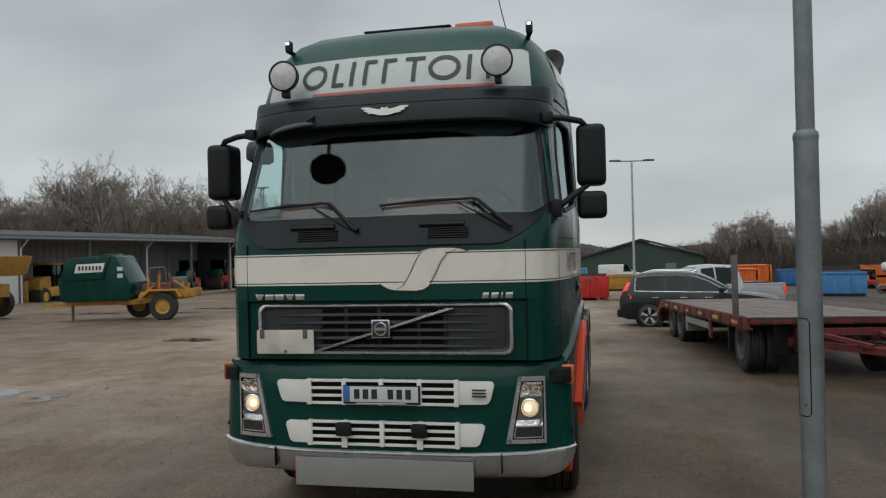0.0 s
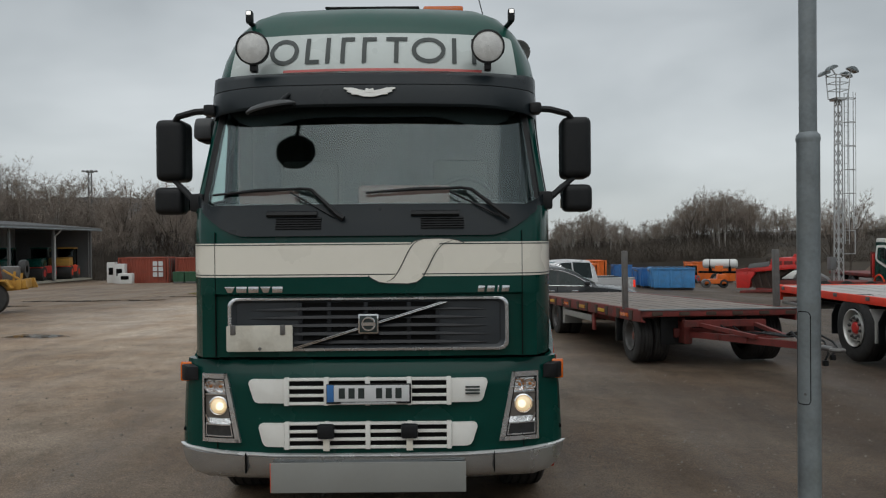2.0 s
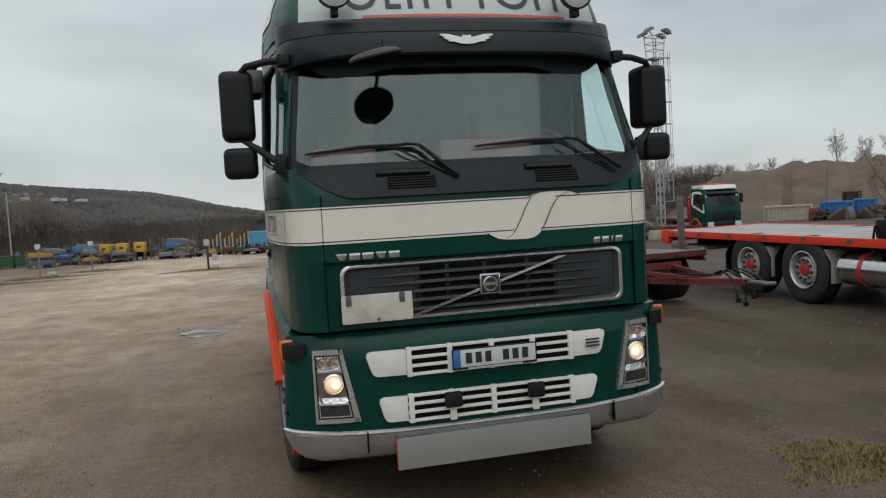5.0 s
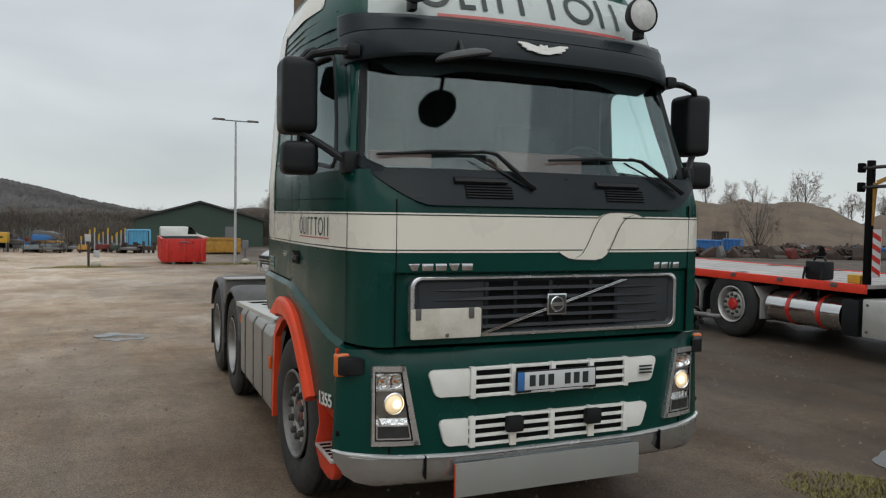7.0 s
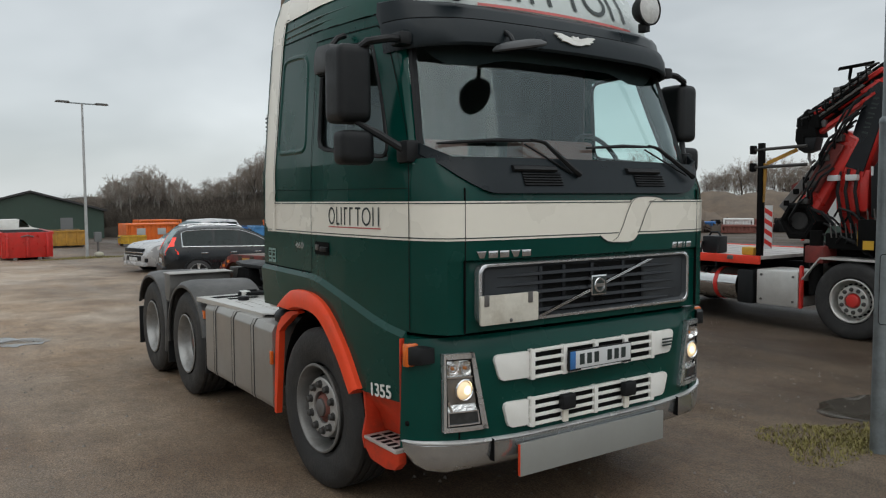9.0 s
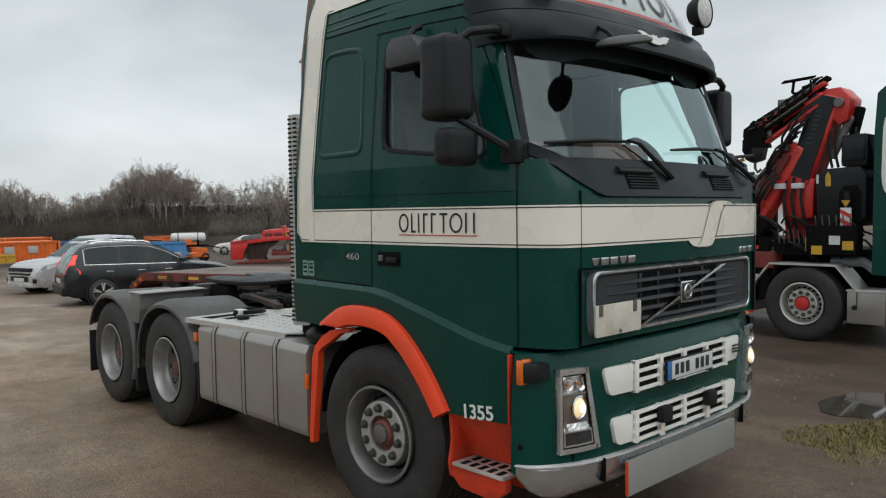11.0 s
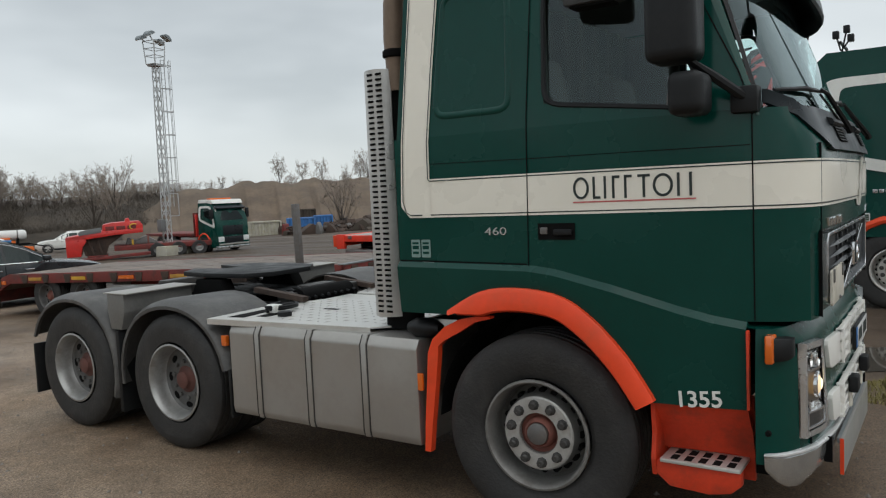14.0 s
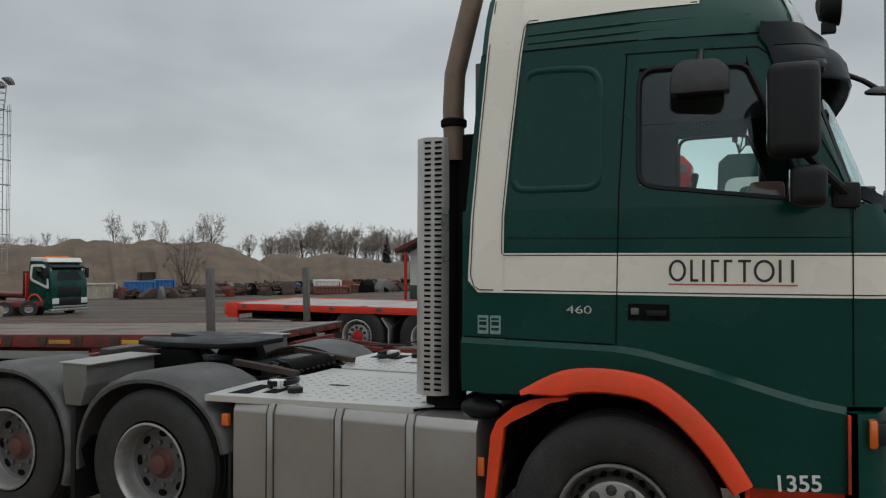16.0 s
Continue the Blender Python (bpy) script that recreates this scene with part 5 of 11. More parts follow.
# wheel arch trims, steps and inner liners
for s in (-1, 1):
    n = len(ARCH)
    ring = []
    for i, (y, z) in enumerate(ARCH):
        a, b = ARCH[max(i - 1, 0)], ARCH[min(i + 1, n - 1)]
        dy, dz = b[0] - a[0], b[1] - a[1]
        ln = math.hypot(dy, dz)
        ny, nz = -dz / ln, dy / ln
        w = 0.072 if i < n - 2 else 0.085
        x = half_width(y) + 0.012
        wide = 0.075 + 0.03 * i / n
        inn, out = (y - ny * wide, z - nz * wide), (y + ny * 0.03, z + nz * 0.03)
        if y > 1.45:
            inn = (inn[0], max(inn[1], min(1.158, out[1] - 0.012)))
        ring.append([(s * (x - 0.22), *inn), (s * (x + 0.030), *inn), (s * (x + 0.046), inn[0] + ny * 0.012, inn[1] + nz * 0.012), (s * (x + 0.046), y + ny * 0.005, z + nz * 0.005), (s * (x + 0.028), *out), (s * (x - 0.10), *out)])
    part("wheel_arch_trim", loft(ring), M_orange, tractor, "orange-red wheel arch trim")
    rear = [(1.60, 1.148), (1.70, 1.142), (1.80, 1.122), (1.90, 1.075), (1.985, 1.0), (2.02, 0.92), (2.04, 0.7), (2.06, 0.5), (2.07, 0.34)]
    ring = []
    for i, (y, z) in enumerate(rear):
        w = (0.012, 0.030, 0.070, 0.075, 0.075)[i] if i < 5 else 0.070 - 0.010 * (i - 5)
        nz = 1.0 if i < 4 else 0.5 if i == 4 else 0.0
        ring.append([(s * 1.235, y, z), (s * 1.235, y - w * (1 - nz), z - w * nz), (s * 1.19, y - w * (1 - nz), z - w * nz), (s * 1.19, y, z)])
    part("rear_mudguard", loft(ring), M_orange, tractor, "orange-red mudguard edge behind the front wheel")
    part("side_marker", box(s * 1.24, s * 1.262, 2.05, 2.085, 0.70, 0.80, 0.006), M_amber, tractor)
    lin = [(0.74 + 0.62 - 0.62 * math.cos(a), 0.55 + 0.62 * math.sin(a)) for a in [math.pi * k / 14 for k in range(15)]]
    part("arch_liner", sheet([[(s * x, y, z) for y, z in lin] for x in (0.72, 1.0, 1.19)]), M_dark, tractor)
    step = part("step_box", sheet([[(s * (half_width(y) - d), y, z) for y in ys(0.31, 0.735, 4)] for z, d in ((0.79, 0.01), (0.74, 0.03), (0.64, 0.11), (0.52, 0.15))], thick=(-s * 0.02, 0, 0)), M_orange_worn_shaded, tractor, "orange-red entry step with a metal tread")
    prof = [(0.33, 0.43), (0.33, 0.50), (0.72, 0.50), (0.735, 0.44), (0.66, 0.375), (0.48, 0.365), (0.38, 0.385)]
    part("step_skirt", prism(prof, "x", s * 1.150, s * 1.205, 0.012), M_orange_worn_shaded, step)
    part("corner_strip", box(s * 1.18, s * 1.213, 0.289, 0.302, 0.79, 1.15, 0.003), M_orange_worn_shaded, step)
    part("step_wall", box(s * 0.98, s * 1.02, 0.31, 0.74, 0.40, 0.8), M_orange_worn_shaded, step)
    part("step_side", prism([(1.0, 0.40), (1.20, 0.42), (1.215, 0.50), (1.19, 0.62), (1.205, 0.78), (1.0, 0.78)] if s > 0 else [(-1.0, 0.40), (-1.20, 0.42), (-1.215, 0.50), (-1.19, 0.62), (-1.205, 0.78), (-1.0, 0.78)], "y", 0.722, 0.745, 0.004), M_orange_worn_shaded, step)
    tread = part("step_tread", box(s * 1.03, s * 1.225, 0.33, 0.70, 0.495, 0.515, 0.006), M_alu_bright, step)
    for k in range(5):
        for j in range(2):
            part("tread_hole", box(s * (1.06 + j * 0.085), s * (1.125 + j * 0.085), 0.36 + k * 0.065, 0.395 + k * 0.065, 0.5145, 0.5165), M_dark, tread)

# fleet number and power mark
for body, size, y, z, m, w in (("1355", 0.106, 0.513, 0.815, M_white_paint, 1.0), ("460", 0.058, 1.537, 1.606, M_satin, 1.55)):
    for s in (-1,):
        me = text_mesh(body, size, "number", 0.003, 0.0016 if z < 1 else 0.0)
        mt = Matrix.Translation((s * (half_width(y) + (0.020 if z < 1 else 0.003)), y, z)) @ Matrix.Rotation(radians(-90), 4, "Z") @ Matrix.Rotation(radians(-4 if z < 1 else 0), 4, "Y") @ Matrix.Rotation(radians(90), 4, "X") @ Matrix.Diagonal((w, 1, 1, 1))
        me.transform(mt)
        for v in me.vertices:
            v.co.x = s * (half_width(v.co.y) + (0.020 if z < 1 else 0.003)) + (v.co.x - mt.translation.x)
        me.materials.append(m)
        part("fleet_number" if z < 1 else "power_mark", me, m, tractor)
for s in (-1, 1):
    name_strokes(stripe, 0.562, 0.108, 0.0125, lambda u, v, s=s: (s * (half_width(1.085 - u if s < 0 else 0.52 + u) + 0.0055), 1.085 - u if s < 0 else 0.52 + u, 1.813 + v), M_ink)
    part("red_line", side_patch([[(y, z) for y in ys(0.508, 1.093, 8)] for z in (1.742, 1.749)], s, 0.0055), M_line_red, stripe)
    h = part("door_handle", side_patch([[(y, z) for y in ys(1.088, 1.29, 4)] for z in (1.562, 1.60, 1.645)], s, 0.004), M_dark, tractor, "dark recessed door handle")
    part("grip", box(s * 1.244, s * 1.262, 1.10, 1.20, 1.585, 1.615, 0.006), M_black, h)
    part("lock", box(s * 1.242, s * 1.256, 1.235, 1.275, 1.59, 1.625, 0.005), M_hub, h)
    for y in (1.99, 2.06):
        turn = Matrix.Translation((s * 1.2445, y, 1.515)) @ Matrix.Rotation(radians(-90 if s < 0 else 90), 4, "Z")
        pic = part("pictogram", prism(rounded(-0.03, 0.03, -0.05, 0.05, 0.006), "y", 0.0, -0.002), M_pictogram, tractor)
        pic.matrix_basis = turn
        for z, h in ((0.030, 0.012), (0.006, 0.020), (-0.024, 0.014)):
            part("pictogram_sign", box(-0.022, 0.020, -0.0028, -0.002, z - h / 2, z + h / 2), M_green, pic)
    part("pictogram_bar", box(s * 1.244, s * 1.2465, 1.94, 2.02, 1.425, 1.445), M_pictogram, tractor)

# mirrors
def mirrors(s):
    def hull(x0, x1, y0, y1, z0, z1, r):
        return box(s * x0, s * x1, y0, y1, z0, z1, r, seg=4)
    arm = part("mirror_arm", tube([(s * 1.10, 0.42, 2.80), (s * 1.20, 0.40, 2.79), (s * 1.32, 0.43, 2.765), (s * 1.37, 0.47, 2.72), (s * 1.36, 0.47, 2.33), (s * 1.28, 0.40, 2.27), (s * 1.17, 0.30, 2.18)], 0.022, 8), M_black, tractor, "black mirror arm with two mirrors")
    part("arm_foot", box(s * 1.10, s * 1.19, 0.24, 0.36, 2.11, 2.23, 0.02), M_black, arm)
    part("arm_foot", box(s * 1.06, s * 1.14, 0.38, 0.50, 2.765, 2.84, 0.02), M_black, arm)
    big = part("main_mirror", hull(1.285, 1.485, 0.425, 0.645, 2.33, 2.75, 0.055), M_black, arm)
    part("mirror_glass", box(s * 1.33, s * 1.44, 0.6440, 0.6460, 2.40, 2.68, 0.001), M_mirror, big)
    small = part("wide_mirror", hull(1.285, 1.485, 0.40, 0.55, 2.10, 2.287, 0.05), M_black, arm)
    part("mirror_glass", box(s * 1.285, s * 1.435, 0.5505, 0.5535, 2.13, 2.27, 0.001), M_mirror, small)


mirrors(-1)
mirrors(1)
kerb = part("kerb_mirror", prism([(0.80, 2.665), (0.805, 2.78), (0.86, 2.83), (1.02, 2.835), (1.07, 2.79), (1.08, 2.665)], "x", -1.345, -1.21, 0.03), M_mirror_shell, tractor, "grey kerb mirror hood over the door window")
part("kerb_glass", box(-1.325, -1.23, 0.83, 1.05, 2.655, 2.70, 0.012), M_dark, kerb)
part("kerb_arm", tube([(-1.19, 0.94, 2.90), (-1.24, 0.94, 2.88), (-1.29, 0.94, 2.82)], 0.018, 8), M_black, kerb)
def saucer(rx, ry, rz, f):
    """A flat oval dish, its outer edge a little low."""
    c, t_ = Vector(MIRROR), Matrix.Rotation(radians(-12), 3, "Y") @ Matrix.Rotation(radians(5), 3, "X")
    return [tuple(c + t_ @ Vector((rx * f * math.cos(a), ry * f * math.sin(a), rz))) for a in [k * math.tau / 28 for k in range(28)]]


MIRROR = (-0.60, 0.012, 2.745)
fm = part("front_mirror", loft([saucer(0.158, 0.140, z, f) for z, f in ((0.034, 0.2), (0.032, 0.5), (0.022, 0.8), (0.006, 0.97), (-0.002, 1.0), (-0.012, 0.97))]), M_mirror_shell, tractor, "oval front mirror on a stalk under the visor")
part("mirror_face", loft([saucer(0.158, 0.140, z, 0.9) for z in (-0.012, -0.016)]), M_dark, fm)
part("mirror_stalk", tube([(-0.58, 0.08, 2.77), (-0.55, 0.15, 2.83), (-0.53, 0.22, 2.87)], 0.014, 8), M_black, fm)

# wipers
for x0, x1, px in ((-1.02, -0.38, -0.15), (-0.02, 0.63, 0.885)):
    def on(x, z, o=0.03):
        return (x, screen_y(x, z) - o, z)
    w = part("wiper", tube([on(x0, 2.215), on((x0 + x1) / 2, 2.238), on(x1, 2.245)], [0.008, 0.013, 0.008], 6), M_black, tractor)
    part("wiper_arm", tube([on(x1 - 0.07, 2.25, 0.045), on(x1 + 0.02, 2.235, 0.05), (px - 0.04, 0.0, 2.075), (px, -0.004, 2.05)], [0.008, 0.012, 0.016, 0.02], 6), M_black, w)
    part("wiper_arm", tube([on(x1 - 0.12, 2.222, 0.04), (px - 0.06, 0.01, 2.06)], 0.006, 5), M_black, w)

# inside the cab
part("dashboard", prism([(0.14, 1.5), (0.12, 2.06), (0.2, 2.14), (0.42, 2.17), (0.52, 2.12), (0.5, 1.9), (0.62, 1.5)], "x", -1.02, 1.02, 0.02), M_dash, tractor)
for x in (-0.62, 0.62):
    seat = part("seat", prism([(1.0, 1.62), (1.02, 1.8), (1.42, 1.78), (1.5, 1.75), (1.5, 1.6)], "x", x - 0.25, x + 0.25, 0.05), M_cloth, tractor, "grey cab seat")
    part("backrest", prism([(1.40, 1.76), (1.46, 2.3), (1.52, 2.58), (1.62, 2.58), (1.62, 2.3), (1.55, 1.74)], "x", x - 0.23, x + 0.23, 0.04), M_cloth, seat)
part("steering_wheel", tube([(0.62 + 0.225 * math.cos(a), 0.62 + 0.10 * math.sin(a), 2.16 + 0.20 * math.sin(a)) for a in [k * math.tau / 28 for k in range(29)]], 0.017, 8, cap=False), M_screen, tractor)
part("steering_column", tube([(0.62, 0.64, 2.14), (0.62, 0.5, 1.95)], 0.05, 10), M_screen, tractor)
part("bunk", box(-1.08, 1.08, 1.68, 2.14, 1.85, 2.16, 0.05), M_cloth_red, tractor, "brown-red bunk behind the seats")
part("parcel", box(-0.95, -0.55, 0.55, 0.72, 2.15, 2.27, 0.03), M_cloth_red, tractor)
part("parcel", box(-0.12, 0.52, 0.55, 0.72, 2.15, 2.30, 0.03), M_cloth_red, tractor)
for s in (-1, 1):
    part("side_lining", box(s * 1.125, s * 1.14, 1.262, 2.12, 1.45, 2.95, 0.004), M_side_lining, tractor)
    part("door_lining", box(s * 1.085, s * 1.10, 0.36, 1.25, 1.45, 2.12, 0.004), M_side_lining, tractor)
part("rear_lining", box(-1.12, 1.12, 2.12, 2.15, 1.4, 2.97), M_lining, tractor)
vs = sheet([[(x, 1.66 + 0.018 * math.sin(x * 26), z) for x in ys(-1.14, 1.14, 90)] for z in (1.75, 2.4, 2.95)])
part("curtain", vs, M_curtain, tractor, "drawn grey curtain behind the seats")
part("ceiling_lining", box(-1.08, 1.08, 0.5, 2.14, 2.955, 2.985), M_lining, tractor)


# wheels: built about the x axis with the outer face towards -x
def tyre_mesh(r, w, name="tyre"):
    prof = [(0.30, 0.02), (r - 0.20, 0.0), (r - 0.10, -0.012), (r - 0.05, -0.006), (r - 0.02, 0.008), (r, 0.03)]
    ribs = 5
    for k in range(1, ribs):
        c = w * k / ribs
        prof += [(r + 0.002, c - 0.010), (r - 0.014, c - 0.005), (r - 0.014, c + 0.005), (r + 0.002, c + 0.010)]
    prof += [(r, w - 0.03), (r - 0.02, w - 0.008), (r - 0.10, w + 0.012), (0.30, w - 0.02)]
    bm = lathe(prof, 56, "x")
    return finish(bm, name, M_rubber, 25)


M_rust_dark = mat("browned_hub", (0.13, 0.055, 0.044), 0.65, vary=0.35, scale=14.0, metal=0.2, dirt=(0.14, 0.05, 0.04), dirt_amount=0.5)
M_disc_grey = mat("dirty_wheel_disc", (0.10, 0.098, 0.095), 0.55, metal=0.2, vary=0.25, scale=9.0, dirt=(0.17, 0.15, 0.13), dirt_amount=0.4)
M_wheel_face = mat("pale_wheel_face", (0.46, 0.45, 0.43), 0.42, metal=0.35, vary=0.15, scale=12.0, dirt=(0.20, 0.17, 0.14), dirt_amount=0.5)
M_rim_dull = mat("dull_cast_wheel", (0.20, 0.195, 0.185), 0.5, metal=0.4, vary=0.25, scale=10.0, dirt=(0.09, 0.075, 0.06), dirt_amount=0.6)
M_hub_dark = mat("dark_wheel_nuts", (0.06, 0.058, 0.055), 0.5, metal=0.4, vary=0.2, scale=12.0)
T_front, T_rear, T_steer = tyre_mesh(0.525, 0.31), tyre_mesh(0.505, 0.30), tyre_mesh(0.535, 0.31)
rim_f = finish(lathe([(0.292, 0.0), (0.298, -0.006), (0.285, -0.010), (0.270, 0.02), (0.266, 0.13), (0.25, 0.155), (0.222, 0.145), (0.206, 0.06), (0.198, 0.035), (0.19, 0.028), (0.112, 0.028), (0.106, 0.05)], 48, "x"), "rim", M_rim_dull, 30)
lip_f = finish(lathe([(0.299, -0.004), (0.297, -0.012), (0.285, -0.015), (0.275, -0.004), (0.270, 0.018)], 48, "x"), "rim_lip", M_rim_dull, 30)
face_f = finish(lathe([(0.199, 0.033), (0.190, 0.0255), (0.112, 0.0255), (0.108, 0.045)], 40, "x"), "wheel_face", M_wheel_face, 30)
hub_f = finish(lathe([(0.112, 0.05), (0.108, 0.065), (0.088, 0.07), (0.080, 0.03), (0.066, 0.018), (0.055, 0.03), (0.001, 0.034)], 28, "x"), "hub", M_rust, 40)
rim_r = finish(lathe([(0.285, 0.0), (0.292, -0.008), (0.278, -0.012), (0.268, 0.004), (0.258, 0.03), (0.252, 0.07), (0.243, 0.112), (0.232, 0.128)], 48, "x"), "rim", M_rim, 30)
hub_r = finish(lathe([(0.110, 0.125), (0.100, 0.112), (0.082, 0.104), (0.070, 0.095), (0.064, 0.074), (0.052, 0.068), (0.001, 0.066)], 28, "x"), "hub", M_rust_dark, 40)
cap_f = finish(lathe([(0.060, 0.034), (0.057, 0.010), (0.045, 0.004), (0.001, 0.003)], 24, "x"), "hub_cap", M_hub, 40)
disc_r = finish(lathe([(0.240, 0.112), (0.225, 0.126), (0.19, 0.128), (0.16, 0.118), (0.11, 0.116), (0.001, 0.116)], 40, "x"), "wheel_disc", M_disc_grey, 30)
nut_f = finish(lathe([(0.030, 0.030), (0.029, 0.022), (0.023, 0.020), (0.023, 0.000), (0.016, -0.008), (0.001, -0.009)], 8, "x"), "wheel_nut", M_hub_dark, 30)
slot = finish(lathe([(0.017, 0.03), (0.018, -0.014), (0.001, -0.017)], 10, "x"), "hand_hole", M_dark, 30)
hole = finish(lathe([(0.026, 0.010), (0.026, -0.003), (0.001, -0.004)], 14, "x"), "hand_hole", M_dark, 30)
nut_r = finish(lathe([(0.017, 0.03), (0.017, 0.008), (0.010, 0.004), (0.001, 0.003)], 7, "x"), "wheel_nut", M_disc_grey, 30)


bright_pair = {}
for me in (lip_f, face_f):
    bright = me.copy()
    bright.materials.clear()
    bright.materials.append(M_alu_bright)
    bright_pair[me.name.split(".")[0]] = bright


def wheel(parent, s, y, z, front, rim_mesh=None, hub_mesh=None, x_out=1.22, name="wheel", tyre_of=None):
    tyre = tyre_of or (T_front if front else T_rear)
    m = Matrix.Translation((s * x_out, y, z)) @ (Matrix.Identity(4) if s < 0 else Matrix.Rotation(math.pi, 4, "Z"))
    w = new(name, rim_mesh or (rim_f if front else rim_r))
    w.parent = parent
    w.matrix_basis = m
    for nm, me in (("tyre", tyre), ("hub", hub_mesh or (hub_f if front else hub_r))):
        o = new(nm, me)
        o.parent = w
        if nm == "hub" and hub_mesh is None and front:
            cap = new("hub_cap", cap_f)
            cap.parent = w
    if front:
        for nm, me in (("rim_lip", lip_f), ("wheel_face", face_f)):
            o = new(nm, me if rim_mesh is None else bright_pair[nm])
            o.parent = w
        for k in range(20):
            a = k * math.tau / 20
            o = new("hand_hole", slot)
            o.parent = w
            o.matrix_basis = Matrix.Translation((0.105, 0.2165 * math.cos(a), 0.2165 * math.sin(a)))
    for k in range(10):
        a = k * math.tau / 10 + 0.2
        o = new("wheel_nut", nut_f if front else nut_r)
        o.parent = w
        o.matrix_basis = Matrix.Translation((0.0 if front else 0.092, (0.155 if front else 0.140) * math.cos(a), (0.155 if front else 0.140) * math.sin(a)))
    if not front:
        for k in range(8):
            a = k * math.tau / 8
            o = new("hand_hole", hole)
            o.parent = w
            o.matrix_basis = Matrix.Translation((0.126, 0.197 * math.cos(a), 0.197 * math.sin(a))) @ Matrix.Rotation(a, 4, "X") @ Matrix.Diagonal((1, 0.9, 1.35, 1))
        o = new("wheel_disc", disc_r)
        o.parent = w
        o = new("inner_tyre", tyre)
        o.parent = w
        o.matrix_basis = Matrix.Translation((0.33, 0, 0))
    return w


for s in (-1, 1):
    fw_ = wheel(tractor, s, 1.365, 0.525, True, x_out=1.205, tyre_of=T_steer)
    fw_.matrix_basis = fw_.matrix_basis @ Matrix.Rotation(radians(3), 4, "Z")
    wheel(tractor, s, 4.37, 0.502, False)
    wheel(tractor, s, 5.68, 0.498, False)

# chassis
for s in (-1, 1):
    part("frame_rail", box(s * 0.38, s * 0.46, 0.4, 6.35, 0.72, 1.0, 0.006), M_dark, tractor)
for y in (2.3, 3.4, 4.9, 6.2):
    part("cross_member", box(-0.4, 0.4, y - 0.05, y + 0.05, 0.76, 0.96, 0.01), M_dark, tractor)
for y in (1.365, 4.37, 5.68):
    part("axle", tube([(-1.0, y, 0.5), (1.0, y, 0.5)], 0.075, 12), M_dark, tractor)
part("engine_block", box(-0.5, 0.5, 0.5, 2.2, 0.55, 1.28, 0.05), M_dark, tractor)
part("rear_beam", box(-0.5, 0.5, 6.3, 6.38, 0.6, 1.0, 0.01), M_red_old, tractor)
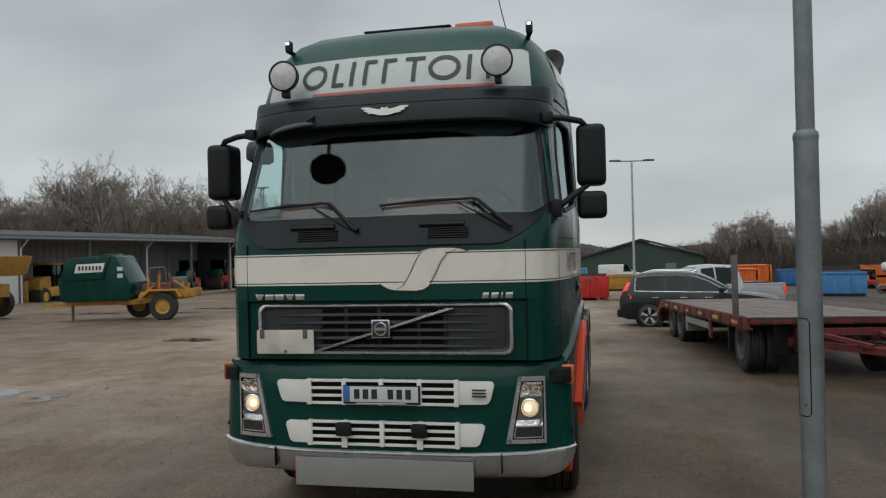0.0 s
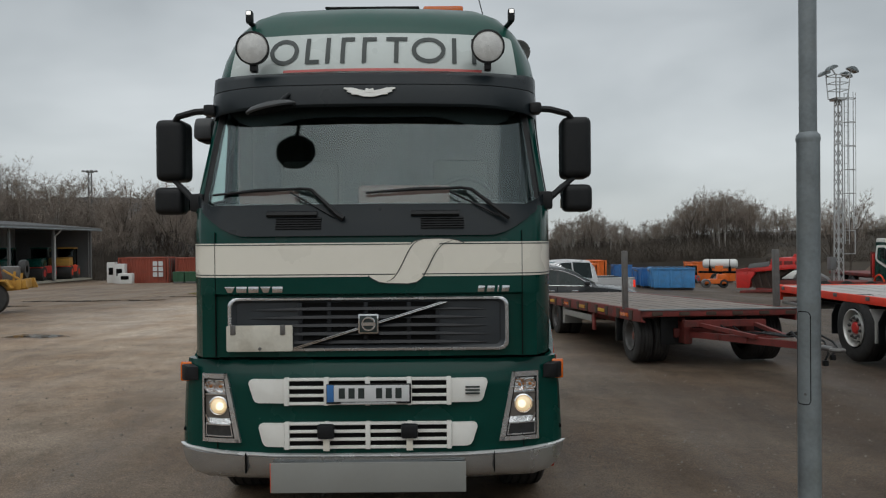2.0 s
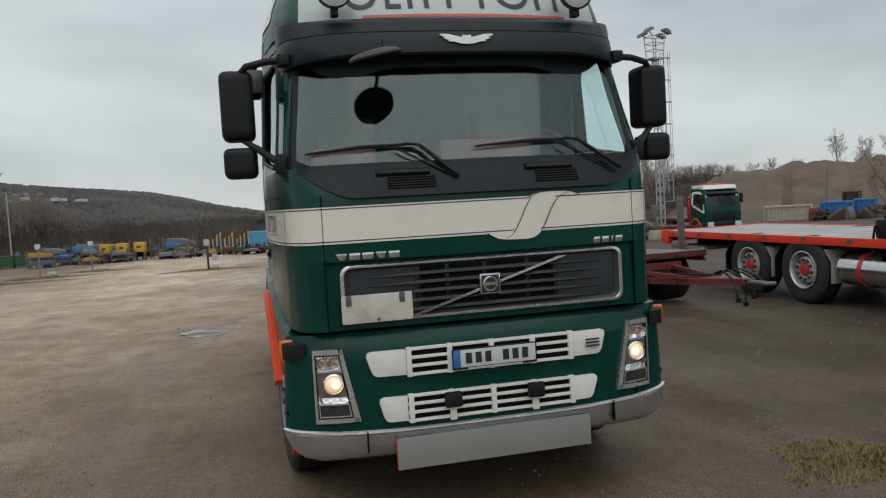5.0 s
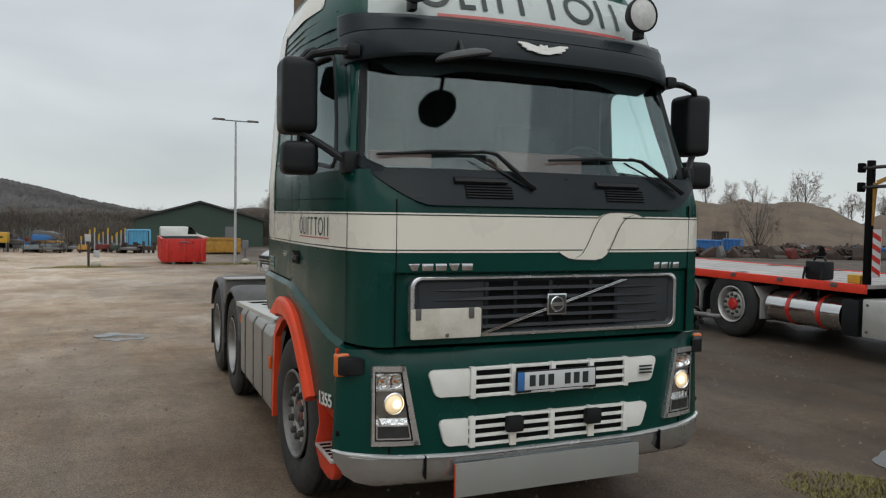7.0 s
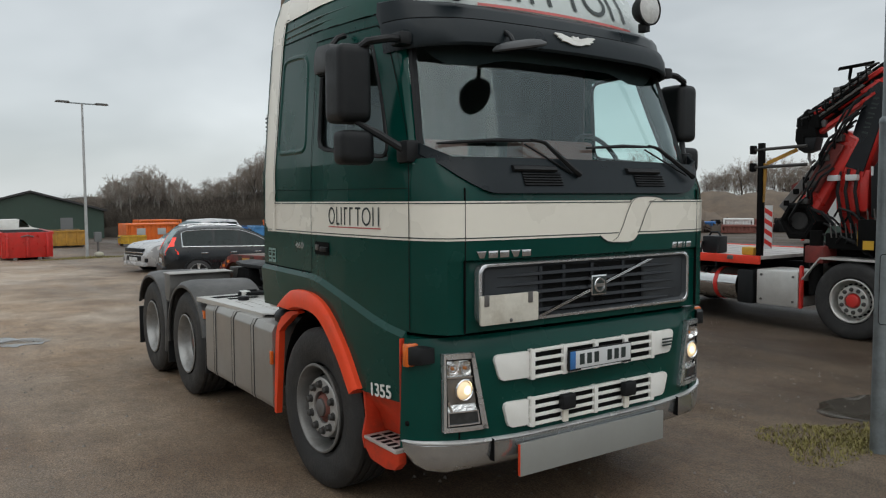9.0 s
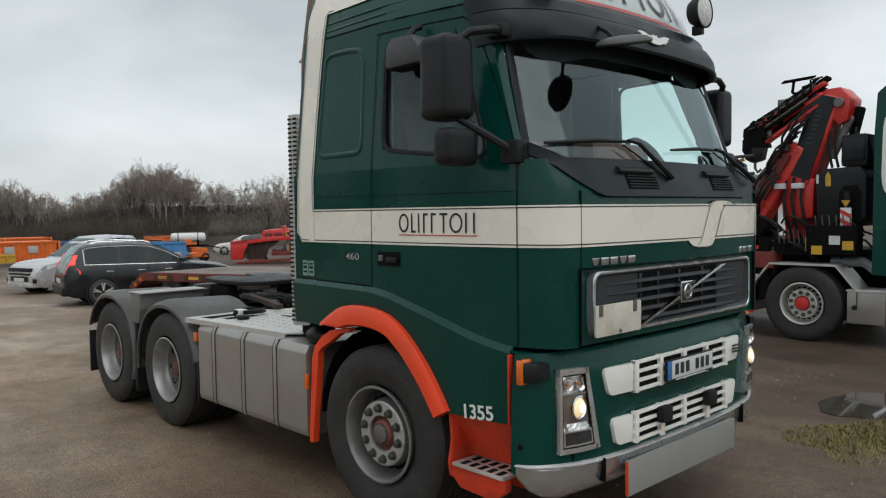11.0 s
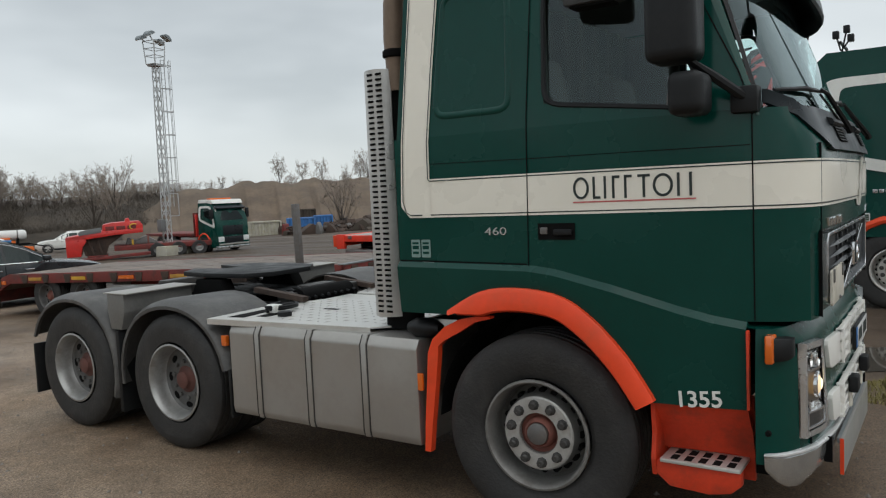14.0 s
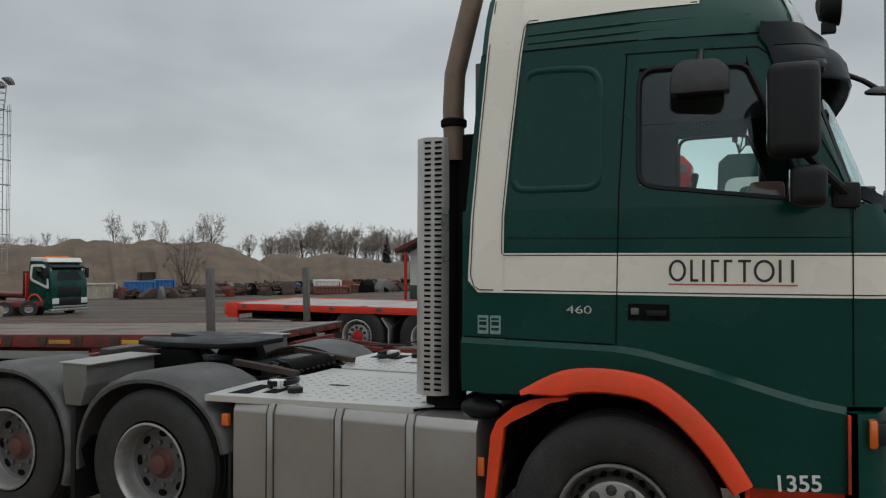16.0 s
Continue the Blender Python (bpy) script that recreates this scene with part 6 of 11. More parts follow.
# square tanks with straps on both sides
for s in (-1, 1):
    prof = [(s * a, b) for a, b in ((1.225, 0.36), (1.235, 0.40), (1.235, 0.93), (1.205, 0.985), (0.56, 0.985), (0.54, 0.95), (0.54, 0.38), (0.57, 0.36))]
    tank = part("square_tank", prism(prof, "y", 2.10, 3.70, 0.012), M_alu, tractor, "dull aluminium tank with dark strapped joints")
    for y in (2.50, 2.96, 3.43):
        part("strap_joint", prism([(a * 1.004 + s * 0.0, b) for a, b in prof], "y", y - 0.032, y - 0.027), M_hub_dark, tank)
        part("strap_joint", prism([(a * 1.004, b) for a, b in prof], "y", y + 0.020, y + 0.025), M_hub_dark, tank)
        part("strap", prism([(a * 1.003, b + (0.003 if b > 0.9 else 0)) for a, b in prof], "y", y - 0.022, y + 0.016), M_alu, tank)
        part("drain_bolt", lathe([(0.014, 0.33), (0.02, 0.345), (0.02, 0.362)], 10, "z", (s * 1.10, y, 0)), M_hub, tank)
    deck = part("tread_plate", prism([(s * 1.245, 3.90), (s * 1.13, 2.52), (s * 0.98, 2.38), (s * 0.16, 2.38), (s * 0.16, 3.72), (s * 0.7, 3.92)], "z", 1.005, 1.015), M_alu_bright, tractor, "raised-pattern aluminium deck plate over the tank")
    part("plate_lip", prism([(s * 1.25, 3.905), (s * 1.135, 2.52), (s * 1.12, 2.52), (s * 1.235, 3.905)], "z", 0.975, 1.013), M_alu_bright, deck)
    vs, fs = [], []
    for i in range(10):
        for j in range(17):
            y, x = 2.44 + j * 0.082, 0.24 + i * 0.092
            if x > 1.20 - 0.083 * (3.9 - y) - 0.05 or (y > 3.38 and x > 0.70):
                continue
            a = radians(45 if (i + j) % 2 else -45)
            ca, sa = math.cos(a), math.sin(a)
            q = len(vs)
            vs += [(s * (x + u * ca - v * sa), y + u * sa + v * ca, 1.0152 + h) for u, v, h in ((-0.028, 0, 0), (0, -0.008, 0), (0.028, 0, 0), (0, 0.008, 0), (0, 0, 0.005))]
            fs += [(q, q + 1, q + 4), (q + 1, q + 2, q + 4), (q + 2, q + 3, q + 4), (q + 3, q, q + 4)]
    me = bpy.data.meshes.new("tread_pattern")
    me.from_pydata(vs, [], fs)
    me.materials.append(M_alu)
    tagged(part("tread_pattern", me, M_alu, deck), kind="stuff")
    part("coiled_hose", tube([(s * (0.80 + 0.14 * math.cos(k * 0.5)), 3.62 + 0.07 * math.sin(k * 0.5), 1.03 + 0.0012 * k) for k in range(30)], 0.012, 6), M_black, deck)
    part("grab_hole", prism([(s * 1.16, 3.80), (s * 0.80, 3.80), (s * 0.80, 3.70), (s * 1.13, 3.66)], "z", 1.0146, 1.0166), M_dark, deck)
    for (x, y, w, d) in ((0.92, 3.56, 0.28, 0.10), (0.62, 3.3, 0.05, 0.14)):
        part("plate_slot", box(s * (x - w / 2), s * (x + w / 2), y - d / 2, y + d / 2, 1.0146, 1.0165), M_dark, deck)
    part("filler_cap", lathe([(0.05, 1.015), (0.05, 1.045), (0.04, 1.05), (0.001, 1.05)], 16, "z", (s * 0.97, 3.42, 0)), M_black, deck)
    part("cap", box(s * 0.85, s * 0.93, 3.56, 3.66, 1.016, 1.075, 0.012), M_white_paint, deck)
    part("tank_marker", box(s * 1.20, s * 1.235, 3.74, 3.79, 0.825, 0.90, 0.008), M_amber, tractor, "small amber side marker lamp")
    part("hose_boot", loft([[(s * (1.12 + 0.07 * math.cos(a) * f), 2.08 + d, 1.04 + 0.06 * math.sin(a) * f) for a in [k * math.tau / 12 for k in range(12)]] for f, d in ((0.5, -0.08), (1.0, -0.02), (1.0, 0.08), (0.5, 0.14))]), M_black, tractor)

# upright perforated heat shield and exhaust pipe behind the cab
rows = []
for z in ys(1.08, 2.575, 3):
    rows.append([(-1.10 + 0.06 * ((k - 4) / 4) ** 2, 2.54 - 0.20 * k / 8, z) for k in range(9)])
shield = part("heat_shield", sheet(rows, thick=(0.006, 0, 0)), M_shield, tractor, "upright slotted stainless heat shield round the exhaust")
for i in range(46):
    z = 1.11 + i * 0.0317
    for y0, y1 in ((2.362, 2.405), (2.43, 2.468)):
        part("slot", box(-1.104, -1.099, y0, y1, z, z + 0.013), M_dark, shield)
part("shield_side", box(-1.04, -0.75, 2.525, 2.535, 1.08, 2.57), M_alu, shield)
part("silencer", tube([(-0.92, 2.40, 1.0), (-0.92, 2.40, 2.5)], 0.12, 16), M_dark, tractor)
part("exhaust_pipe", tube([(-0.98, 2.33, 2.45), (-0.99, 2.33, 2.62), (-1.0, 2.33, 2.75), (-1.0, 2.32, 2.95), (-1.0, 2.27, 3.15), (-1.0, 2.20, 3.42), (-1.0, 2.19, 3.75)], 0.062, 16), M_exh, tractor, "heat-browned upright exhaust pipe")
part("pipe_clamp", lathe([(0.068, 2.64), (0.078, 2.65), (0.078, 2.68), (0.068, 2.69)], 18, "z", (-0.99, 2.33, 0)), M_dark, tractor)
# near-black block filling the space behind the cab
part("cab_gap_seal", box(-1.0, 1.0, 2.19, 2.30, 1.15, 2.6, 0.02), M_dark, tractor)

# rear mudguards
def fender(s, y, r, a0, a1, name="rear_fender"):
    rings = []
    for k in range(17):
        a = radians(a0 + (a1 - a0) * k / 16)
        c, sn = math.cos(a), math.sin(a)
        flat = 0.06 * max(0, sn) ** 3
        rings.append([(s * x, y + c * (r + dr), 0.52 + sn * (r + dr) - flat) for x, dr in ((0.60, 0.0), (1.12, 0.012), (1.20, 0.0), (1.243, -0.035), (1.243, -0.06), (1.225, -0.06), (1.19, -0.02), (1.10, -0.008), (0.60, -0.012))])
    f = part(name, loft(rings), M_fender, tractor, "grey plastic mudguard over a rear wheel")
    return f


for s in (-1, 1):
    f1 = fender(s, 4.37, 0.655, -8, 188 - 20)
    f2 = fender(s, 5.68, 0.655, 20, 200)
    for f, y, sg in ((f1, 4.37 - 0.645, 1), (f2, 5.68 + 0.605, -1)):
        part("mud_flap", box(s * 0.62, s * 1.235, y - 0.012, y + 0.012, 0.22 if sg < 0 else 0.32, 0.66, 0.006), M_black, f)
    part("mud_flap", box(s * 0.62, s * 1.235, 5.005, 5.045, 0.20, 0.85, 0.008), M_black, f1)
    bridge = part("fender_bridge", prism([(4.92, 1.14), (4.92, 1.0), (4.97, 0.86), (5.11, 0.86), (5.14, 1.0), (5.14, 1.14)], "x", s * 0.58, s * 1.225, 0.008), M_bridge, tractor, "pale metal bridge plate between the mudguards")
    part("bridge_top", box(s * 0.56, s * 1.23, 4.88, 5.18, 1.14, 1.150, 0.003), M_alu, bridge)

# fifth wheel
fw = part("fifth_wheel", prism([(0.42, 4.45), (0.46, 4.9), (0.40, 5.25), (0.16, 5.42), (0.07, 5.05), (-0.07, 5.05), (-0.16, 5.42), (-0.40, 5.25), (-0.46, 4.9), (-0.42, 4.45), (-0.22, 4.30), (0.22, 4.30)], "z", 1.185, 1.225, 0.008), M_black, tractor, "greasy black fifth-wheel coupling")
for s in (-1, 1):
    part("pivot_block", prism([(4.6, 0.98), (4.7, 1.17), (5.0, 1.17), (5.1, 0.98)], "x", s * 0.34, s * 0.46), M_dark, fw)
    part("ramp_rail", bar((s * 0.42, 4.3, 1.10), (s * 0.42, 3.75, 1.04), 0.06, 0.04), M_scrap, tractor)
    part("ramp_rail", bar((s * 0.42, 5.4, 1.05), (s * 0.42, 6.3, 0.98), 0.07, 0.05), M_scrap, tractor)
part("air_tank", tube([(-0.3, 3.95, 1.02), (0.3, 3.95, 1.02)], 0.08, 14), M_dark, tractor)
for k in range(9):
    y = 3.9 + 0.1 * k
    part("brake_line", tube([(-0.35 + 0.08 * k, 3.85, 1.02), (-0.30 + 0.07 * k, 4.1, 1.07 + 0.01 * (k % 3)), (-0.3 + 0.06 * k, 4.5, 1.04), (-0.34 + 0.085 * k, 5.2, 1.02)], 0.013, 6), M_black, tractor)
for x, y, w, h in ((-0.28, 4.02, 0.12, 0.09), (0.05, 4.08, 0.16, 0.12), (0.3, 3.98, 0.10, 0.10), (-0.1, 5.7, 0.2, 0.14), (0.22, 6.0, 0.14, 0.1)):
    part("valve_block", box(x - w, x + w, y - 0.07, y + 0.07, 0.98, 0.98 + h, 0.015), M_hub_dark, tractor)
part("catwalk", box(-0.16, 0.16, 2.4, 3.8, 0.99, 1.003), M_alu_bright, tractor)
for k in range(3):
    part("air_hose", tube([(-0.2 + 0.15 * k, 2.32, 1.9), (-0.22 + 0.15 * k, 2.6, 1.6), (-0.15 + 0.12 * k, 2.8, 1.25 + 0.06 * k), (-0.1 + 0.1 * k, 2.5, 1.1), (-0.2 + 0.15 * k, 2.33, 1.3)], 0.014, 6), (M_red, M_black, M_yellow)[k], tractor)

# ---- things near the tractor ----
def lamp_post_near():
    p = thing("metal_post", "galvanised round steel post with a sleeve and hand-hole cover, in gravel", "post", Matrix.Translation((2.53, -0.45, 0)))
    part("post_tube", tube([(0, 0, -0.2), (0, 0, 2.47)], 0.062, 24), M_galv, p)
    part("post_upper", tube([(0, 0, 2.46), (0, 0, 5.6)], 0.047, 24), M_galv, p)
    part("collar", lathe([(0.047, 2.50), (0.062, 2.485), (0.066, 2.46), (0.062, 2.44)], 24, "z"), M_galv, p)
    turn = [radians(-91 + 72 * k / 8) for k in range(9)]
    cover = part("hand_hole_cover", loft([[(0.0615 * math.sin(a), -0.0615 * math.cos(a), z) for a in turn] + [(0.0650 * math.sin(a), -0.0650 * math.cos(a), z) for a in reversed(turn)] for z in (0.975, 0.985, 1.48, 1.49)]), M_galv, p)
    edge = [(a, z) for z, run in ((0.972, turn), (1.492, turn[::-1])) for a in run]
    part("cover_gap", tube([(0.0632 * math.sin(a), -0.0632 * math.cos(a), z + (0.02 if z < 1.3 else -0.02) * (abs((a - turn[4]) / (turn[8] - turn[4])) ** 6)) for a, z in edge + edge[:1]], 0.0032, 6, cap=False), M_dark, cover)
    part("cover_screw", lathe([(0.008, -0.068), (0.006, -0.072), (0.001, -0.072)], 8, "y", (-0.045, 0.02, 1.03)), M_hub, cover)


lamp_post_near()


def mossy_block():
    """A broken concrete block, its top edge sloping, the faces rough."""
    bm = prism([(-0.30, -0.06), (-0.235, 0.40), (-0.17, 0.43), (0.10, 0.39), (0.26, 0.32), (0.32, -0.06)], "y", -0.20, 0.14, 0.02)
    bmesh.ops.subdivide_edges(bm, edges=bm.edges[:], cuts=3, use_grid_fill=True)
    for v in bm.verts:
        v.co += Vector((noise.noise(v.co * 9), noise.noise(v.co * 9 + Vector((5, 0, 0))), noise.noise(v.co * 9 + Vector((0, 7, 0))))) * 0.022
    o = part("concrete_block", bm, M_moss_block, label="broken mossy concrete block beside the steel post", angle=60)
    o.matrix_world = Matrix.Translation((2.85, -0.76, 0.0)) @ Matrix.Rotation(radians(-6), 4, "Z")
    tagged(o, category="block")


mossy_block()


def hub_red():
    return finish(lathe([(0.100, 0.06), (0.092, 0.022), (0.078, 0.006), (0.04, 0.000), (0.001, 0.0)], 24, "x"), "hub", M_red, 40)


HUB_RED = hub_red()
RIM_BRIGHT = rim_f.copy()
RIM_BRIGHT.materials.clear()
RIM_BRIGHT.materials.append(M_alu_bright)
RIM_DARK = rim_r.copy()
RIM_DARK.materials.clear()
RIM_DARK.materials.append(M_disc_grey)
HUB_DARK = finish(lathe([(0.15, 0.20), (0.14, 0.12), (0.10, 0.10), (0.07, 0.06), (0.001, 0.055)], 24, "x"), "hub", M_rust, 40)


# flat drawbar trailer
def flat_trailer():
    m = Matrix.Translation((3.46, 6.75, 0.0)) @ Matrix.Rotation(radians(4.5), 4, "Z") @ Matrix.Rotation(radians(-1.75), 4, "X")
    t = thing("flat_trailer", "worn flatbed drawbar trailer with a red chassis and grey deck", "trailer", m)
    L, W, Z = 8.1, 2.5, 0.86
    for i in range(16):
        x0 = 0.07 + i * (W - 0.14) / 16
        part("deck_plank", box(x0 + 0.003, x0 + (W - 0.14) / 16 - 0.003, 0.05, L, Z - 0.04, Z - 0.003 * (i % 2)), M_wood, t)
    for x in (0.0, W - 0.07):
        part("side_beam", prism([(x, Z + 0.004), (x + 0.07, Z + 0.004), (x + 0.07, Z - 0.02), (x + 0.03, Z - 0.03), (x + 0.03, Z - 0.15), (x + 0.07, Z - 0.16), (x + 0.07, Z - 0.18), (x, Z - 0.18)], "y", 0, L, 0.004), M_red_old, t)
    for k in range(12):
        y = 0.45 + k * 0.65
        part("lashing_bracket", prism([(y - 0.10, Z - 0.02), (y + 0.10, Z - 0.02), (y + 0.06, Z - 0.175), (y - 0.06, Z - 0.175)], "x", -0.012, 0.02, 0.004), M_scrap, t)
        if k % 2 == 0:
            part("reflector", box(-0.016, -0.002, y + 0.13, y + 0.52, Z - 0.13, Z - 0.07, 0.003), (M_amber, M_ochre, M_yellow)[k % 3], t)
    part("front_beam", box(0, W, 0.0, 0.05, Z - 0.10, Z + 0.005, 0.006), M_red_old, t)
    for k in range(6):
        part("beam_block", box(0.18 + 0.42 * k, 0.34 + 0.42 * k, -0.012, 0.0, Z - 0.085, Z - 0.03, 0.004), M_scrap, t)
    part("front_lip", box(0, W, -0.01, 0.10, Z - 0.01, Z + 0.012, 0.003), M_galv, t)
    # sloping tail with dark hinge plates and hanging lamps
    tail = part("sloping_tail", prism([(L, Z - 0.002), (L + 0.24, Z - 0.06), (L + 0.66, Z - 0.30), (L + 0.66, Z - 0.34), (L + 0.22, Z - 0.10), (L, Z - 0.05)], "x", 0.05, W - 0.05), M_wood, t, "sloping rear deck of the trailer")
    for x in (0.0, W - 0.07):
        part("tail_beam", prism([(L, Z + 0.004), (L + 0.24, Z - 0.055), (L + 0.67, Z - 0.295), (L + 0.67, Z - 0.46), (L + 0.20, Z - 0.24), (L, Z - 0.18)], "x", x, x + 0.07, 0.004), M_red_old, tail)
    for k in range(2):
        y = L + 0.12 + 0.27 * k
        z = Z - 0.10 - 0.42 * (y - L)
        part("tail_reflector", box(-0.016, -0.002, y, y + 0.15, z - 0.05, z + 0.02, 0.003), M_amber, tail)
        part("tail_bracket", prism([(y + 0.17, z + 0.06), (y + 0.24, z + 0.04), (y + 0.23, z - 0.12), (y + 0.18, z - 0.10)], "x", -0.012, 0.01), M_scrap, tail)
    part("rear_beam", box(0, W, L + 0.66, L + 0.73, Z - 0.56, Z - 0.30, 0.006), M_red_old, tail)
    for x in (0.12, W - 0.42):
        part("tail_lamp", box(x, x + 0.30, L + 0.73, L + 0.77, Z - 0.50, Z - 0.38, 0.01), M_tail, tail)
    for x in (0.04, 0.9, 1.5, W - 0.10):
        part("tail_leg", box(x, x + 0.06, L + 0.54, L + 0.66, Z - 0.66, Z - 0.34, 0.006), M_scrap, tail)
    for x in (0.75, 1.75):
        part("chassis_rail", box(x - 0.06, x + 0.06, 0.3, L, Z - 0.42, Z - 0.05, 0.006), M_red_old, t)
    for k in range(9):
        y = 0.5 + k * 0.9
        part("cross_bearer", box(0.05, W - 0.05, y - 0.04, y + 0.04, Z - 0.16, Z - 0.045), M_red_old, t)
    # steered front axle and drawbar
    part("turntable", lathe([(0.55, Z - 0.30), (0.58, Z - 0.26), (0.58, Z - 0.20), (0.55, Z - 0.16)], 32, "z", (W / 2, 0.75, 0)), M_dark, t)
    sub = part("bogie_frame", box(0.62, 1.88, 0.25, 1.35, Z - 0.44, Z - 0.30, 0.01), M_red_old, t)
    part("upright_plate", box(0.70, 0.82, 0.05, 0.30, Z - 0.52, Z - 0.18, 0.008), M_red_old, sub)
    part("upright_plate", box(1.68, 1.80, 0.05, 0.30, Z - 0.52, Z - 0.18, 0.008), M_red_old, sub)
    draw = part("drawbar", bar((0.78, 0.2, 0.48), (1.52, -2.1, 0.50), 0.10, 0.09), M_red_old, t, "red A-frame drawbar with a towing eye and hanging cables")
    part("drawbar_arm", bar((1.78, 0.2, 0.48), (1.56, -2.1, 0.50), 0.10, 0.09), M_red_old, draw)
    part("drawbar_brace", bar((0.95, -0.55, 0.49), (1.70, -0.55, 0.49), 0.07), M_red_old, draw)
    part("drawbar_brace", bar((0.62, -0.12, 0.66), (1.88, -0.12, 0.66), 0.09, 0.10), M_red_old, draw)
    part("drawbar_brace", bar((1.12, -1.05, 0.50), (1.66, -1.05, 0.50), 0.06), M_red_old, draw)
    for x, x1 in ((0.80, 1.18), (1.74, 1.60)):
        part("drawbar_stay", bar((x, 0.05, 0.66), (x1, -1.25, 0.55), 0.055), M_red_old, draw)
        part("spring_pack", prism([(0.10, 0.36), (0.30, 0.44), (0.75, 0.50), (1.20, 0.44), (1.38, 0.36), (0.75, 0.42)], "x", x - 0.04, x + 0.04), M_scrap, draw)
    for k in range(3):
        part("brake_hose", tube([(0.95 + 0.2 * k, 0.1, 0.70), (1.05 + 0.17 * k, -0.5, 0.56 - 0.03 * k), (1.25 + 0.1 * k, -1.1, 0.60), (1.45 + 0.03 * k, -1.6, 0.58)], 0.013, 6), M_black, draw)
    part("drawbar_plate", prism([(1.30, -1.4), (1.70, -1.4), (1.60, -2.15), (1.50, -2.15)], "z", 0.53, 0.55), M_wood, draw)
    part("towing_eye", tube([(1.54, -2.1, 0.5), (1.54, -2.45, 0.5)], 0.035, 10), M_hub, draw)
    part("towing_eye_ring", tube([(1.54 + 0.07 * math.cos(a), -2.52 + 0.07 * math.sin(a), 0.5) for a in [k * math.tau / 16 for k in range(17)]], 0.024, 8, cap=False), M_hub, draw)
    for k, (dx, low) in enumerate(((0.0, 0.24), (0.12, 0.33), (-0.1, 0.30), (0.2, 0.40))):
        c = part("cable", tube([(1.5 + dx * 0.3, -1.5, 0.60), (1.5 + dx, -1.75, 0.66), (1.52 + dx * 1.4, -2.0, 0.55), (1.50 + dx * 1.5, -2.1, low + 0.08), (1.48 + dx * 1.2, -2.12, low)], 0.014, 6), M_black, draw)
        part("plug", box(1.455 + dx * 1.2, 1.515 + dx * 1.2, -2.145, -2.09, low - 0.07, low, 0.01), M_black, c)
    for y, front in ((0.75, True), (6.0, False), (7.1, False)):
        part("axle", tube([(0.3, y, 0.415), (W - 0.3, y, 0.415)], 0.06, 10), M_dark, t)
        for s in (-1, 1):
            w = wheel(t, s, y, 0.41, False, rim_mesh=RIM_DARK, hub_mesh=HUB_DARK, x_out=1.17)
            w.matrix_basis = Matrix.Translation((W / 2 + s * 1.17, y, 0.415)) @ (Matrix.Identity(4) if s < 0 else Matrix.Rotation(math.pi, 4, "Z")) @ Matrix.Scale(0.82, 4)
    part("spray_flap", box(0.42, 0.90, 0.30, 0.33, 0.30, 0.74, 0.01), M_black, t)
    part("spray_flap", box(W - 0.90, W - 0.42, 0.30, 0.33, 0.30, 0.74, 0.01), M_black, t)
    for s, x in ((-1, 0.06), (1, W - 0.06)):
        part("mudguard", box(x - 0.04, x + 0.35 * -s, 1.28, 1.34, 0.28, 0.70, 0.01), M_black, t)
        part("side_guard", box(x - 0.02, x + 0.02, 2.9, 5.1, 0.50, 0.62, 0.006), M_board_grey, t)
        part("side_guard_post", box(x - 0.02, x + 0.02, 2.7, 2.85, 0.35, 0.72, 0.006), M_red_old, t)
        part("spare_box", box(x - 0.02 * s, x - 0.4 * s, 5.15, 5.35, 0.3, 0.66, 0.02), M_board_grey, t)
    for x, y, h in ((0.03, 0.82, 0.92), (W - 0.03, 0.62, 0.92)):
        part("stanchion", prism([(x - 0.04, y - 0.05), (x + 0.04, y - 0.05), (x + 0.04, y + 0.05), (x - 0.04, y + 0.05)], "z", Z - 0.02, Z + h, 0.01), M_hub, t, "dark grey steel stanchion")


flat_trailer()


# a forward-control cab in the yard's colours, nose towards -y, centred on x
def soft_loop(poly, cut=0.22):
    """A closed outline with each corner rounded off by four points."""
    out = []
    n = len(poly)
    for i, p in enumerate(poly):
        a, b = Vector(poly[i - 1]), Vector(poly[(i + 1) % n])
        p = Vector(p)
        u, v = p + (a - p) * min(0.4, cut / max(1e-6, (a - p).length)), p + (b - p) * min(0.4, cut / max(1e-6, (b - p).length))
        for k in (0.0, 0.33, 0.67, 1.0):
            out.append(tuple(u * (1 - k) ** 2 + p * 2 * k * (1 - k) + v * k * k))
    return out


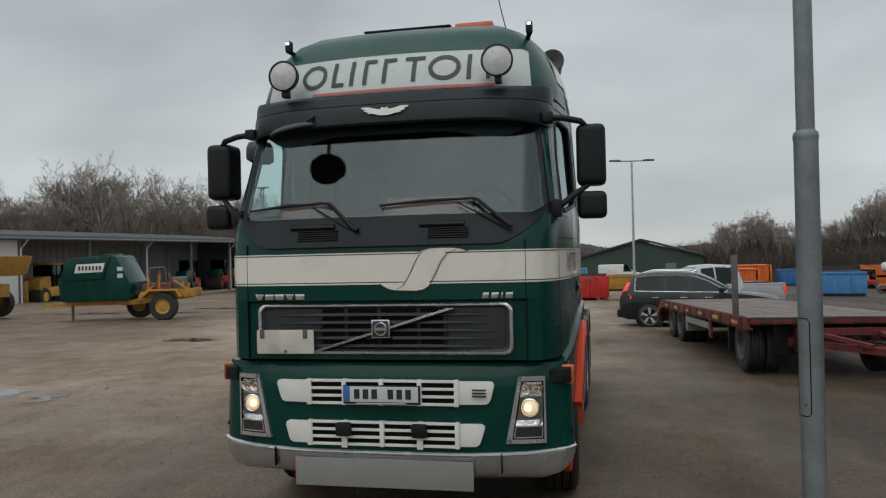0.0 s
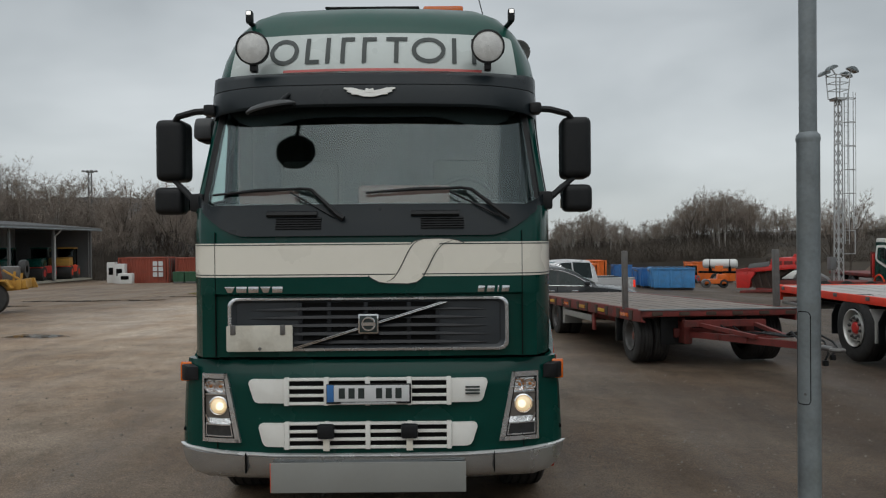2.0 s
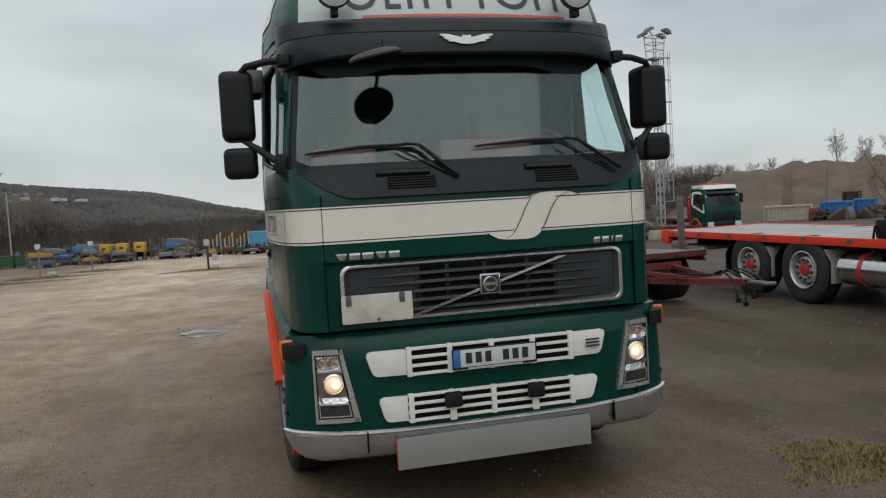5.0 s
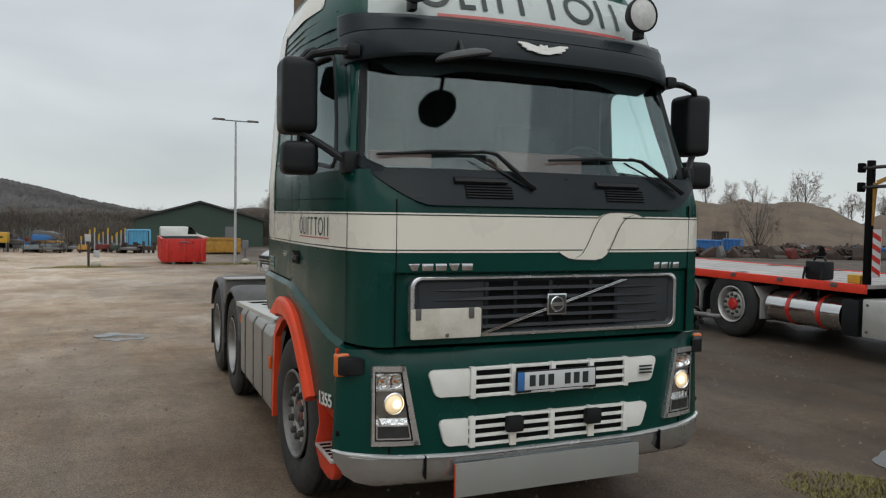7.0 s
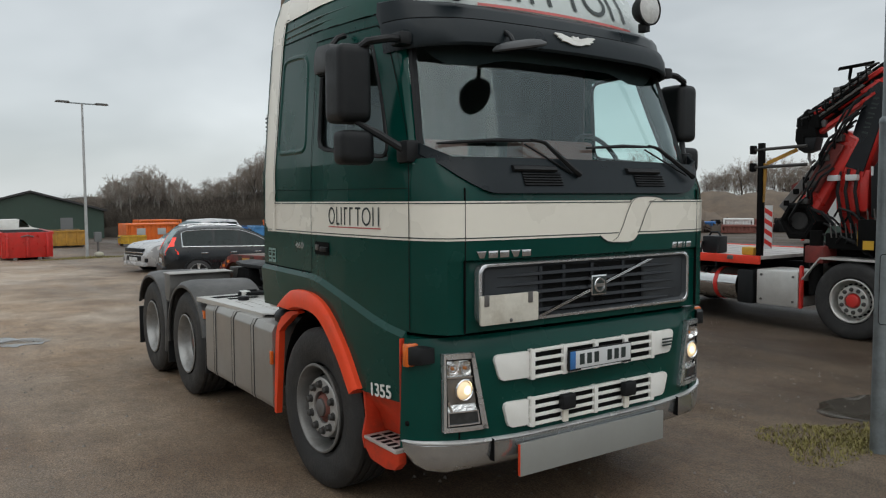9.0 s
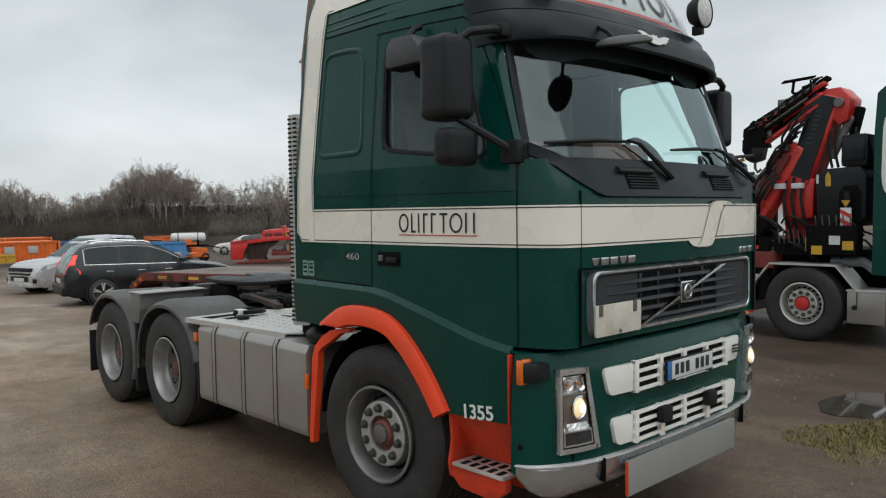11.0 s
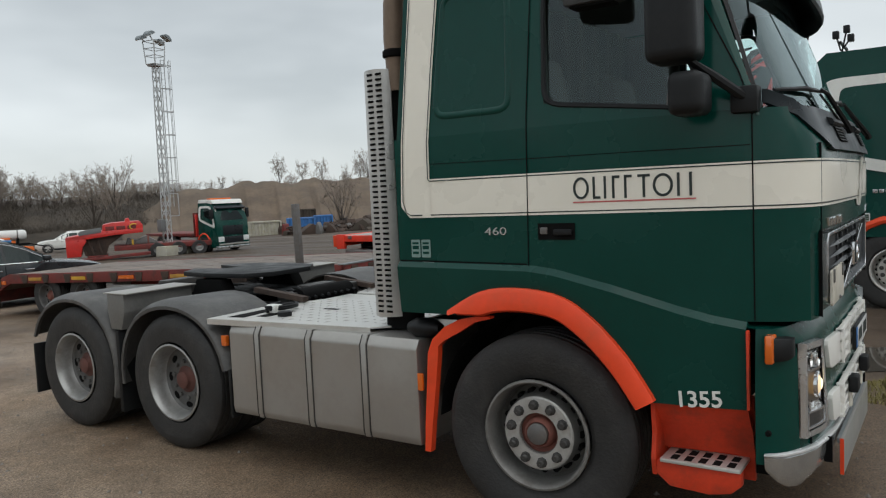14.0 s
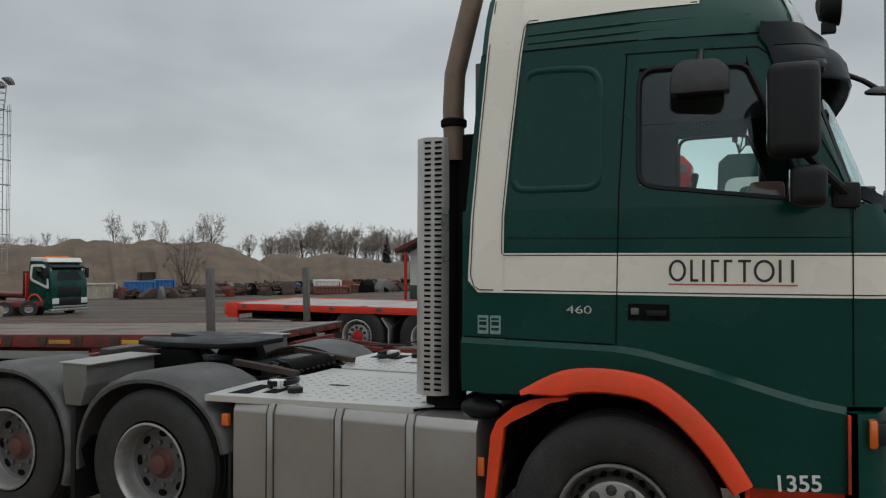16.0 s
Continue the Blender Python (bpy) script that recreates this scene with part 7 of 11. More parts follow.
def plain_cab(t, w, y0, y1, z0, z1, white_front):
    """Cab with a white frame round the door and its windows."""
    h = w / 2
    prof = [(y0 + 0.02, z0), (y0, z0 + 0.5), (y0 + 0.02, z0 + 1.0), (y0 + 0.30, z0 + 1.75), (y0 + 0.42, z0 + 1.95), (y0 + 0.75, z1 - 0.1), (y0 + 1.05, z1), (y1 - 0.15, z1), (y1 - 0.02, z1 - 0.12), (y1, z1 - 0.6), (y1, z0)]
    rings = []
    for k, (x, ins) in enumerate(((-h, 0.10), (-h + 0.03, 0.03), (-h + 0.10, 0.0), (0, -0.02), (h - 0.10, 0.0), (h - 0.03, 0.03), (h, 0.10))):
        rings.append([(x * (1 - 0.07 * max(0, (z - z0 - 1.3) / (z1 - z0 - 1.3))), y + (ins if y < y0 + 0.5 else 0), z) for y, z in prof])
    body = part("cab_body", loft(rings), M_green, t)
    for s in (-1, 1):
        def on(y, z, o):
            return (s * (h * (1 - 0.07 * max(0, (z - z0 - 1.3) / (z1 - z0 - 1.3))) + o), y, z)
        zb, zt = z0 + 0.98, min(z0 + 2.15, z1 - 0.35)
        outer = [(y1 - 0.10, zb + 0.12), (y1 - 0.10, zt - 0.1), (y1 - 0.2, zt), (y0 + 0.6, zt), (y0 + 0.28, zb + 0.4), (y0 + 0.15, zb - 0.42), (y0 + 0.4, zb - 0.38), (y1 - 0.3, zb)]
        inner = [(y1 - 0.30, zb + 0.20), (y1 - 0.30, zt - 0.18), (y1 - 0.40, zt - 0.13), (y0 + 0.70, zt - 0.13), (y0 + 0.42, zb + 0.4), (y0 + 0.34, zb - 0.22), (y0 + 0.5, zb - 0.20), (y1 - 0.36, zb + 0.14)]
        outer, inner = soft_loop(outer), soft_loop(inner)
        part("white_frame", loft([[on(y, z, 0.004) for y, z in outer], [on(y, z, 0.006) for y, z in inner]], True, False), M_white_paint, body)
        win = [(y0 + 1.25, zb + 0.32), (y0 + 1.25, zt - 0.20), (y0 + 0.76, zt - 0.20), (y0 + 0.50, zb + 0.35), (y0 + 0.50, zb + 0.1)]
        bm = bmesh.new()
        bm.faces.new([bm.verts.new(on(y, z, 0.010)) for y, z in win])
        part("side_window", bm, M_car_glass, body)
        part("door_seam", bar(on(y0 + 1.36, z0 + 0.2, 0.002), on(y0 + 1.33, zt, 0.002), 0.01), M_dark, body)
        part("mirror", box(s * (h + 0.03), s * (h + 0.24), y0 + 0.18, y0 + 0.34, z0 + 1.15, z0 + 1.75, 0.05), M_black, body)
        arch = [(y0 + 1.37 - 0.64 * math.cos(a), z0 - 0.42 + 0.66 * math.sin(a)) for a in [math.pi * k / 12 for k in range(13)]]
        part("wheel_arch_trim", tube([(s * (h - 0.01), y, z) for y, z in arch], 0.055, 8), M_orange, body, "orange-red wheel arch trim")
        part("arch_leg", box(s * (h - 0.18), s * (h + 0.03), y0 + 1.95, y0 + 2.09, z0 - 0.62, z0 - 0.3, 0.02), M_orange, body)
        part("step", box(s * (h - 0.22), s * (h - 0.01), y0 + 0.2, y0 + 0.72, z0 - 0.65, z0, 0.03), M_green, body)
        part("headlamp", box(s * (h - 0.42), s * (h - 0.06), y0 - 0.03, y0 + 0.06, z0 - 0.22, z0 + 0.05, 0.03), M_lens, body)
    part("windscreen", sheet([[(x, y0 - 0.012 + 0.10 * (abs(x) / h) ** 4 + (z - z0 - 1.0) * 0.40, z) for x in ys(-h + 0.12, h - 0.12, 8)] for z in (z0 + 1.03, z0 + 1.4, z0 + 1.74)]), M_car_glass, body)
    part("visor", prism([(y0 + 0.12, z0 + 1.72), (y0 + 0.10, z0 + 1.80), (y0 + 0.40, z0 + 1.98), (y0 + 0.42, z0 + 1.90)], "x", -h + 0.1, h - 0.1, 0.02), M_navy, body)
    if white_front:
        part("white_band", box(-h + 0.04, h - 0.04, y0 - 0.02, y0 + 0.02, z0 + 0.78, z0 + 0.94, 0.006), M_white_paint, body)
    part("grille", box(-h + 0.45, h - 0.45, y0 - 0.02, y0 + 0.02, z0 + 0.1, z0 + 0.70, 0.02), M_grille, body)
    bump = part("bumper", box(-h + 0.02, h - 0.02, y0 - 0.05, y0 + 0.28, z0 - 0.62, z0 + 0.06, 0.05), M_green, body)
    part("bumper_panel", box(-h + 0.5, h - 0.5, y0 - 0.062, y0 - 0.04, z0 - 0.35, z0 + 0.02, 0.01), M_white_paint if white_front else M_grille, bump)
    part("bumper_lip", box(-h + 0.0, h - 0.0, y0 - 0.07, y0 + 0.2, z0 - 0.70, z0 - 0.55, 0.03), M_steel, bump)
    return body


# crane truck
def crane_truck():
    t = thing("crane_truck", "green and white flatbed truck with a folded red loader crane", "truck", Matrix.Translation((8.15, 0, 0)))
    cab_b = plain_cab(t, 2.5, -1.18, 1.15, 0.97, 3.47, True)
    for y, z, w, h in ((0.76, 1.23, 0.045, 0.075), (0.65, 1.23, 0.045, 0.075), (0.53, 1.235, 0.05, 0.055)):
        plate = part("cab_sticker", box(-1.258, -1.251, y - w, y + w, z - h, z + h, 0.002), M_plate, cab_b, "small white warning sticker")
        for k in range(3):
            part("sticker_bar", box(-1.262, -1.258, y - w * 0.7, y + w * 0.6, z + h * (0.5 - 0.5 * k) - 0.012, z + h * (0.5 - 0.5 * k) + 0.012), M_hall, plate)
    for k in range(3):
        part("power_mark", box(-1.258, -1.251, 0.42 - 0.075 * k - 0.028, 0.42 - 0.075 * k + 0.028, 1.555, 1.605, 0.002), M_satin, cab_b)
    hz = part("work_lamp_bar", bar((-1.0, 0.85, 3.62), (-0.2, 0.85, 3.62), 0.03), M_black, cab_b)
    for x, y, z in ((-1.02, 0.90, 3.72), (-0.90, 0.78, 3.80), (-1.0, 0.72, 3.66)):
        part("work_lamp", box(x - 0.05, x + 0.05, y - 0.04, y + 0.04, z - 0.05, z + 0.05, 0.012), M_black, hz)
        part("lamp_stem", tube([(x, y, z), (x, 0.84, 3.5)], 0.012, 6), M_black, hz)
    for s in (-1, 1):
        part("frame_rail", box(s * 0.36, s * 0.46, -0.6, 10.0, 0.68, 0.95), M_dark, t)
        for y, f in ((0.2, True), (2.05, True), (5.85, True), (7.2, True)):
            w = wheel(t, s, y, 0.522, f, rim_mesh=RIM_BRIGHT, hub_mesh=HUB_RED, x_out=1.24)
    for y in (0.2, 2.05, 5.85, 7.2):
        part("axle", tube([(-1.0, y, 0.52), (1.0, y, 0.52)], 0.07, 10), M_dark, t)
    # bed
    for i in range(12):
        x0 = -1.21 + i * 2.42 / 12
        part("deck_plank", box(x0 + 0.003, x0 + 2.42 / 12 - 0.003, 3.45, 9.95, 0.99, 1.04 - 0.003 * (i % 2)), M_deck_sky_pale, t)
    for s in (-1, 1):
        rail = part("bed_rail", box(s * 1.21, s * 1.265, 3.42, 9.98, 0.925, 1.05, 0.006), M_rail_red, t, "bright red edge rail of the bed")
        for k in range(7):
            y = 3.9 + k * 0.95
            part("lashing_eye", box(s * 1.262, s * 1.28, y - 0.05, y + 0.05, 0.98, 1.04, 0.006), M_hub, rail)
    bag = thing("tool_bag", "black tool bag with hanging straps on the truck bed", "bag", Matrix.Translation((7.12, 4.35, 1.045)))
    part("bag_body", box(-0.13, 0.13, -0.145, 0.145, 0.0, 0.27, 0.03), M_black, bag)
    part("bag_handle", tube([(0, -0.12, 0.25), (0, -0.06, 0.33), (0, 0.06, 0.33), (0, 0.12, 0.25)], 0.015, 6), M_black, bag)
    for y in (-0.17, 0.13):
        part("strap", tube([(-0.14, y, 0.18), (-0.18, y, 0.0), (-0.19, y + 0.01, -0.22)], 0.018, 5), M_black, bag)
    tail = part("tail_beam", box(-1.265, 1.265, 9.95, 10.05, 0.82, 1.05, 0.01), M_orange, t)
    part("rail_end", box(-1.285, -1.20, 9.75, 9.95, 0.78, 1.07, 0.01), M_rail_red, tail)
    part("under_rail", box(-1.20, -0.3, 8.6, 9.8, 0.70, 0.76, 0.01), M_alu, t)
    for k in range(8):
        part("bed_bearer", box(-1.2, 1.2, 3.7 + k * 0.82 - 0.04, 3.7 + k * 0.82 + 0.04, 0.90, 0.99), M_dark, t)
    # mudguards of the rear wheels: bright bent strips
    for s in (-1, 1):
        for y in (5.85, 7.2):
            for sg in (-1, 1):
                g = part("mudguard_stay", sheet([[(s * x, y + sg * (0.62 + d), z) for x in (0.75, 1.26)] for d, z in ((-0.14, 0.86), (0.0, 0.68), (0.0, 0.36))], thick=(0, sg * 0.02, 0)), M_alu_bright if sg < 0 else M_black, t)
        a = [(2.05 - 0.72 * c, z) for c, z in ((1.0, 0.50), (1.0, 0.72), (0.62, 1.06), (-0.62, 1.06), (-1.0, 0.72), (-1.0, 0.5))]
        part("bright_mudguard", sheet([[(s * x, y, z) for y, z in a] for x in (0.75, 1.26)], thick=(0, 0, 0.03)), M_alu_bright, t, "bright aluminium mudguard")
        tank = part("fuel_tank", loft([[(s * (0.96 + 0.29 * math.cos(q) * (1 if abs(math.cos(q)) < 0.8 else 0.98)), y, 0.58 + 0.25 * math.sin(q)) for q in [k * math.tau / 24 for k in range(24)]] for y in (3.82, 3.84, 5.12, 5.14)]), M_polish, t, "polished cylindrical fuel tank with red straps")
        for y in (4.18, 4.72):
            part("tank_strap", loft([[(s * (0.96 + 0.298 * math.cos(q)), yy, 0.58 + 0.258 * math.sin(q)) for q in [k * math.tau / 24 for k in range(24)]] for yy in (y - 0.03, y + 0.03)]), M_red, tank)
        part("dark_tank", box(s * 0.7, s * 1.24, 3.52, 3.80, 0.32, 0.84, 0.05), M_black, t)
        bx = part("tool_box", box(s * 0.62, s * 1.25, 2.80, 3.46, 0.34, 0.86, 0.03), M_alu_bright, t, "bright metal side box")
        for y, z in ((2.88, 0.42), (3.38, 0.42), (2.88, 0.78), (3.38, 0.78)):
            part("box_bolt", lathe([(0.02, s * 1.25), (0.018, s * 1.262), (0.001, s * 1.263)], 10, "x", (0, y, z)), M_hub, bx)
        part("red_stay", box(s * 1.20, s * 1.26, 2.745, 2.785, 0.34, 0.95, 0.006), M_red, t)
    st = part("side_tank", box(-1.24, -0.7, 0.98, 1.46, 0.30, 0.74, 0.03), M_alu, t, "dull aluminium side tank")
    part("tank_lid", box(-1.246, -0.69, 0.97, 1.47, 0.735, 0.755, 0.004), M_alu_bright, st)
    part("tank_tap", lathe([(0.035, -1.242), (0.03, -1.26), (0.001, -1.262)], 14, "x", (0, 1.36, 0.52)), M_black, st)
    # crane column
    cr = part("crane_base", box(-0.9, 0.9, 1.55, 2.95, 0.95, 1.25, 0.03), M_dark, t, "red folding crane with black cylinders and hoses")

    def beam(p, q, w, h, m, nm, bev=0.03, under=None):
        return part(nm, bar(p, q, w, h, None, bev), m, under or cr)

    for s in (-1, 1):
        part("outrigger_beam", box(s * 0.5, s * 1.25, 2.45, 2.72, 1.0, 1.24, 0.02), M_red_old, cr)
        part("outrigger_leg", tube([(s * 1.12, 2.62, 0.55), (s * 1.12, 2.62, 1.45)], 0.09, 12), M_dark, cr)
    part("column", box(-0.75, 0.1, 1.95, 2.50, 1.2, 2.35, 0.06), M_red, cr)
    shroud = part("shroud", prism([(2.42, 1.70), (2.46, 2.32), (2.10, 2.36), (1.98, 2.25), (2.0, 1.72)], "x", -1.0, -0.75, 0.03), M_red, cr)
    for y in (2.12, 2.25, 2.36):
        part("shroud_hose", tube([(-1.02, y, 2.30), (-1.06, y + 0.02, 2.0), (-1.02, y - 0.02, 1.66), (-0.9, y - 0.06, 1.40)], 0.022, 6), M_black, shroud)
    # inner boom with its six-sided end, and the outer boom folded above it
    inner = beam((-0.93, 2.88, 1.56), (-0.90, 2.22, 2.78), 0.30, 0.29, M_red, "inner_boom", 0.04)
    end = part("boom_end", lathe([(0.27, -1.14), (0.30, -1.10), (0.30, -0.76), (0.10, -0.76), (0.10, -1.08), (0.19, -1.10), (0.22, -1.145), (0.27, -1.145)], 6, "x", (0, 2.90, 1.58)), M_dark, cr)
    part("boom_pin", lathe([(0.14, -1.08), (0.12, -1.10), (0.001, -1.10)], 20, "x", (0, 2.90, 1.58)), M_rubber, end)
    beam((-1.10, 2.72, 2.02), (-1.10, 2.36, 2.66), 0.05, 0.20, M_red_old, "boom_sideplate", 0.01, inner)
    outer = beam((-0.78, 2.22, 2.20), (-0.78, 1.82, 3.44), 0.46, 0.36, M_red, "outer_boom", 0.035)
    cover = beam((-1.015, 2.20, 2.30), (-1.015, 1.84, 3.42), 0.02, 0.31, M_grille, "boom_cover", 0.006, outer)
    for k in range(8):
        f = 0.45 + 0.055 * k
        y, z = 2.20 - 0.36 * f, 2.30 + 1.12 * f
        part("cover_mark", bar((-1.028, y + 0.05, z - 0.016), (-1.028, y - 0.03, z - 0.042 + 0.02 * (k % 2)), 0.004, 0.022), M_ink, cover)
    for k in range(5):
        f = 0.30 + 0.09 * k
        part("boom_mark", bar((-0.92, 2.04 - 0.40 * f, 2.20 + 1.24 * f), (-0.70, 2.04 - 0.40 * f, 2.23 + 1.24 * f), 0.004, 0.03), M_red_old, outer)
    part("boom_head", prism([(1.98, 3.36), (2.0, 3.50), (1.66, 3.52), (1.52, 3.36), (1.56, 3.05), (1.68, 3.0)], "x", -0.98, -0.52, 0.03), M_red, outer)
    part("head_pin", lathe([(0.07, -1.02), (0.06, -1.04), (0.001, -1.04)], 16, "x", (0, 1.66, 3.30)), M_hub, outer)
    beam((-0.70, 1.60, 2.75), (-0.70, 1.48, 3.25), 0.16, 0.10, M_dark, "link_arm", 0.02)
    beam((-0.86, 1.80, 2.55), (-0.82, 1.56, 3.12), 0.10, 0.10, M_hub, "boom_cylinder", 0.02)
    # stack of extension arms lying back over the deck
    for k in range(6):
        y0, z0, y1, z1 = 2.86 - 0.01 * k, 2.72 + 0.085 * k, 1.92 - 0.02 * k, 3.30 + 0.075 * k
        arm = beam((-0.98 + 0.05 * (k % 2), y0, z0), (-0.96 + 0.05 * (k % 2), y1, z1), 0.13 + 0.02 * (k % 2), 0.060, (M_red, M_dark, M_red, M_dark, M_red, M_dark)[k], "extension_arm", 0.012)
        part("arm_collar", box(-0.09, 0.09, -0.05, 0.05, -0.05, 0.05, 0.012, m=Matrix.Translation((-0.97, y0 - 0.15 * (k % 3) - 0.08, z0 + 0.09 * (k % 3) + 0.05))), M_hub if k % 2 else M_dark, arm)
    for k in range(5):
        beam((-1.08, 2.74 - 0.08 * k, 2.94 + 0.10 * k), (-1.08, 2.10 - 0.05 * k, 3.32 + 0.085 * k), 0.035, 0.035, M_hub if k % 2 else M_dark, "arm_rod", 0.006)
    for y, z, w, h in ((2.86, 2.98, 0.10, 0.12), (2.78, 2.86, 0.13, 0.10), (2.90, 2.80, 0.07, 0.16), (2.70, 2.98, 0.08, 0.10), (2.80, 3.08, 0.06, 0.08)):
        part("knuckle", prism([(y - w, z - h), (y - w * 0.7, z + h * 0.6), (y - w * 0.1, z + h), (y + w * 0.9, z + h * 0.5), (y + w, z - h * 0.5), (y + w * 0.3, z - h)], "x", -1.14 + 0.02 * w, -0.82, 0.015), M_dark, cr)
    block = part("hook_block", prism([(2.92, 2.80), (2.94, 2.60), (2.84, 2.54), (2.70, 2.58), (2.66, 2.76)], "x", -1.12, -0.92, 0.02), M_black, cr)
    part("hook", tube([(-1.02, 2.82, 2.56), (-1.02, 2.82, 2.46), (-1.02, 2.78, 2.40), (-1.02, 2.73, 2.44)], 0.022, 8), M_hub, block)
    for k in range(9):
        y = 2.88 - 0.11 * k
        part("hydraulic_hose", tube([(-1.10, y, 2.90 + 0.07 * k), (-1.20 - 0.01 * (k % 3), y - 0.04, 3.02 + 0.075 * k), (-1.12, y - 0.16, 3.06 + 0.075 * k)], 0.014, 6), M_black, cr)
    hood = beam((-1.08, 2.40, 3.66), (-0.84, 2.05, 3.72), 0.18, 0.025, M_dark, "lamp_hood", 0.006)
    part("hood_stem", tube([(-0.98, 2.28, 3.68), (-0.98, 2.30, 3.52), (-0.98, 2.22, 3.45)], 0.022, 8), M_dark, hood)
    beam((-1.12, 2.50, 2.56), (-0.86, 2.62, 2.52), 0.16, 0.03, M_alu_bright, "bright_plate", 0.006)
    # black tank, valve box and striped pole between crane and cab
    tank = part("oil_tank", prism([(1.92, 1.62), (1.94, 2.24), (1.86, 2.40), (1.36, 2.42), (1.28, 2.30), (1.28, 1.72), (1.40, 1.60)], "x", -1.08, 0.4, 0.05), M_black, t, "black plastic oil tank with yellow warning stickers")
    part("tank_recess", prism([(1.62, 1.66), (1.62, 2.06), (1.56, 2.16), (1.40, 2.16), (1.34, 2.06), (1.34, 1.66)], "x", -1.086, -1.075), M_dark, tank)
    part("sticker", prism([(1.80, 2.16), (1.80, 2.30), (1.765, 2.36), (1.73, 2.30), (1.73, 2.16)], "x", -1.09, -1.082), M_yellow, tank)
    part("sticker", box(-1.09, -1.082, 1.89, 1.92, 2.20, 2.32), M_plate, tank)
    valve = part("valve_box", box(-1.0, 0.2, 1.29, 1.64, 2.42, 2.86, 0.05), M_black, t, "black valve box above the oil tank")
    part("box_lid", box(-1.012, -0.995, 1.33, 1.60, 2.50, 2.80, 0.01), M_grille, valve)
    for y in (1.42, 1.68, 1.76):
        part("valve_hose", tube([(-0.95, y, 2.42), (-1.02, y + 0.02, 2.62), (-0.9, y + 0.05, 2.95)], 0.02, 6), M_black, valve)
    pole = part("warning_pole", tube([(-1.14, 1.50, 1.26), (-1.14, 1.50, 2.08)], [0.03, 0.045], 10), M_black, t, "black pole with a red and white striped board")
    board = part("striped_board", box(-1.19, -1.17, 1.43, 1.57, 1.42, 1.86, 0.004), M_plate, pole)
    for z in (1.50, 1.62, 1.74):
        part("board_stripe", prism([(1.43, z - 0.03), (1.57, z + 0.045), (1.57, z + 0.105), (1.43, z + 0.03)], "x", -1.193, -1.189), M_red, board)
    for z, e in ((1.92, 1), (1.37, -1)):
        part("warning_mark", prism([(1.44, z + 0.04), (1.56, z + 0.04), (1.50, z - 0.05)], "x", -1.19, -1.18), M_yellow, pole)
    part("upright_pipe", tube([(-0.95, 1.24, 2.78), (-0.95, 1.20, 2.60), (-0.95, 1.08, 2.20), (-0.95, 1.06, 1.3)], 0.05, 10), M_black, t)
    part("rear_frame", box(-0.95, -0.85, 1.02, 1.12, 1.0, 2.2, 0.01), M_red_old, t)
    part("warning_plate", box(-1.20, -1.18, 1.86, 2.02, 1.26, 1.46, 0.006), M_yellow, t, "yellow warning plate")
    part("valve_panel", box(-1.12, -0.8, 1.92, 2.50, 1.20, 1.42, 0.02), M_dark, t)
    for k in range(6):
        part("lever", tube([(-1.12, 2.06 + 0.07 * k, 1.36), (-1.17, 2.06 + 0.07 * k, 1.56)], 0.010, 6), M_hub, t)
    part("silencer_pipe", tube([(-0.95, 1.75, 1.12), (-0.95, 1.35, 1.12), (-0.95, 1.2, 1.02)], 0.07, 12), M_galv, t)
    rng = random.Random(5)
    for k in range(16):
        y, z = rng.uniform(1.5, 2.9), rng.uniform(1.2, 1.7)
        x = -1.0 + rng.uniform(-0.1, 0.2)
        part("hydraulic_hose", tube([(x, y, z), (x - 0.10, y - 0.12, z + 0.12), (x - 0.06, y - 0.28, z + 0.06), (x + 0.05, y - 0.4, z - 0.12)], 0.016, 6), M_black, cr)
    for k in range(18):
        f = rng.random()
        y, z = 2.85 - 0.75 * f + rng.uniform(-0.10, 0.10), 1.75 + 1.35 * f + rng.uniform(-0.12, 0.12)
        x = -1.12 + rng.uniform(-0.06, 0.10)
        part("hydraulic_hose", tube([(x + 0.08, y + 0.18, z - 0.26), (x - 0.05, y + 0.12, z - 0.10), (x - 0.07, y - 0.02, z + 0.12), (x + 0.05, y - 0.14, z + 0.24)], 0.017, 6), M_black, cr)
    for y, z, r in ((2.70, 2.10, 0.07), (2.52, 2.46, 0.06), (2.36, 2.72, 0.07), (2.80, 1.86, 0.055)):
        part("hose_coupling", box(-1.16, -1.04, y - r, y + r, z - r * 0.7, z + r * 0.7, 0.015), M_hub_dark, cr)
    lad = beam((-1.0, 3.22, 1.75), (-0.98, 2.35, 2.75), 0.05, 0.13, M_hub, "slotted_plate", 0.006)
    for k in range(6):
        f = (k + 0.5) / 6
        part("plate_hole", box(-1.03, -1.0 + 0.0, -0.045, 0.045, -0.04, 0.04, 0.01, m=Matrix.Translation((-0.0, 3.22 - 0.87 * f, 1.75 + 1.0 * f))), M_dark, lad)
    panel = part("valve_bank", box(-1.24, -0.95, 1.35, 2.0, 1.22, 1.62, 0.02), M_dark, cr)
    for k in range(6):
        part("lever", tube([(-1.22, 1.42 + k * 0.09, 1.6), (-1.26, 1.42 + k * 0.09, 1.76)], 0.010, 6), M_hub, panel)
    for y, z, m in ((1.45, 1.35, M_yellow), (1.85, 1.28, M_yellow), (1.62, 1.42, M_plate)):
        part("sticker", box(-1.246, -1.24, y - 0.07, y + 0.07, z - 0.06, z + 0.06), m, panel)
    for k in range(2):
        part("white_nozzle_row", box(-1.10, -1.02, 2.10 + k * 0.25, 2.26 + k * 0.25, 2.14, 2.22, 0.01), M_plate, cr)
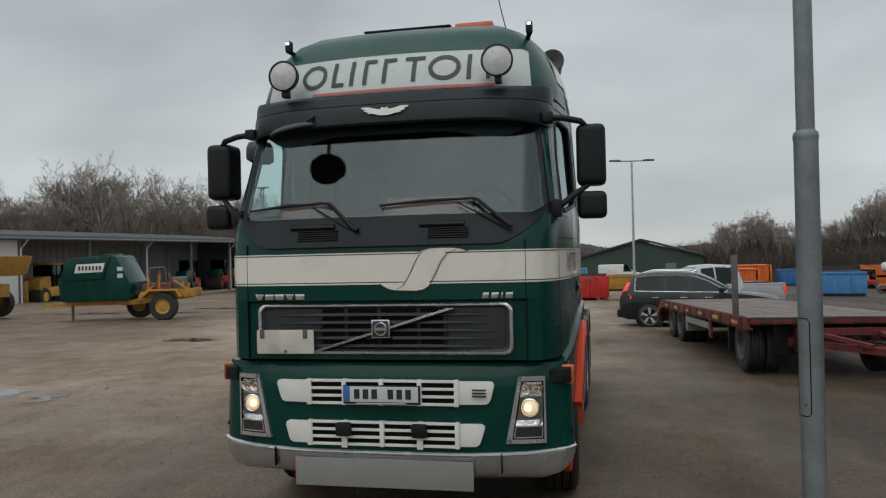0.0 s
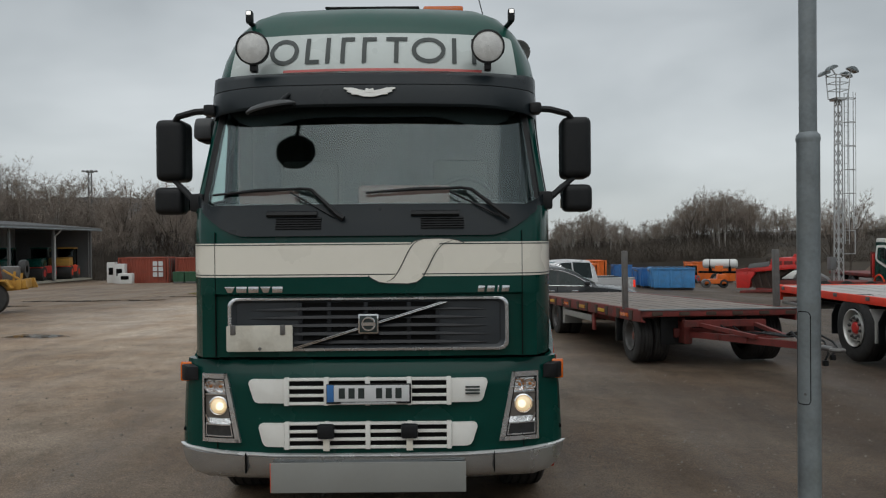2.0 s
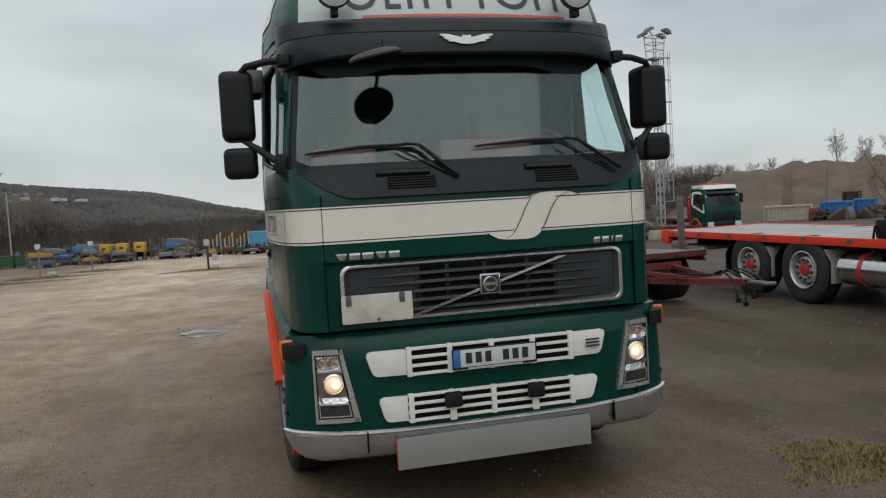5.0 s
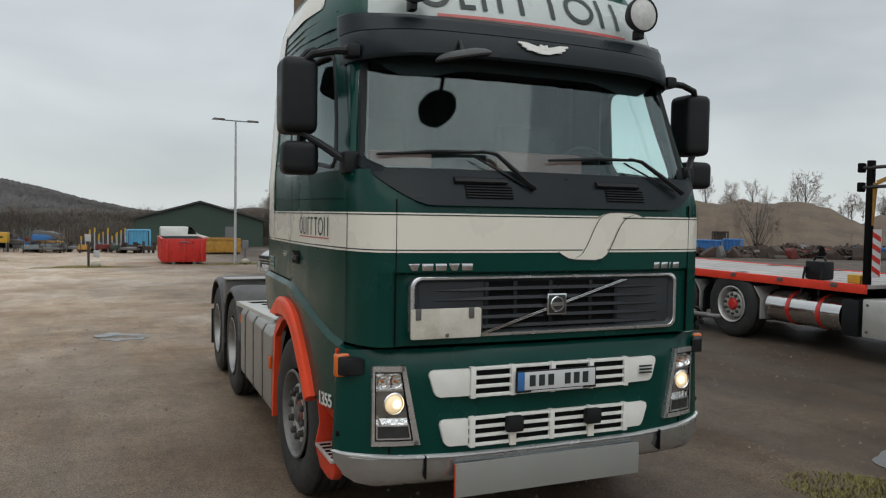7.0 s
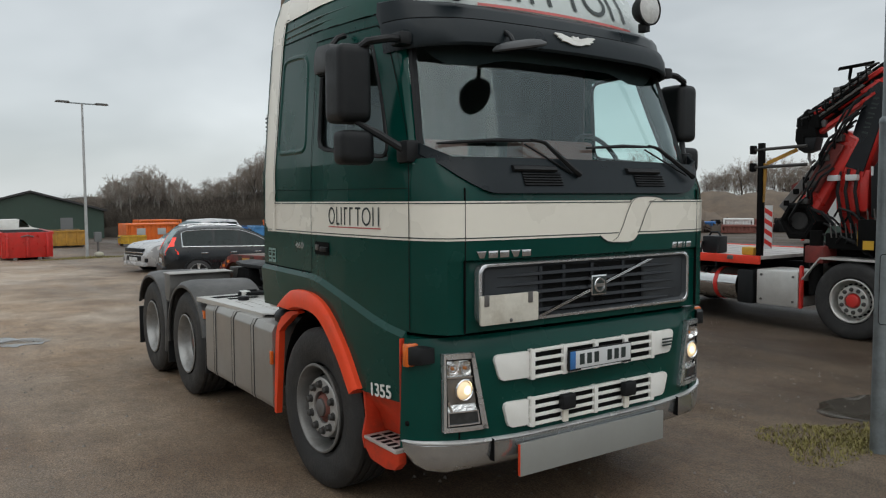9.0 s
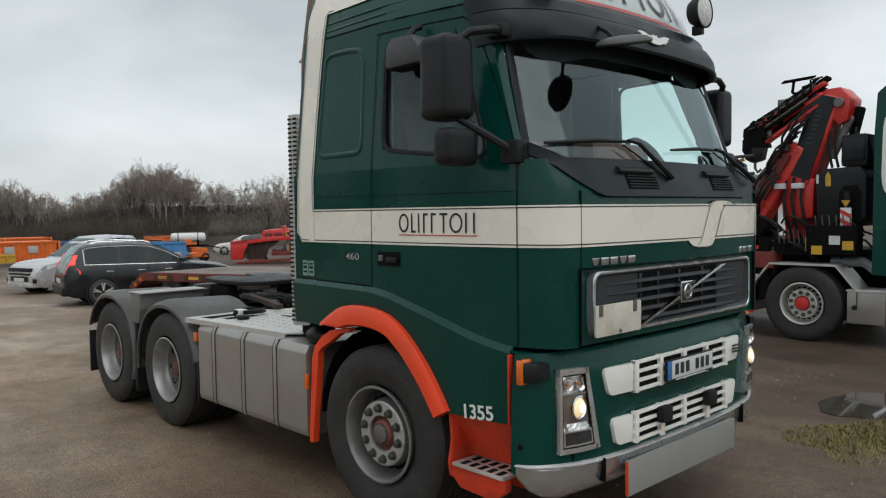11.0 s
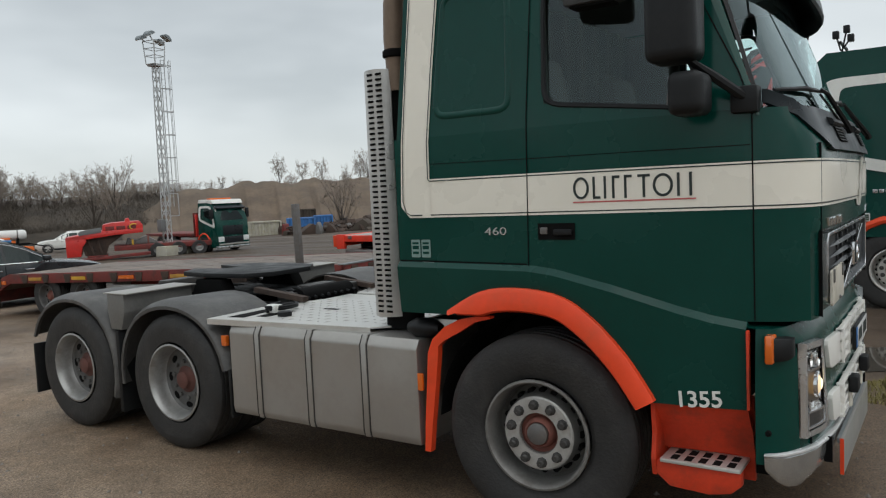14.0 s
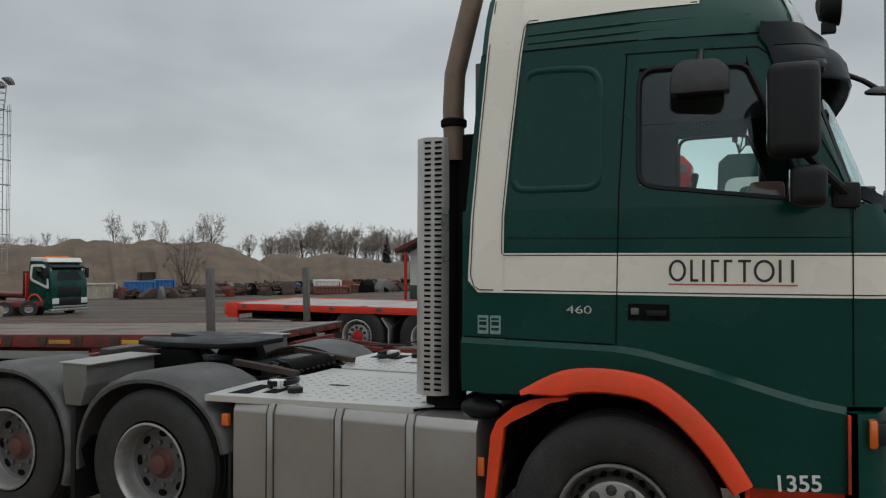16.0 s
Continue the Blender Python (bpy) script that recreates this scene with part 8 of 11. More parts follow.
    # headboard rack with a hazard panel
    rack = part("rack_post", box(-1.22, -1.14, 3.42, 3.50, 1.05, 2.72, 0.008), M_dark, t, "dark rack with yellow bracket and a red-white warning panel")
    part("rack_post", box(1.14, 1.22, 3.42, 3.50, 1.05, 2.72, 0.008), M_dark, rack)
    for z in (2.36, 2.62):
        part("rack_rail", tube([(-1.2, 3.60, z), (-1.2, 2.75, z + 0.02)], 0.024, 10), M_hub_dark, rack)
        part("rail_clamp", box(-1.25, -1.15, 3.55, 3.62, z - 0.06, z + 0.07, 0.02), M_dark, rack)
    part("yellow_bracket", bar((-1.17, 3.44, 1.85), (-1.17, 3.40, 2.42), 0.04, 0.05), M_ochre, rack)
    part("yellow_bracket", bar((-1.18, 3.36, 2.42), (-1.1, 2.95, 2.60), 0.04, 0.05), M_ochre, rack)
    haz = part("warning_panel", box(-1.255, -1.245, 3.22, 3.34, 1.16, 1.80), M_plate, rack)
    for k in range(4):
        z = 1.16 + k * 0.15
        part("red_bar", prism([(3.22, z + 0.02), (3.34, z + 0.09), (3.34, z + 0.16), (3.22, z + 0.09)], "x", -1.258, -1.254), M_red, haz)
    part("yellow_box", box(-1.2, -1.0, 3.55, 3.75, 1.05, 1.17, 0.015), M_yellow, t)


crane_truck()


# cars: built nose towards +x from stations along the length: (x, half width, belt height, top height, half width of the top)
SUV = [(0.0, 0.66, 0.72, 0.76, 0.62), (0.04, 0.80, 0.90, 0.95, 0.74), (0.12, 0.88, 1.02, 1.10, 0.80), (0.26, 0.915, 1.06, 1.34, 0.72), (0.42, 0.925, 1.07, 1.55, 0.66), (0.62, 0.93, 1.07, 1.625, 0.65),
       (1.1, 0.94, 1.06, 1.66, 0.66), (1.7, 0.945, 1.05, 1.66, 0.66), (2.2, 0.945, 1.04, 1.62, 0.655), (2.6, 0.945, 1.035, 1.47, 0.67), (3.0, 0.94, 1.03, 1.24, 0.72), (3.3, 0.935, 1.02, 1.06, 0.80),
       (3.8, 0.925, 0.97, 1.02, 0.78), (4.2, 0.90, 0.90, 0.96, 0.72), (4.45, 0.84, 0.80, 0.87, 0.66), (4.62, 0.72, 0.68, 0.74, 0.58), (4.69, 0.60, 0.55, 0.60, 0.50)]
PICKUP = [(0.0, 0.84, 1.02, 1.04, 0.80), (0.06, 0.90, 1.04, 1.06, 0.84), (1.50, 0.92, 1.05, 1.07, 0.85), (1.56, 0.92, 1.06, 1.55, 0.70), (1.72, 0.92, 1.06, 1.76, 0.66), (2.3, 0.93, 1.05, 1.80, 0.66),
          (2.9, 0.93, 1.05, 1.77, 0.66), (3.3, 0.93, 1.04, 1.58, 0.68), (3.75, 0.93, 1.04, 1.22, 0.74), (3.95, 0.93, 1.04, 1.10, 0.80), (4.5, 0.92, 1.02, 1.08, 0.78), (4.9, 0.89, 0.94, 1.02, 0.72), (5.1, 0.80, 0.80, 0.88, 0.66), (5.2, 0.66, 0.62, 0.68, 0.56)]


def car(name, label, paint, m, shape=SUV, wheels=(0.92, 3.72), glass_runs=((0.50, 1.34), (1.40, 2.06), (2.12, 3.10)), screens=((2.30, 3.24), (0.44, 0.15))):
    c = thing(name, label, "car", m)
    L = shape[-1][0]

    def row(x, k):
        return lerp_table([(v[0], v[k]) for v in shape], x)

    def skin(x, z, o=0.0):
        """The side's half width at a length and height."""
        w, belt, top, tw = (row(x, k) for k in (1, 2, 3, 4))
        if z <= belt:
            return w * lerp_table([(0.24, 0.90), (0.42, 0.985), (0.7, 1.0), (1.1, 0.975)], z) + o
        return w * 0.975 + (tw - w * 0.975) * min(1.0, (z - belt) / max(0.02, top - 0.05 - belt)) + o

    rings = []
    for x, w, belt, top, tw in shape:
        low = 0.24 + 0.10 * max(0.0, 1 - min(x, L - x) / 0.25)
        half = [(w * 0.88, low), (w * 0.985, min(0.42, belt - 0.1)), (w, min(0.70, belt - 0.05)), (w * 0.975, belt), (tw, top - 0.05 if top - belt > 0.12 else (belt + top) / 2), (tw * 0.86, top - 0.008), (tw * 0.5, top + 0.008), (0.0, top + 0.012)]
        rings.append([(x, -y, z) for y, z in half] + [(x, y, z) for y, z in reversed(half[:-1])])
    body = part("body", loft(rings), paint, c, angle=35)
    for s in (-1, 1):
        outline = []
        for x0, x1 in glass_runs:
            lo, hi = [], []
            for x in ys(x0, x1, 6):
                belt, top = row(x, 2), row(x, 3)
                zb, zt = belt + 0.035, max(belt + 0.04, top - 0.09)
                lo.append((x, s * skin(x, zb, 0.006), zb))
                hi.append((x, s * skin(x, zt, 0.006), zt))
            part("side_window", sheet([lo, hi]), M_car_glass, body)
            outline.append((lo, hi))
        loop = [p for lo, hi in outline for p in lo] + [p for lo, hi in reversed(outline) for p in reversed(hi)]
        part("window_trim", tube(loop + loop[:1], 0.013, 6), M_chrome, body)
        xm = glass_runs[-1][1] - 0.22
        part("wing_mirror", box(xm, xm + 0.18, s * 0.93, s * 1.10, 1.08, 1.22, 0.04), paint, body)
        if shape is SUV:
            part("roof_rail", tube([(x, s * (row(x, 4) - 0.04), z) for x, z in ((0.7, 1.64), (0.9, 1.70), (2.0, 1.70), (2.2, 1.64))], 0.018, 6), M_chrome, body)
            part("tail_lamp", loft([[(x, s * skin(x, z, 0.007), z), (x + d, s * skin(x + d, z, 0.009), z), (x + d, s * (skin(x + d, z) - 0.03), z), (x, s * (skin(x, z) - 0.03), z)] for x, d, z in ((0.04, 0.36, 0.88), (0.05, 0.34, 0.96), (0.08, 0.24, 1.02), (0.13, 0.15, 1.12), (0.21, 0.13, 1.26), (0.27, 0.10, 1.37))]), M_tail, body, "tall red tail lamp")
        else:
            part("tail_lamp", box(0.02, 0.10, s * 0.80, s * 0.915, 0.72, 1.0, 0.01), M_tail, body, "upright red tail lamp")
        nz = row(L - 0.32, 2)
        part("headlamp", loft([[(x, s * skin(x, z, 0.008), z) for z in (z0, z1)] + [(x, s * (skin(x, z) - 0.10), z) for z in (z1, z0)] for x, z0, z1 in ((L - 0.62, nz - 0.03, nz + 0.01), (L - 0.40, nz - 0.13, nz - 0.02), (L - 0.16, nz - 0.20, nz - 0.10))]), M_lens_white, body)
        part("sill", box(wheels[0] + 0.45, wheels[1] - 0.45, s * 0.86, s * 0.945, 0.22, 0.36, 0.02), M_black, body)
        part("door_seam", tube([(2.08, s * skin(2.08, z, 0.001), z) for z in (0.38, 0.6, 0.8, 1.04)], 0.006, 4), M_dark, body)
        for x in (glass_runs[0][0] + 0.5, 1.8, 2.5):
            part("door_handle", box(x, x + 0.2, s * 0.94, s * 0.962, 0.90, 0.93, 0.006), M_chrome if shape is SUV else paint, body)
        for x in wheels:
            w_out = row(x, 1)
            part("arch", lathe([(0.43, s * (w_out - 0.20)), (0.43, s * (w_out + 0.006)), (0.385, s * (w_out + 0.010)), (0.37, s * (w_out - 0.04)), (0.001, s * (w_out - 0.05))], 28, "y", (x, 0, 0.37)), M_black, body)
            w = part("wheel", lathe([(0.22, s * 0.01), (0.33, 0.0), (0.358, s * -0.02), (0.362, s * -0.1), (0.35, s * -0.2), (0.2, s * -0.2)], 32, "y", (x, s * (w_out + 0.014), 0.360)), M_rubber, c)
            part("rim", lathe([(0.26, s * 0.004), (0.25, s * -0.01), (0.235, s * -0.06), (0.05, s * -0.05), (0.001, s * -0.05)], 32, "y", (x, s * (w_out + 0.014), 0.360)), M_hub_dark, w)
            part("rim_lip", lathe([(0.262, s * 0.006), (0.258, s * 0.012), (0.243, s * 0.004), (0.240, s * -0.03)], 32, "y", (x, s * (w_out + 0.014), 0.360)), M_rim, w)
            for k in range(5):
                for da in (-0.13, 0.13):
                    a = k * math.tau / 5 + 0.3
                    part("spoke", bar((x + 0.05 * math.cos(a), s * (w_out + 0.004), 0.36 + 0.05 * math.sin(a)), (x + 0.25 * math.cos(a + da), s * (w_out + 0.008), 0.36 + 0.25 * math.sin(a + da)), 0.035, 0.03), M_alu_bright, w)
    for nm, (xa, xb) in zip(("windscreen", "rear_window"), screens):
        part(nm, sheet([[(x, y * (row(x, 4) * 0.86), row(x, 3) + 0.020 - 0.012 * abs(y)) for y in (-1, -0.5, 0, 0.5, 1)] for x in ys(xa, xb, 5)]), M_car_glass, body)
    part("grille", box(L - 0.10, L + 0.004, -0.5, 0.5, 0.42, 0.62, 0.03), M_black, body)
    part("front_bumper", box(L - 0.35, L + 0.02, -0.72, 0.72, 0.25, 0.40, 0.06), M_black if shape is SUV else paint, body)
    part("rear_bumper", box(-0.05, 0.16, -0.82, 0.82, 0.30, 0.54, 0.05), M_black, body)
    part("number_plate", box(-0.015, 0.01, -0.26, 0.26, 0.62, 0.73), M_plate, body)
    if shape is PICKUP:
        part("grille_bar", box(L - 0.08, L + 0.012, -0.62, 0.62, 0.70, 0.74, 0.01), M_chrome, body)
        part("front_grille", box(L - 0.12, L + 0.006, -0.60, 0.60, 0.62, 0.86, 0.03), M_grille, body)
        part("front_plate", box(L + 0.008, L + 0.022, -0.26, 0.26, 0.44, 0.55), M_plate, body)
        for s in (-1, 1):
            part("fog_recess", box(L - 0.20, L - 0.02, s * 0.55, s * 0.78, 0.40, 0.54, 0.03), M_black, body)
        part("bed_opening", box(0.08, 1.46, -0.74, 0.74, 1.05, 1.085), M_dark, body)
        for s in (-1, 1):
            part("bed_rail", box(0.03, 1.5, s * 0.76, s * 0.90, 1.04, 1.10, 0.015), paint, body)
    return c


def on_ground(x, y, rz=0.0, dz=0.0):
    return Matrix.Translation((x, y, ground_h(x, y) + dz)) @ Matrix.Rotation(radians(rz), 4, "Z")


car("parked_suv", "dark grey estate SUV with chrome window trim, parked on gravel", M_carpaint, on_ground(1.95, 18.0, -9) @ Matrix.Diagonal((0.93, 1, 0.92, 1)))
car("pickup_truck", "silver double-cab pickup parked behind the dark SUV", M_silver_car, on_ground(7.4, 24.3, 194) @ Matrix.Diagonal((1, 1, 0.96, 1)), PICKUP, (1.0, 4.2), ((1.72, 2.42), (2.48, 3.62)), ((3.05, 3.90), (1.66, 1.55)))
car("parked_car", "small white car parked beside the red low loader", M_white_paint, on_ground(29.7, 55.7, 152) @ Matrix.Scale(0.9, 4))

# ---- the far yard ----
EYE0 = (-2.0, -2.5)


def polar(az, d, z=None):
    """A place by bearing (degrees from +y towards +x) and distance from the yard's middle."""
    x, y = EYE0[0] + d * math.sin(radians(az)), EYE0[1] + d * math.cos(radians(az))
    return x, y


# open-fronted shed
SHED = (-37.6, 32.7, -35.5, 73.6)


def shed():
    ax, ay, bx, by = SHED
    ang = math.degrees(math.atan2(by - ay, bx - ax))
    ln = math.hypot(bx - ax, by - ay)
    t = thing("open_shed", "long open-fronted grey sheet-metal shed with a low roof", "shed", Matrix.Translation((ax, ay, ground_h(ax, 53) - 0.1)) @ Matrix.Rotation(radians(ang), 4, "Z"))
    H, D = 4.85, 8.0
    # local x runs along the front, +y goes into the shed
    part("rear_wall", box(0, ln, D, D + 0.15, 0, H + 0.6), M_wall_inner, t)
    part("end_wall", box(ln - 0.15, ln, 0.3, D, 0, H + 0.3), M_wall_grey, t)
    part("end_wall", box(0, 0.15, 0.3, D, 0, H + 0.3), M_wall_grey, t)
    part("white_bay", box(0, 6.9, 0.0, 0.2, 0, H - 0.1), M_wall_white, t)
    part("inner_wall", box(6.75, 6.9, 0.2, D, 0, H), M_wall_grey, t)
    roof = part("roof", prism([(-0.7, H), (-0.7, H + 0.22), (D + 0.3, H + 1.0), (D + 0.3, H + 0.75)], "x", -0.4, ln + 0.5), M_roof_dark, t)
    part("fascia", box(-0.4, ln + 0.5, -0.76, -0.70, H - 0.12, H + 0.2), M_wall_grey, roof)
    part("gutter", tube([(-0.4, -0.82, H - 0.02), (ln + 0.5, -0.82, H - 0.02)], 0.07, 8), M_galv, roof)
    for k in range(6):
        x = 7.0 + k * (ln - 7.3) / 5
        post = part("post", box(x - 0.1, x + 0.1, -0.1, 0.1, 0, H + 0.05), M_wall_grey, t)
        if k % 2 == 0:
            part("downpipe", tube([(x, -0.8, H - 0.05), (x, -0.5, H - 0.4), (x, -0.16, H - 0.7), (x, -0.16, 0.1)], 0.06, 8), M_wall_white, post)
    for k in range(44):
        part("wall_rib", box(7.4 + k * (ln - 8) / 44, 7.47 + k * (ln - 8) / 44, D - 0.05, D, 0, H + 0.5), M_wall_inner, t)
    part("floor_slab", box(0, ln, 0, D, -0.15, 0.03), M_concrete, t)
    return t


shed()
SH = Matrix.Translation((SHED[0], SHED[1], ground_h(SHED[0], 53) - 0.1)) @ Matrix.Rotation(math.atan2(SHED[3] - SHED[1], SHED[2] - SHED[0]), 4, "Z")


# roller and machines standing in the shed
def machine(name, label, m, body_mat, low_mat, cabin=True, drum=True):
    t = thing(name, label, "machine", m)
    part("chassis", prism([(-1.5, 0.55), (-1.4, 1.1), (0.3, 1.2), (1.5, 1.05), (1.6, 0.6)], "y", -0.7, 0.7, 0.05), low_mat, t)
    part("bonnet", prism([(-1.5, 1.1), (-1.35, 1.75), (-0.3, 1.85), (-0.2, 1.1)], "y", -0.6, 0.6, 0.08), body_mat, t)
    if cabin:
        c = part("cabin", prism([(-0.2, 1.15), (-0.1, 2.55), (0.9, 2.55), (1.15, 1.15)], "y", -0.6, 0.6, 0.05), M_car_glass, t)
        part("cabin_roof", box(-0.25, 1.05, -0.68, 0.68, 2.55, 2.68, 0.04), body_mat, c)
        for x in (-0.15, 1.0):
            for y in (-0.6, 0.6):
                part("cabin_post", bar((x, y, 1.15), (x - 0.05, y, 2.56), 0.07), M_dark, c)
    for x in (-1.05, 1.15):
        w = part("drum" if drum and x > 0 else "wheel", lathe([(0.30, -0.75), (0.55, -0.72), (0.58, -0.6), (0.58, 0.6), (0.55, 0.72), (0.30, 0.75)], 28, "y", (x, 0, 0.58)), M_hub if drum and x > 0 else M_rubber, t)
        part("hub", lathe([(0.3, -0.74), (0.2, -0.76), (0.001, -0.77)], 20, "y", (x, 0, 0.58)), low_mat, w)
    return t


for u, v, rz, bm_, lm, lab in ((11.0, 4.0, 10, M_ochre, M_yellow, "yellow road machine parked in the open shed"), (29.0, 4.0, 20, M_green, M_orange, "green and orange roller parked in the open shed"),
                               (34.5, 4.0, 10, M_green, M_red, "green and red roller parked in the open shed"), (38.3, 3.6, 15, M_ochre, M_orange, "yellow roller parked in the open shed")):
    machine("road_machine", lab, SH @ Matrix.Translation((u, v - 2.4, 0.05)) @ Matrix.Rotation(radians(rz), 4, "Z") @ Matrix.Scale(1.15, 4), bm_, lm)
rng = random.Random(3)
for k in range(26):
    u, v = 7.6 + rng.random() * 14, 1.0 + rng.random() * 5
    h = rng.uniform(0.6, 2.1)
    w = rng.uniform(0.15, 0.7)
    o = part("stored_part", prism([(-w, 0), (-w * 0.8, h * 0.7), (-w * 0.2, h), (w * 0.5, h * 0.9), (w, h * 0.3), (w * 0.9, 0)], "y", -0.25, 0.3, 0.03), (M_dark, M_ochre, M_hub, M_dark, M_red_old)[k % 5])
    o.matrix_world = SH @ Matrix.Translation((u, v, 0.04)) @ Matrix.Rotation(rng.uniform(0, 3), 4, "Z")
    tagged(o, "steel machine part stored on the shed floor", "machine part", "parts stored in the shed")


# green hot-mix trailer with its yellow frame
def mix_trailer():
    m = on_ground(-16.6, 21.8, 14) @ Matrix.Scale(1.12, 4)
    t = thing("hot_mix_trailer", "green hot-mix box trailer on a worn yellow chassis", "trailer", m)
    # local x to the trailer's rear (picture right), the drawbar to -x
    body = part("hopper", prism([(-2.10, 0.74), (-2.16, 1.45), (-1.98, 1.60), (-1.84, 2.12), (-1.78, 2.16), (-0.34, 2.24), (-0.22, 2.20), (0.22, 1.32), (0.22, 0.86), (0.10, 0.70), (-2.02, 0.70)], "y", -0.85, 0.85, 0.02), M_green, t)
    part("lid", prism([(-2.06, 1.42), (-1.86, 2.10), (-0.40, 2.18), (-0.62, 1.46)], "y", -0.92, -0.855, 0.012), M_green, body)
    sg = part("name_sign", prism([(-1.58, 1.66), (-1.50, 1.96), (-0.56, 1.99), (-0.64, 1.69)], "y", -0.935, -0.92, 0.004), M_white_paint, body, "white sign with dark strokes")
    for k in range(7):
        x = -1.44 + k * 0.115
        part("sign_mark", box(x, x + 0.065, -0.939, -0.934, 1.755, 1.895), M_ink, sg)
    part("top_hatch", box(-0.9, -0.4, -0.3, 0.3, 2.18, 2.30, 0.03), M_green, body)
    for z in (1.78, 1.55):
        part("label", box(-0.18, 0.0, -0.865, -0.853, z - 0.07, z + 0.07), M_plate, body)
    for y in (-0.55, 0.55):
        part("chassis_rail", prism([(-2.3, 0.55), (-2.3, 0.68), (0.4, 0.72), (0.9, 1.0), (2.2, 1.05), (2.3, 0.75), (0.9, 0.62), (0.4, 0.55)], "y", y - 0.05, y + 0.05, 0.01), M_ochre, t)
    part("cross_bar", box(2.0, 2.15, -0.75, 0.75, 0.75, 1.05, 0.02), M_ochre, t)
    db = part("drawbar", bar((-3.0, 0, 0.55), (-1.6, 0, 0.58), 0.12), M_ochre, t)
    part("hand_pump", tube([(-1.95, -0.3, 0.6), (-1.95, -0.3, 1.15)], 0.12, 12), M_orange, db)
    part("jockey_leg", tube([(-1.9, -0.35, 0.0), (-1.9, -0.35, 0.75)], 0.05, 8), M_hub, db)
    part("burner_frame", bar((0.9, -0.4, 1.0), (1.1, -0.4, 1.7), 0.08), M_rust, t)
    part("burner_frame", bar((1.5, -0.4, 1.0), (1.4, -0.4, 1.65), 0.08), M_rust, t)
    part("burner_box", box(0.5, 1.5, -0.5, 0.5, 0.95, 1.25, 0.05), M_rust, t)
    part("engine_box", box(1.4, 2.0, -0.4, 0.4, 1.0, 1.45, 0.05), M_hub, t)
    part("mudguard", prism([(0.62, 0.80), (0.86, 1.06), (1.80, 1.06), (1.95, 0.80), (1.88, 0.80), (1.76, 1.0), (0.90, 1.0), (0.68, 0.78)], "y", -1.0, -0.70, 0.01), M_ochre, t)
    for x, h in ((0.75, 1.45), (1.12, 1.55), (1.9, 1.3), (2.1, 1.25)):
        part("frame_upright", bar((x, -0.62, 0.95), (x + 0.04, -0.62, h), 0.06), M_ochre, t)
    part("frame_brace", bar((0.42, -0.66, 0.72), (0.95, -0.66, 1.18), 0.09, 0.05), M_ochre, t)
    part("frame_brace", bar((1.62, -0.64, 1.35), (2.25, -0.64, 0.95), 0.09, 0.05), M_ochre, t)
    part("side_plate", prism([(0.40, 0.70), (0.52, 0.98), (2.28, 1.02), (2.28, 0.80), (0.9, 0.66)], "y", -0.70, -0.66, 0.006), M_ochre, t)
    part("spare_wheel", lathe([(0.12, -0.1), (0.28, -0.1), (0.31, 0.0), (0.28, 0.1), (0.12, 0.1)], 20, "x", (2.0, 0.1, 1.35)), M_rubber, t)
    part("rear_guard", tube([(0.75, -0.5, 1.5), (0.8, -0.5, 1.78), (1.3, -0.5, 1.8), (1.35, -0.5, 1.2)], 0.03, 6), M_hub, t)
    for x in (-2.0, -1.3, -0.6, 0.1):
        part("body_rib", box(x - 0.03, x + 0.03, -0.872, -0.85, 0.74, 1.38), M_green, body)
    part("under_pipe", tube([(-2.3, -0.45, 0.60), (-0.5, -0.5, 0.62), (0.4, -0.5, 0.55)], 0.05, 8), M_rust, t)
    for x, y in ((1.35, -0.85), (0.0, 0.75)):
        w = part("wheel", lathe([(0.24, -0.12), (0.44, -0.12), (0.48, -0.06), (0.48, 0.06), (0.44, 0.12), (0.24, 0.12)], 28, "y", (x, y, 0.48)), M_rubber, t)
        part("rim", lathe([(0.25, -0.125), (0.18, -0.08), (0.08, -0.10), (0.001, -0.10)], 24, "y", (x, y, 0.48)), M_ochre, w)


mix_trailer()


def dumper():
    """Tipper seen only by its tail beside the yard's edge."""
    m = on_ground(-25.1, 22.0, 188) @ Matrix.Scale(1.1, 4)
    t = thing("site_dumper", "white and ochre tipper with muddy black tyres", "truck", m)
    part("body", prism([(-2.2, 1.6), (-2.5, 2.35), (0.8, 2.45), (0.9, 1.7)], "y", -1.1, 1.1, 0.03), M_ochre, t)
    part("chassis", box(-2.0, 3.0, -0.4, 0.4, 0.8, 1.3, 0.03), M_ochre, t)
    part("cab", prism([(1.1, 0.8), (1.0, 2.5), (2.2, 2.5), (2.7, 1.6), (2.7, 0.8)], "y", -1.1, 1.1, 0.06), M_white_paint, t)
    for x in (-1.2, 2.0):
        for y in (-0.95, 0.95):
            w = part("wheel", lathe([(0.28, -0.16), (0.52, -0.16), (0.56, -0.08), (0.56, 0.08), (0.52, 0.16), (0.28, 0.16)], 28, "y", (x, y, 0.56)), M_rubber, t)
            part("rim", lathe([(0.29, -0.165), (0.2, -0.08), (0.001, -0.1)], 20, "y", (x, y, 0.56)), M_ochre, w)


dumper()


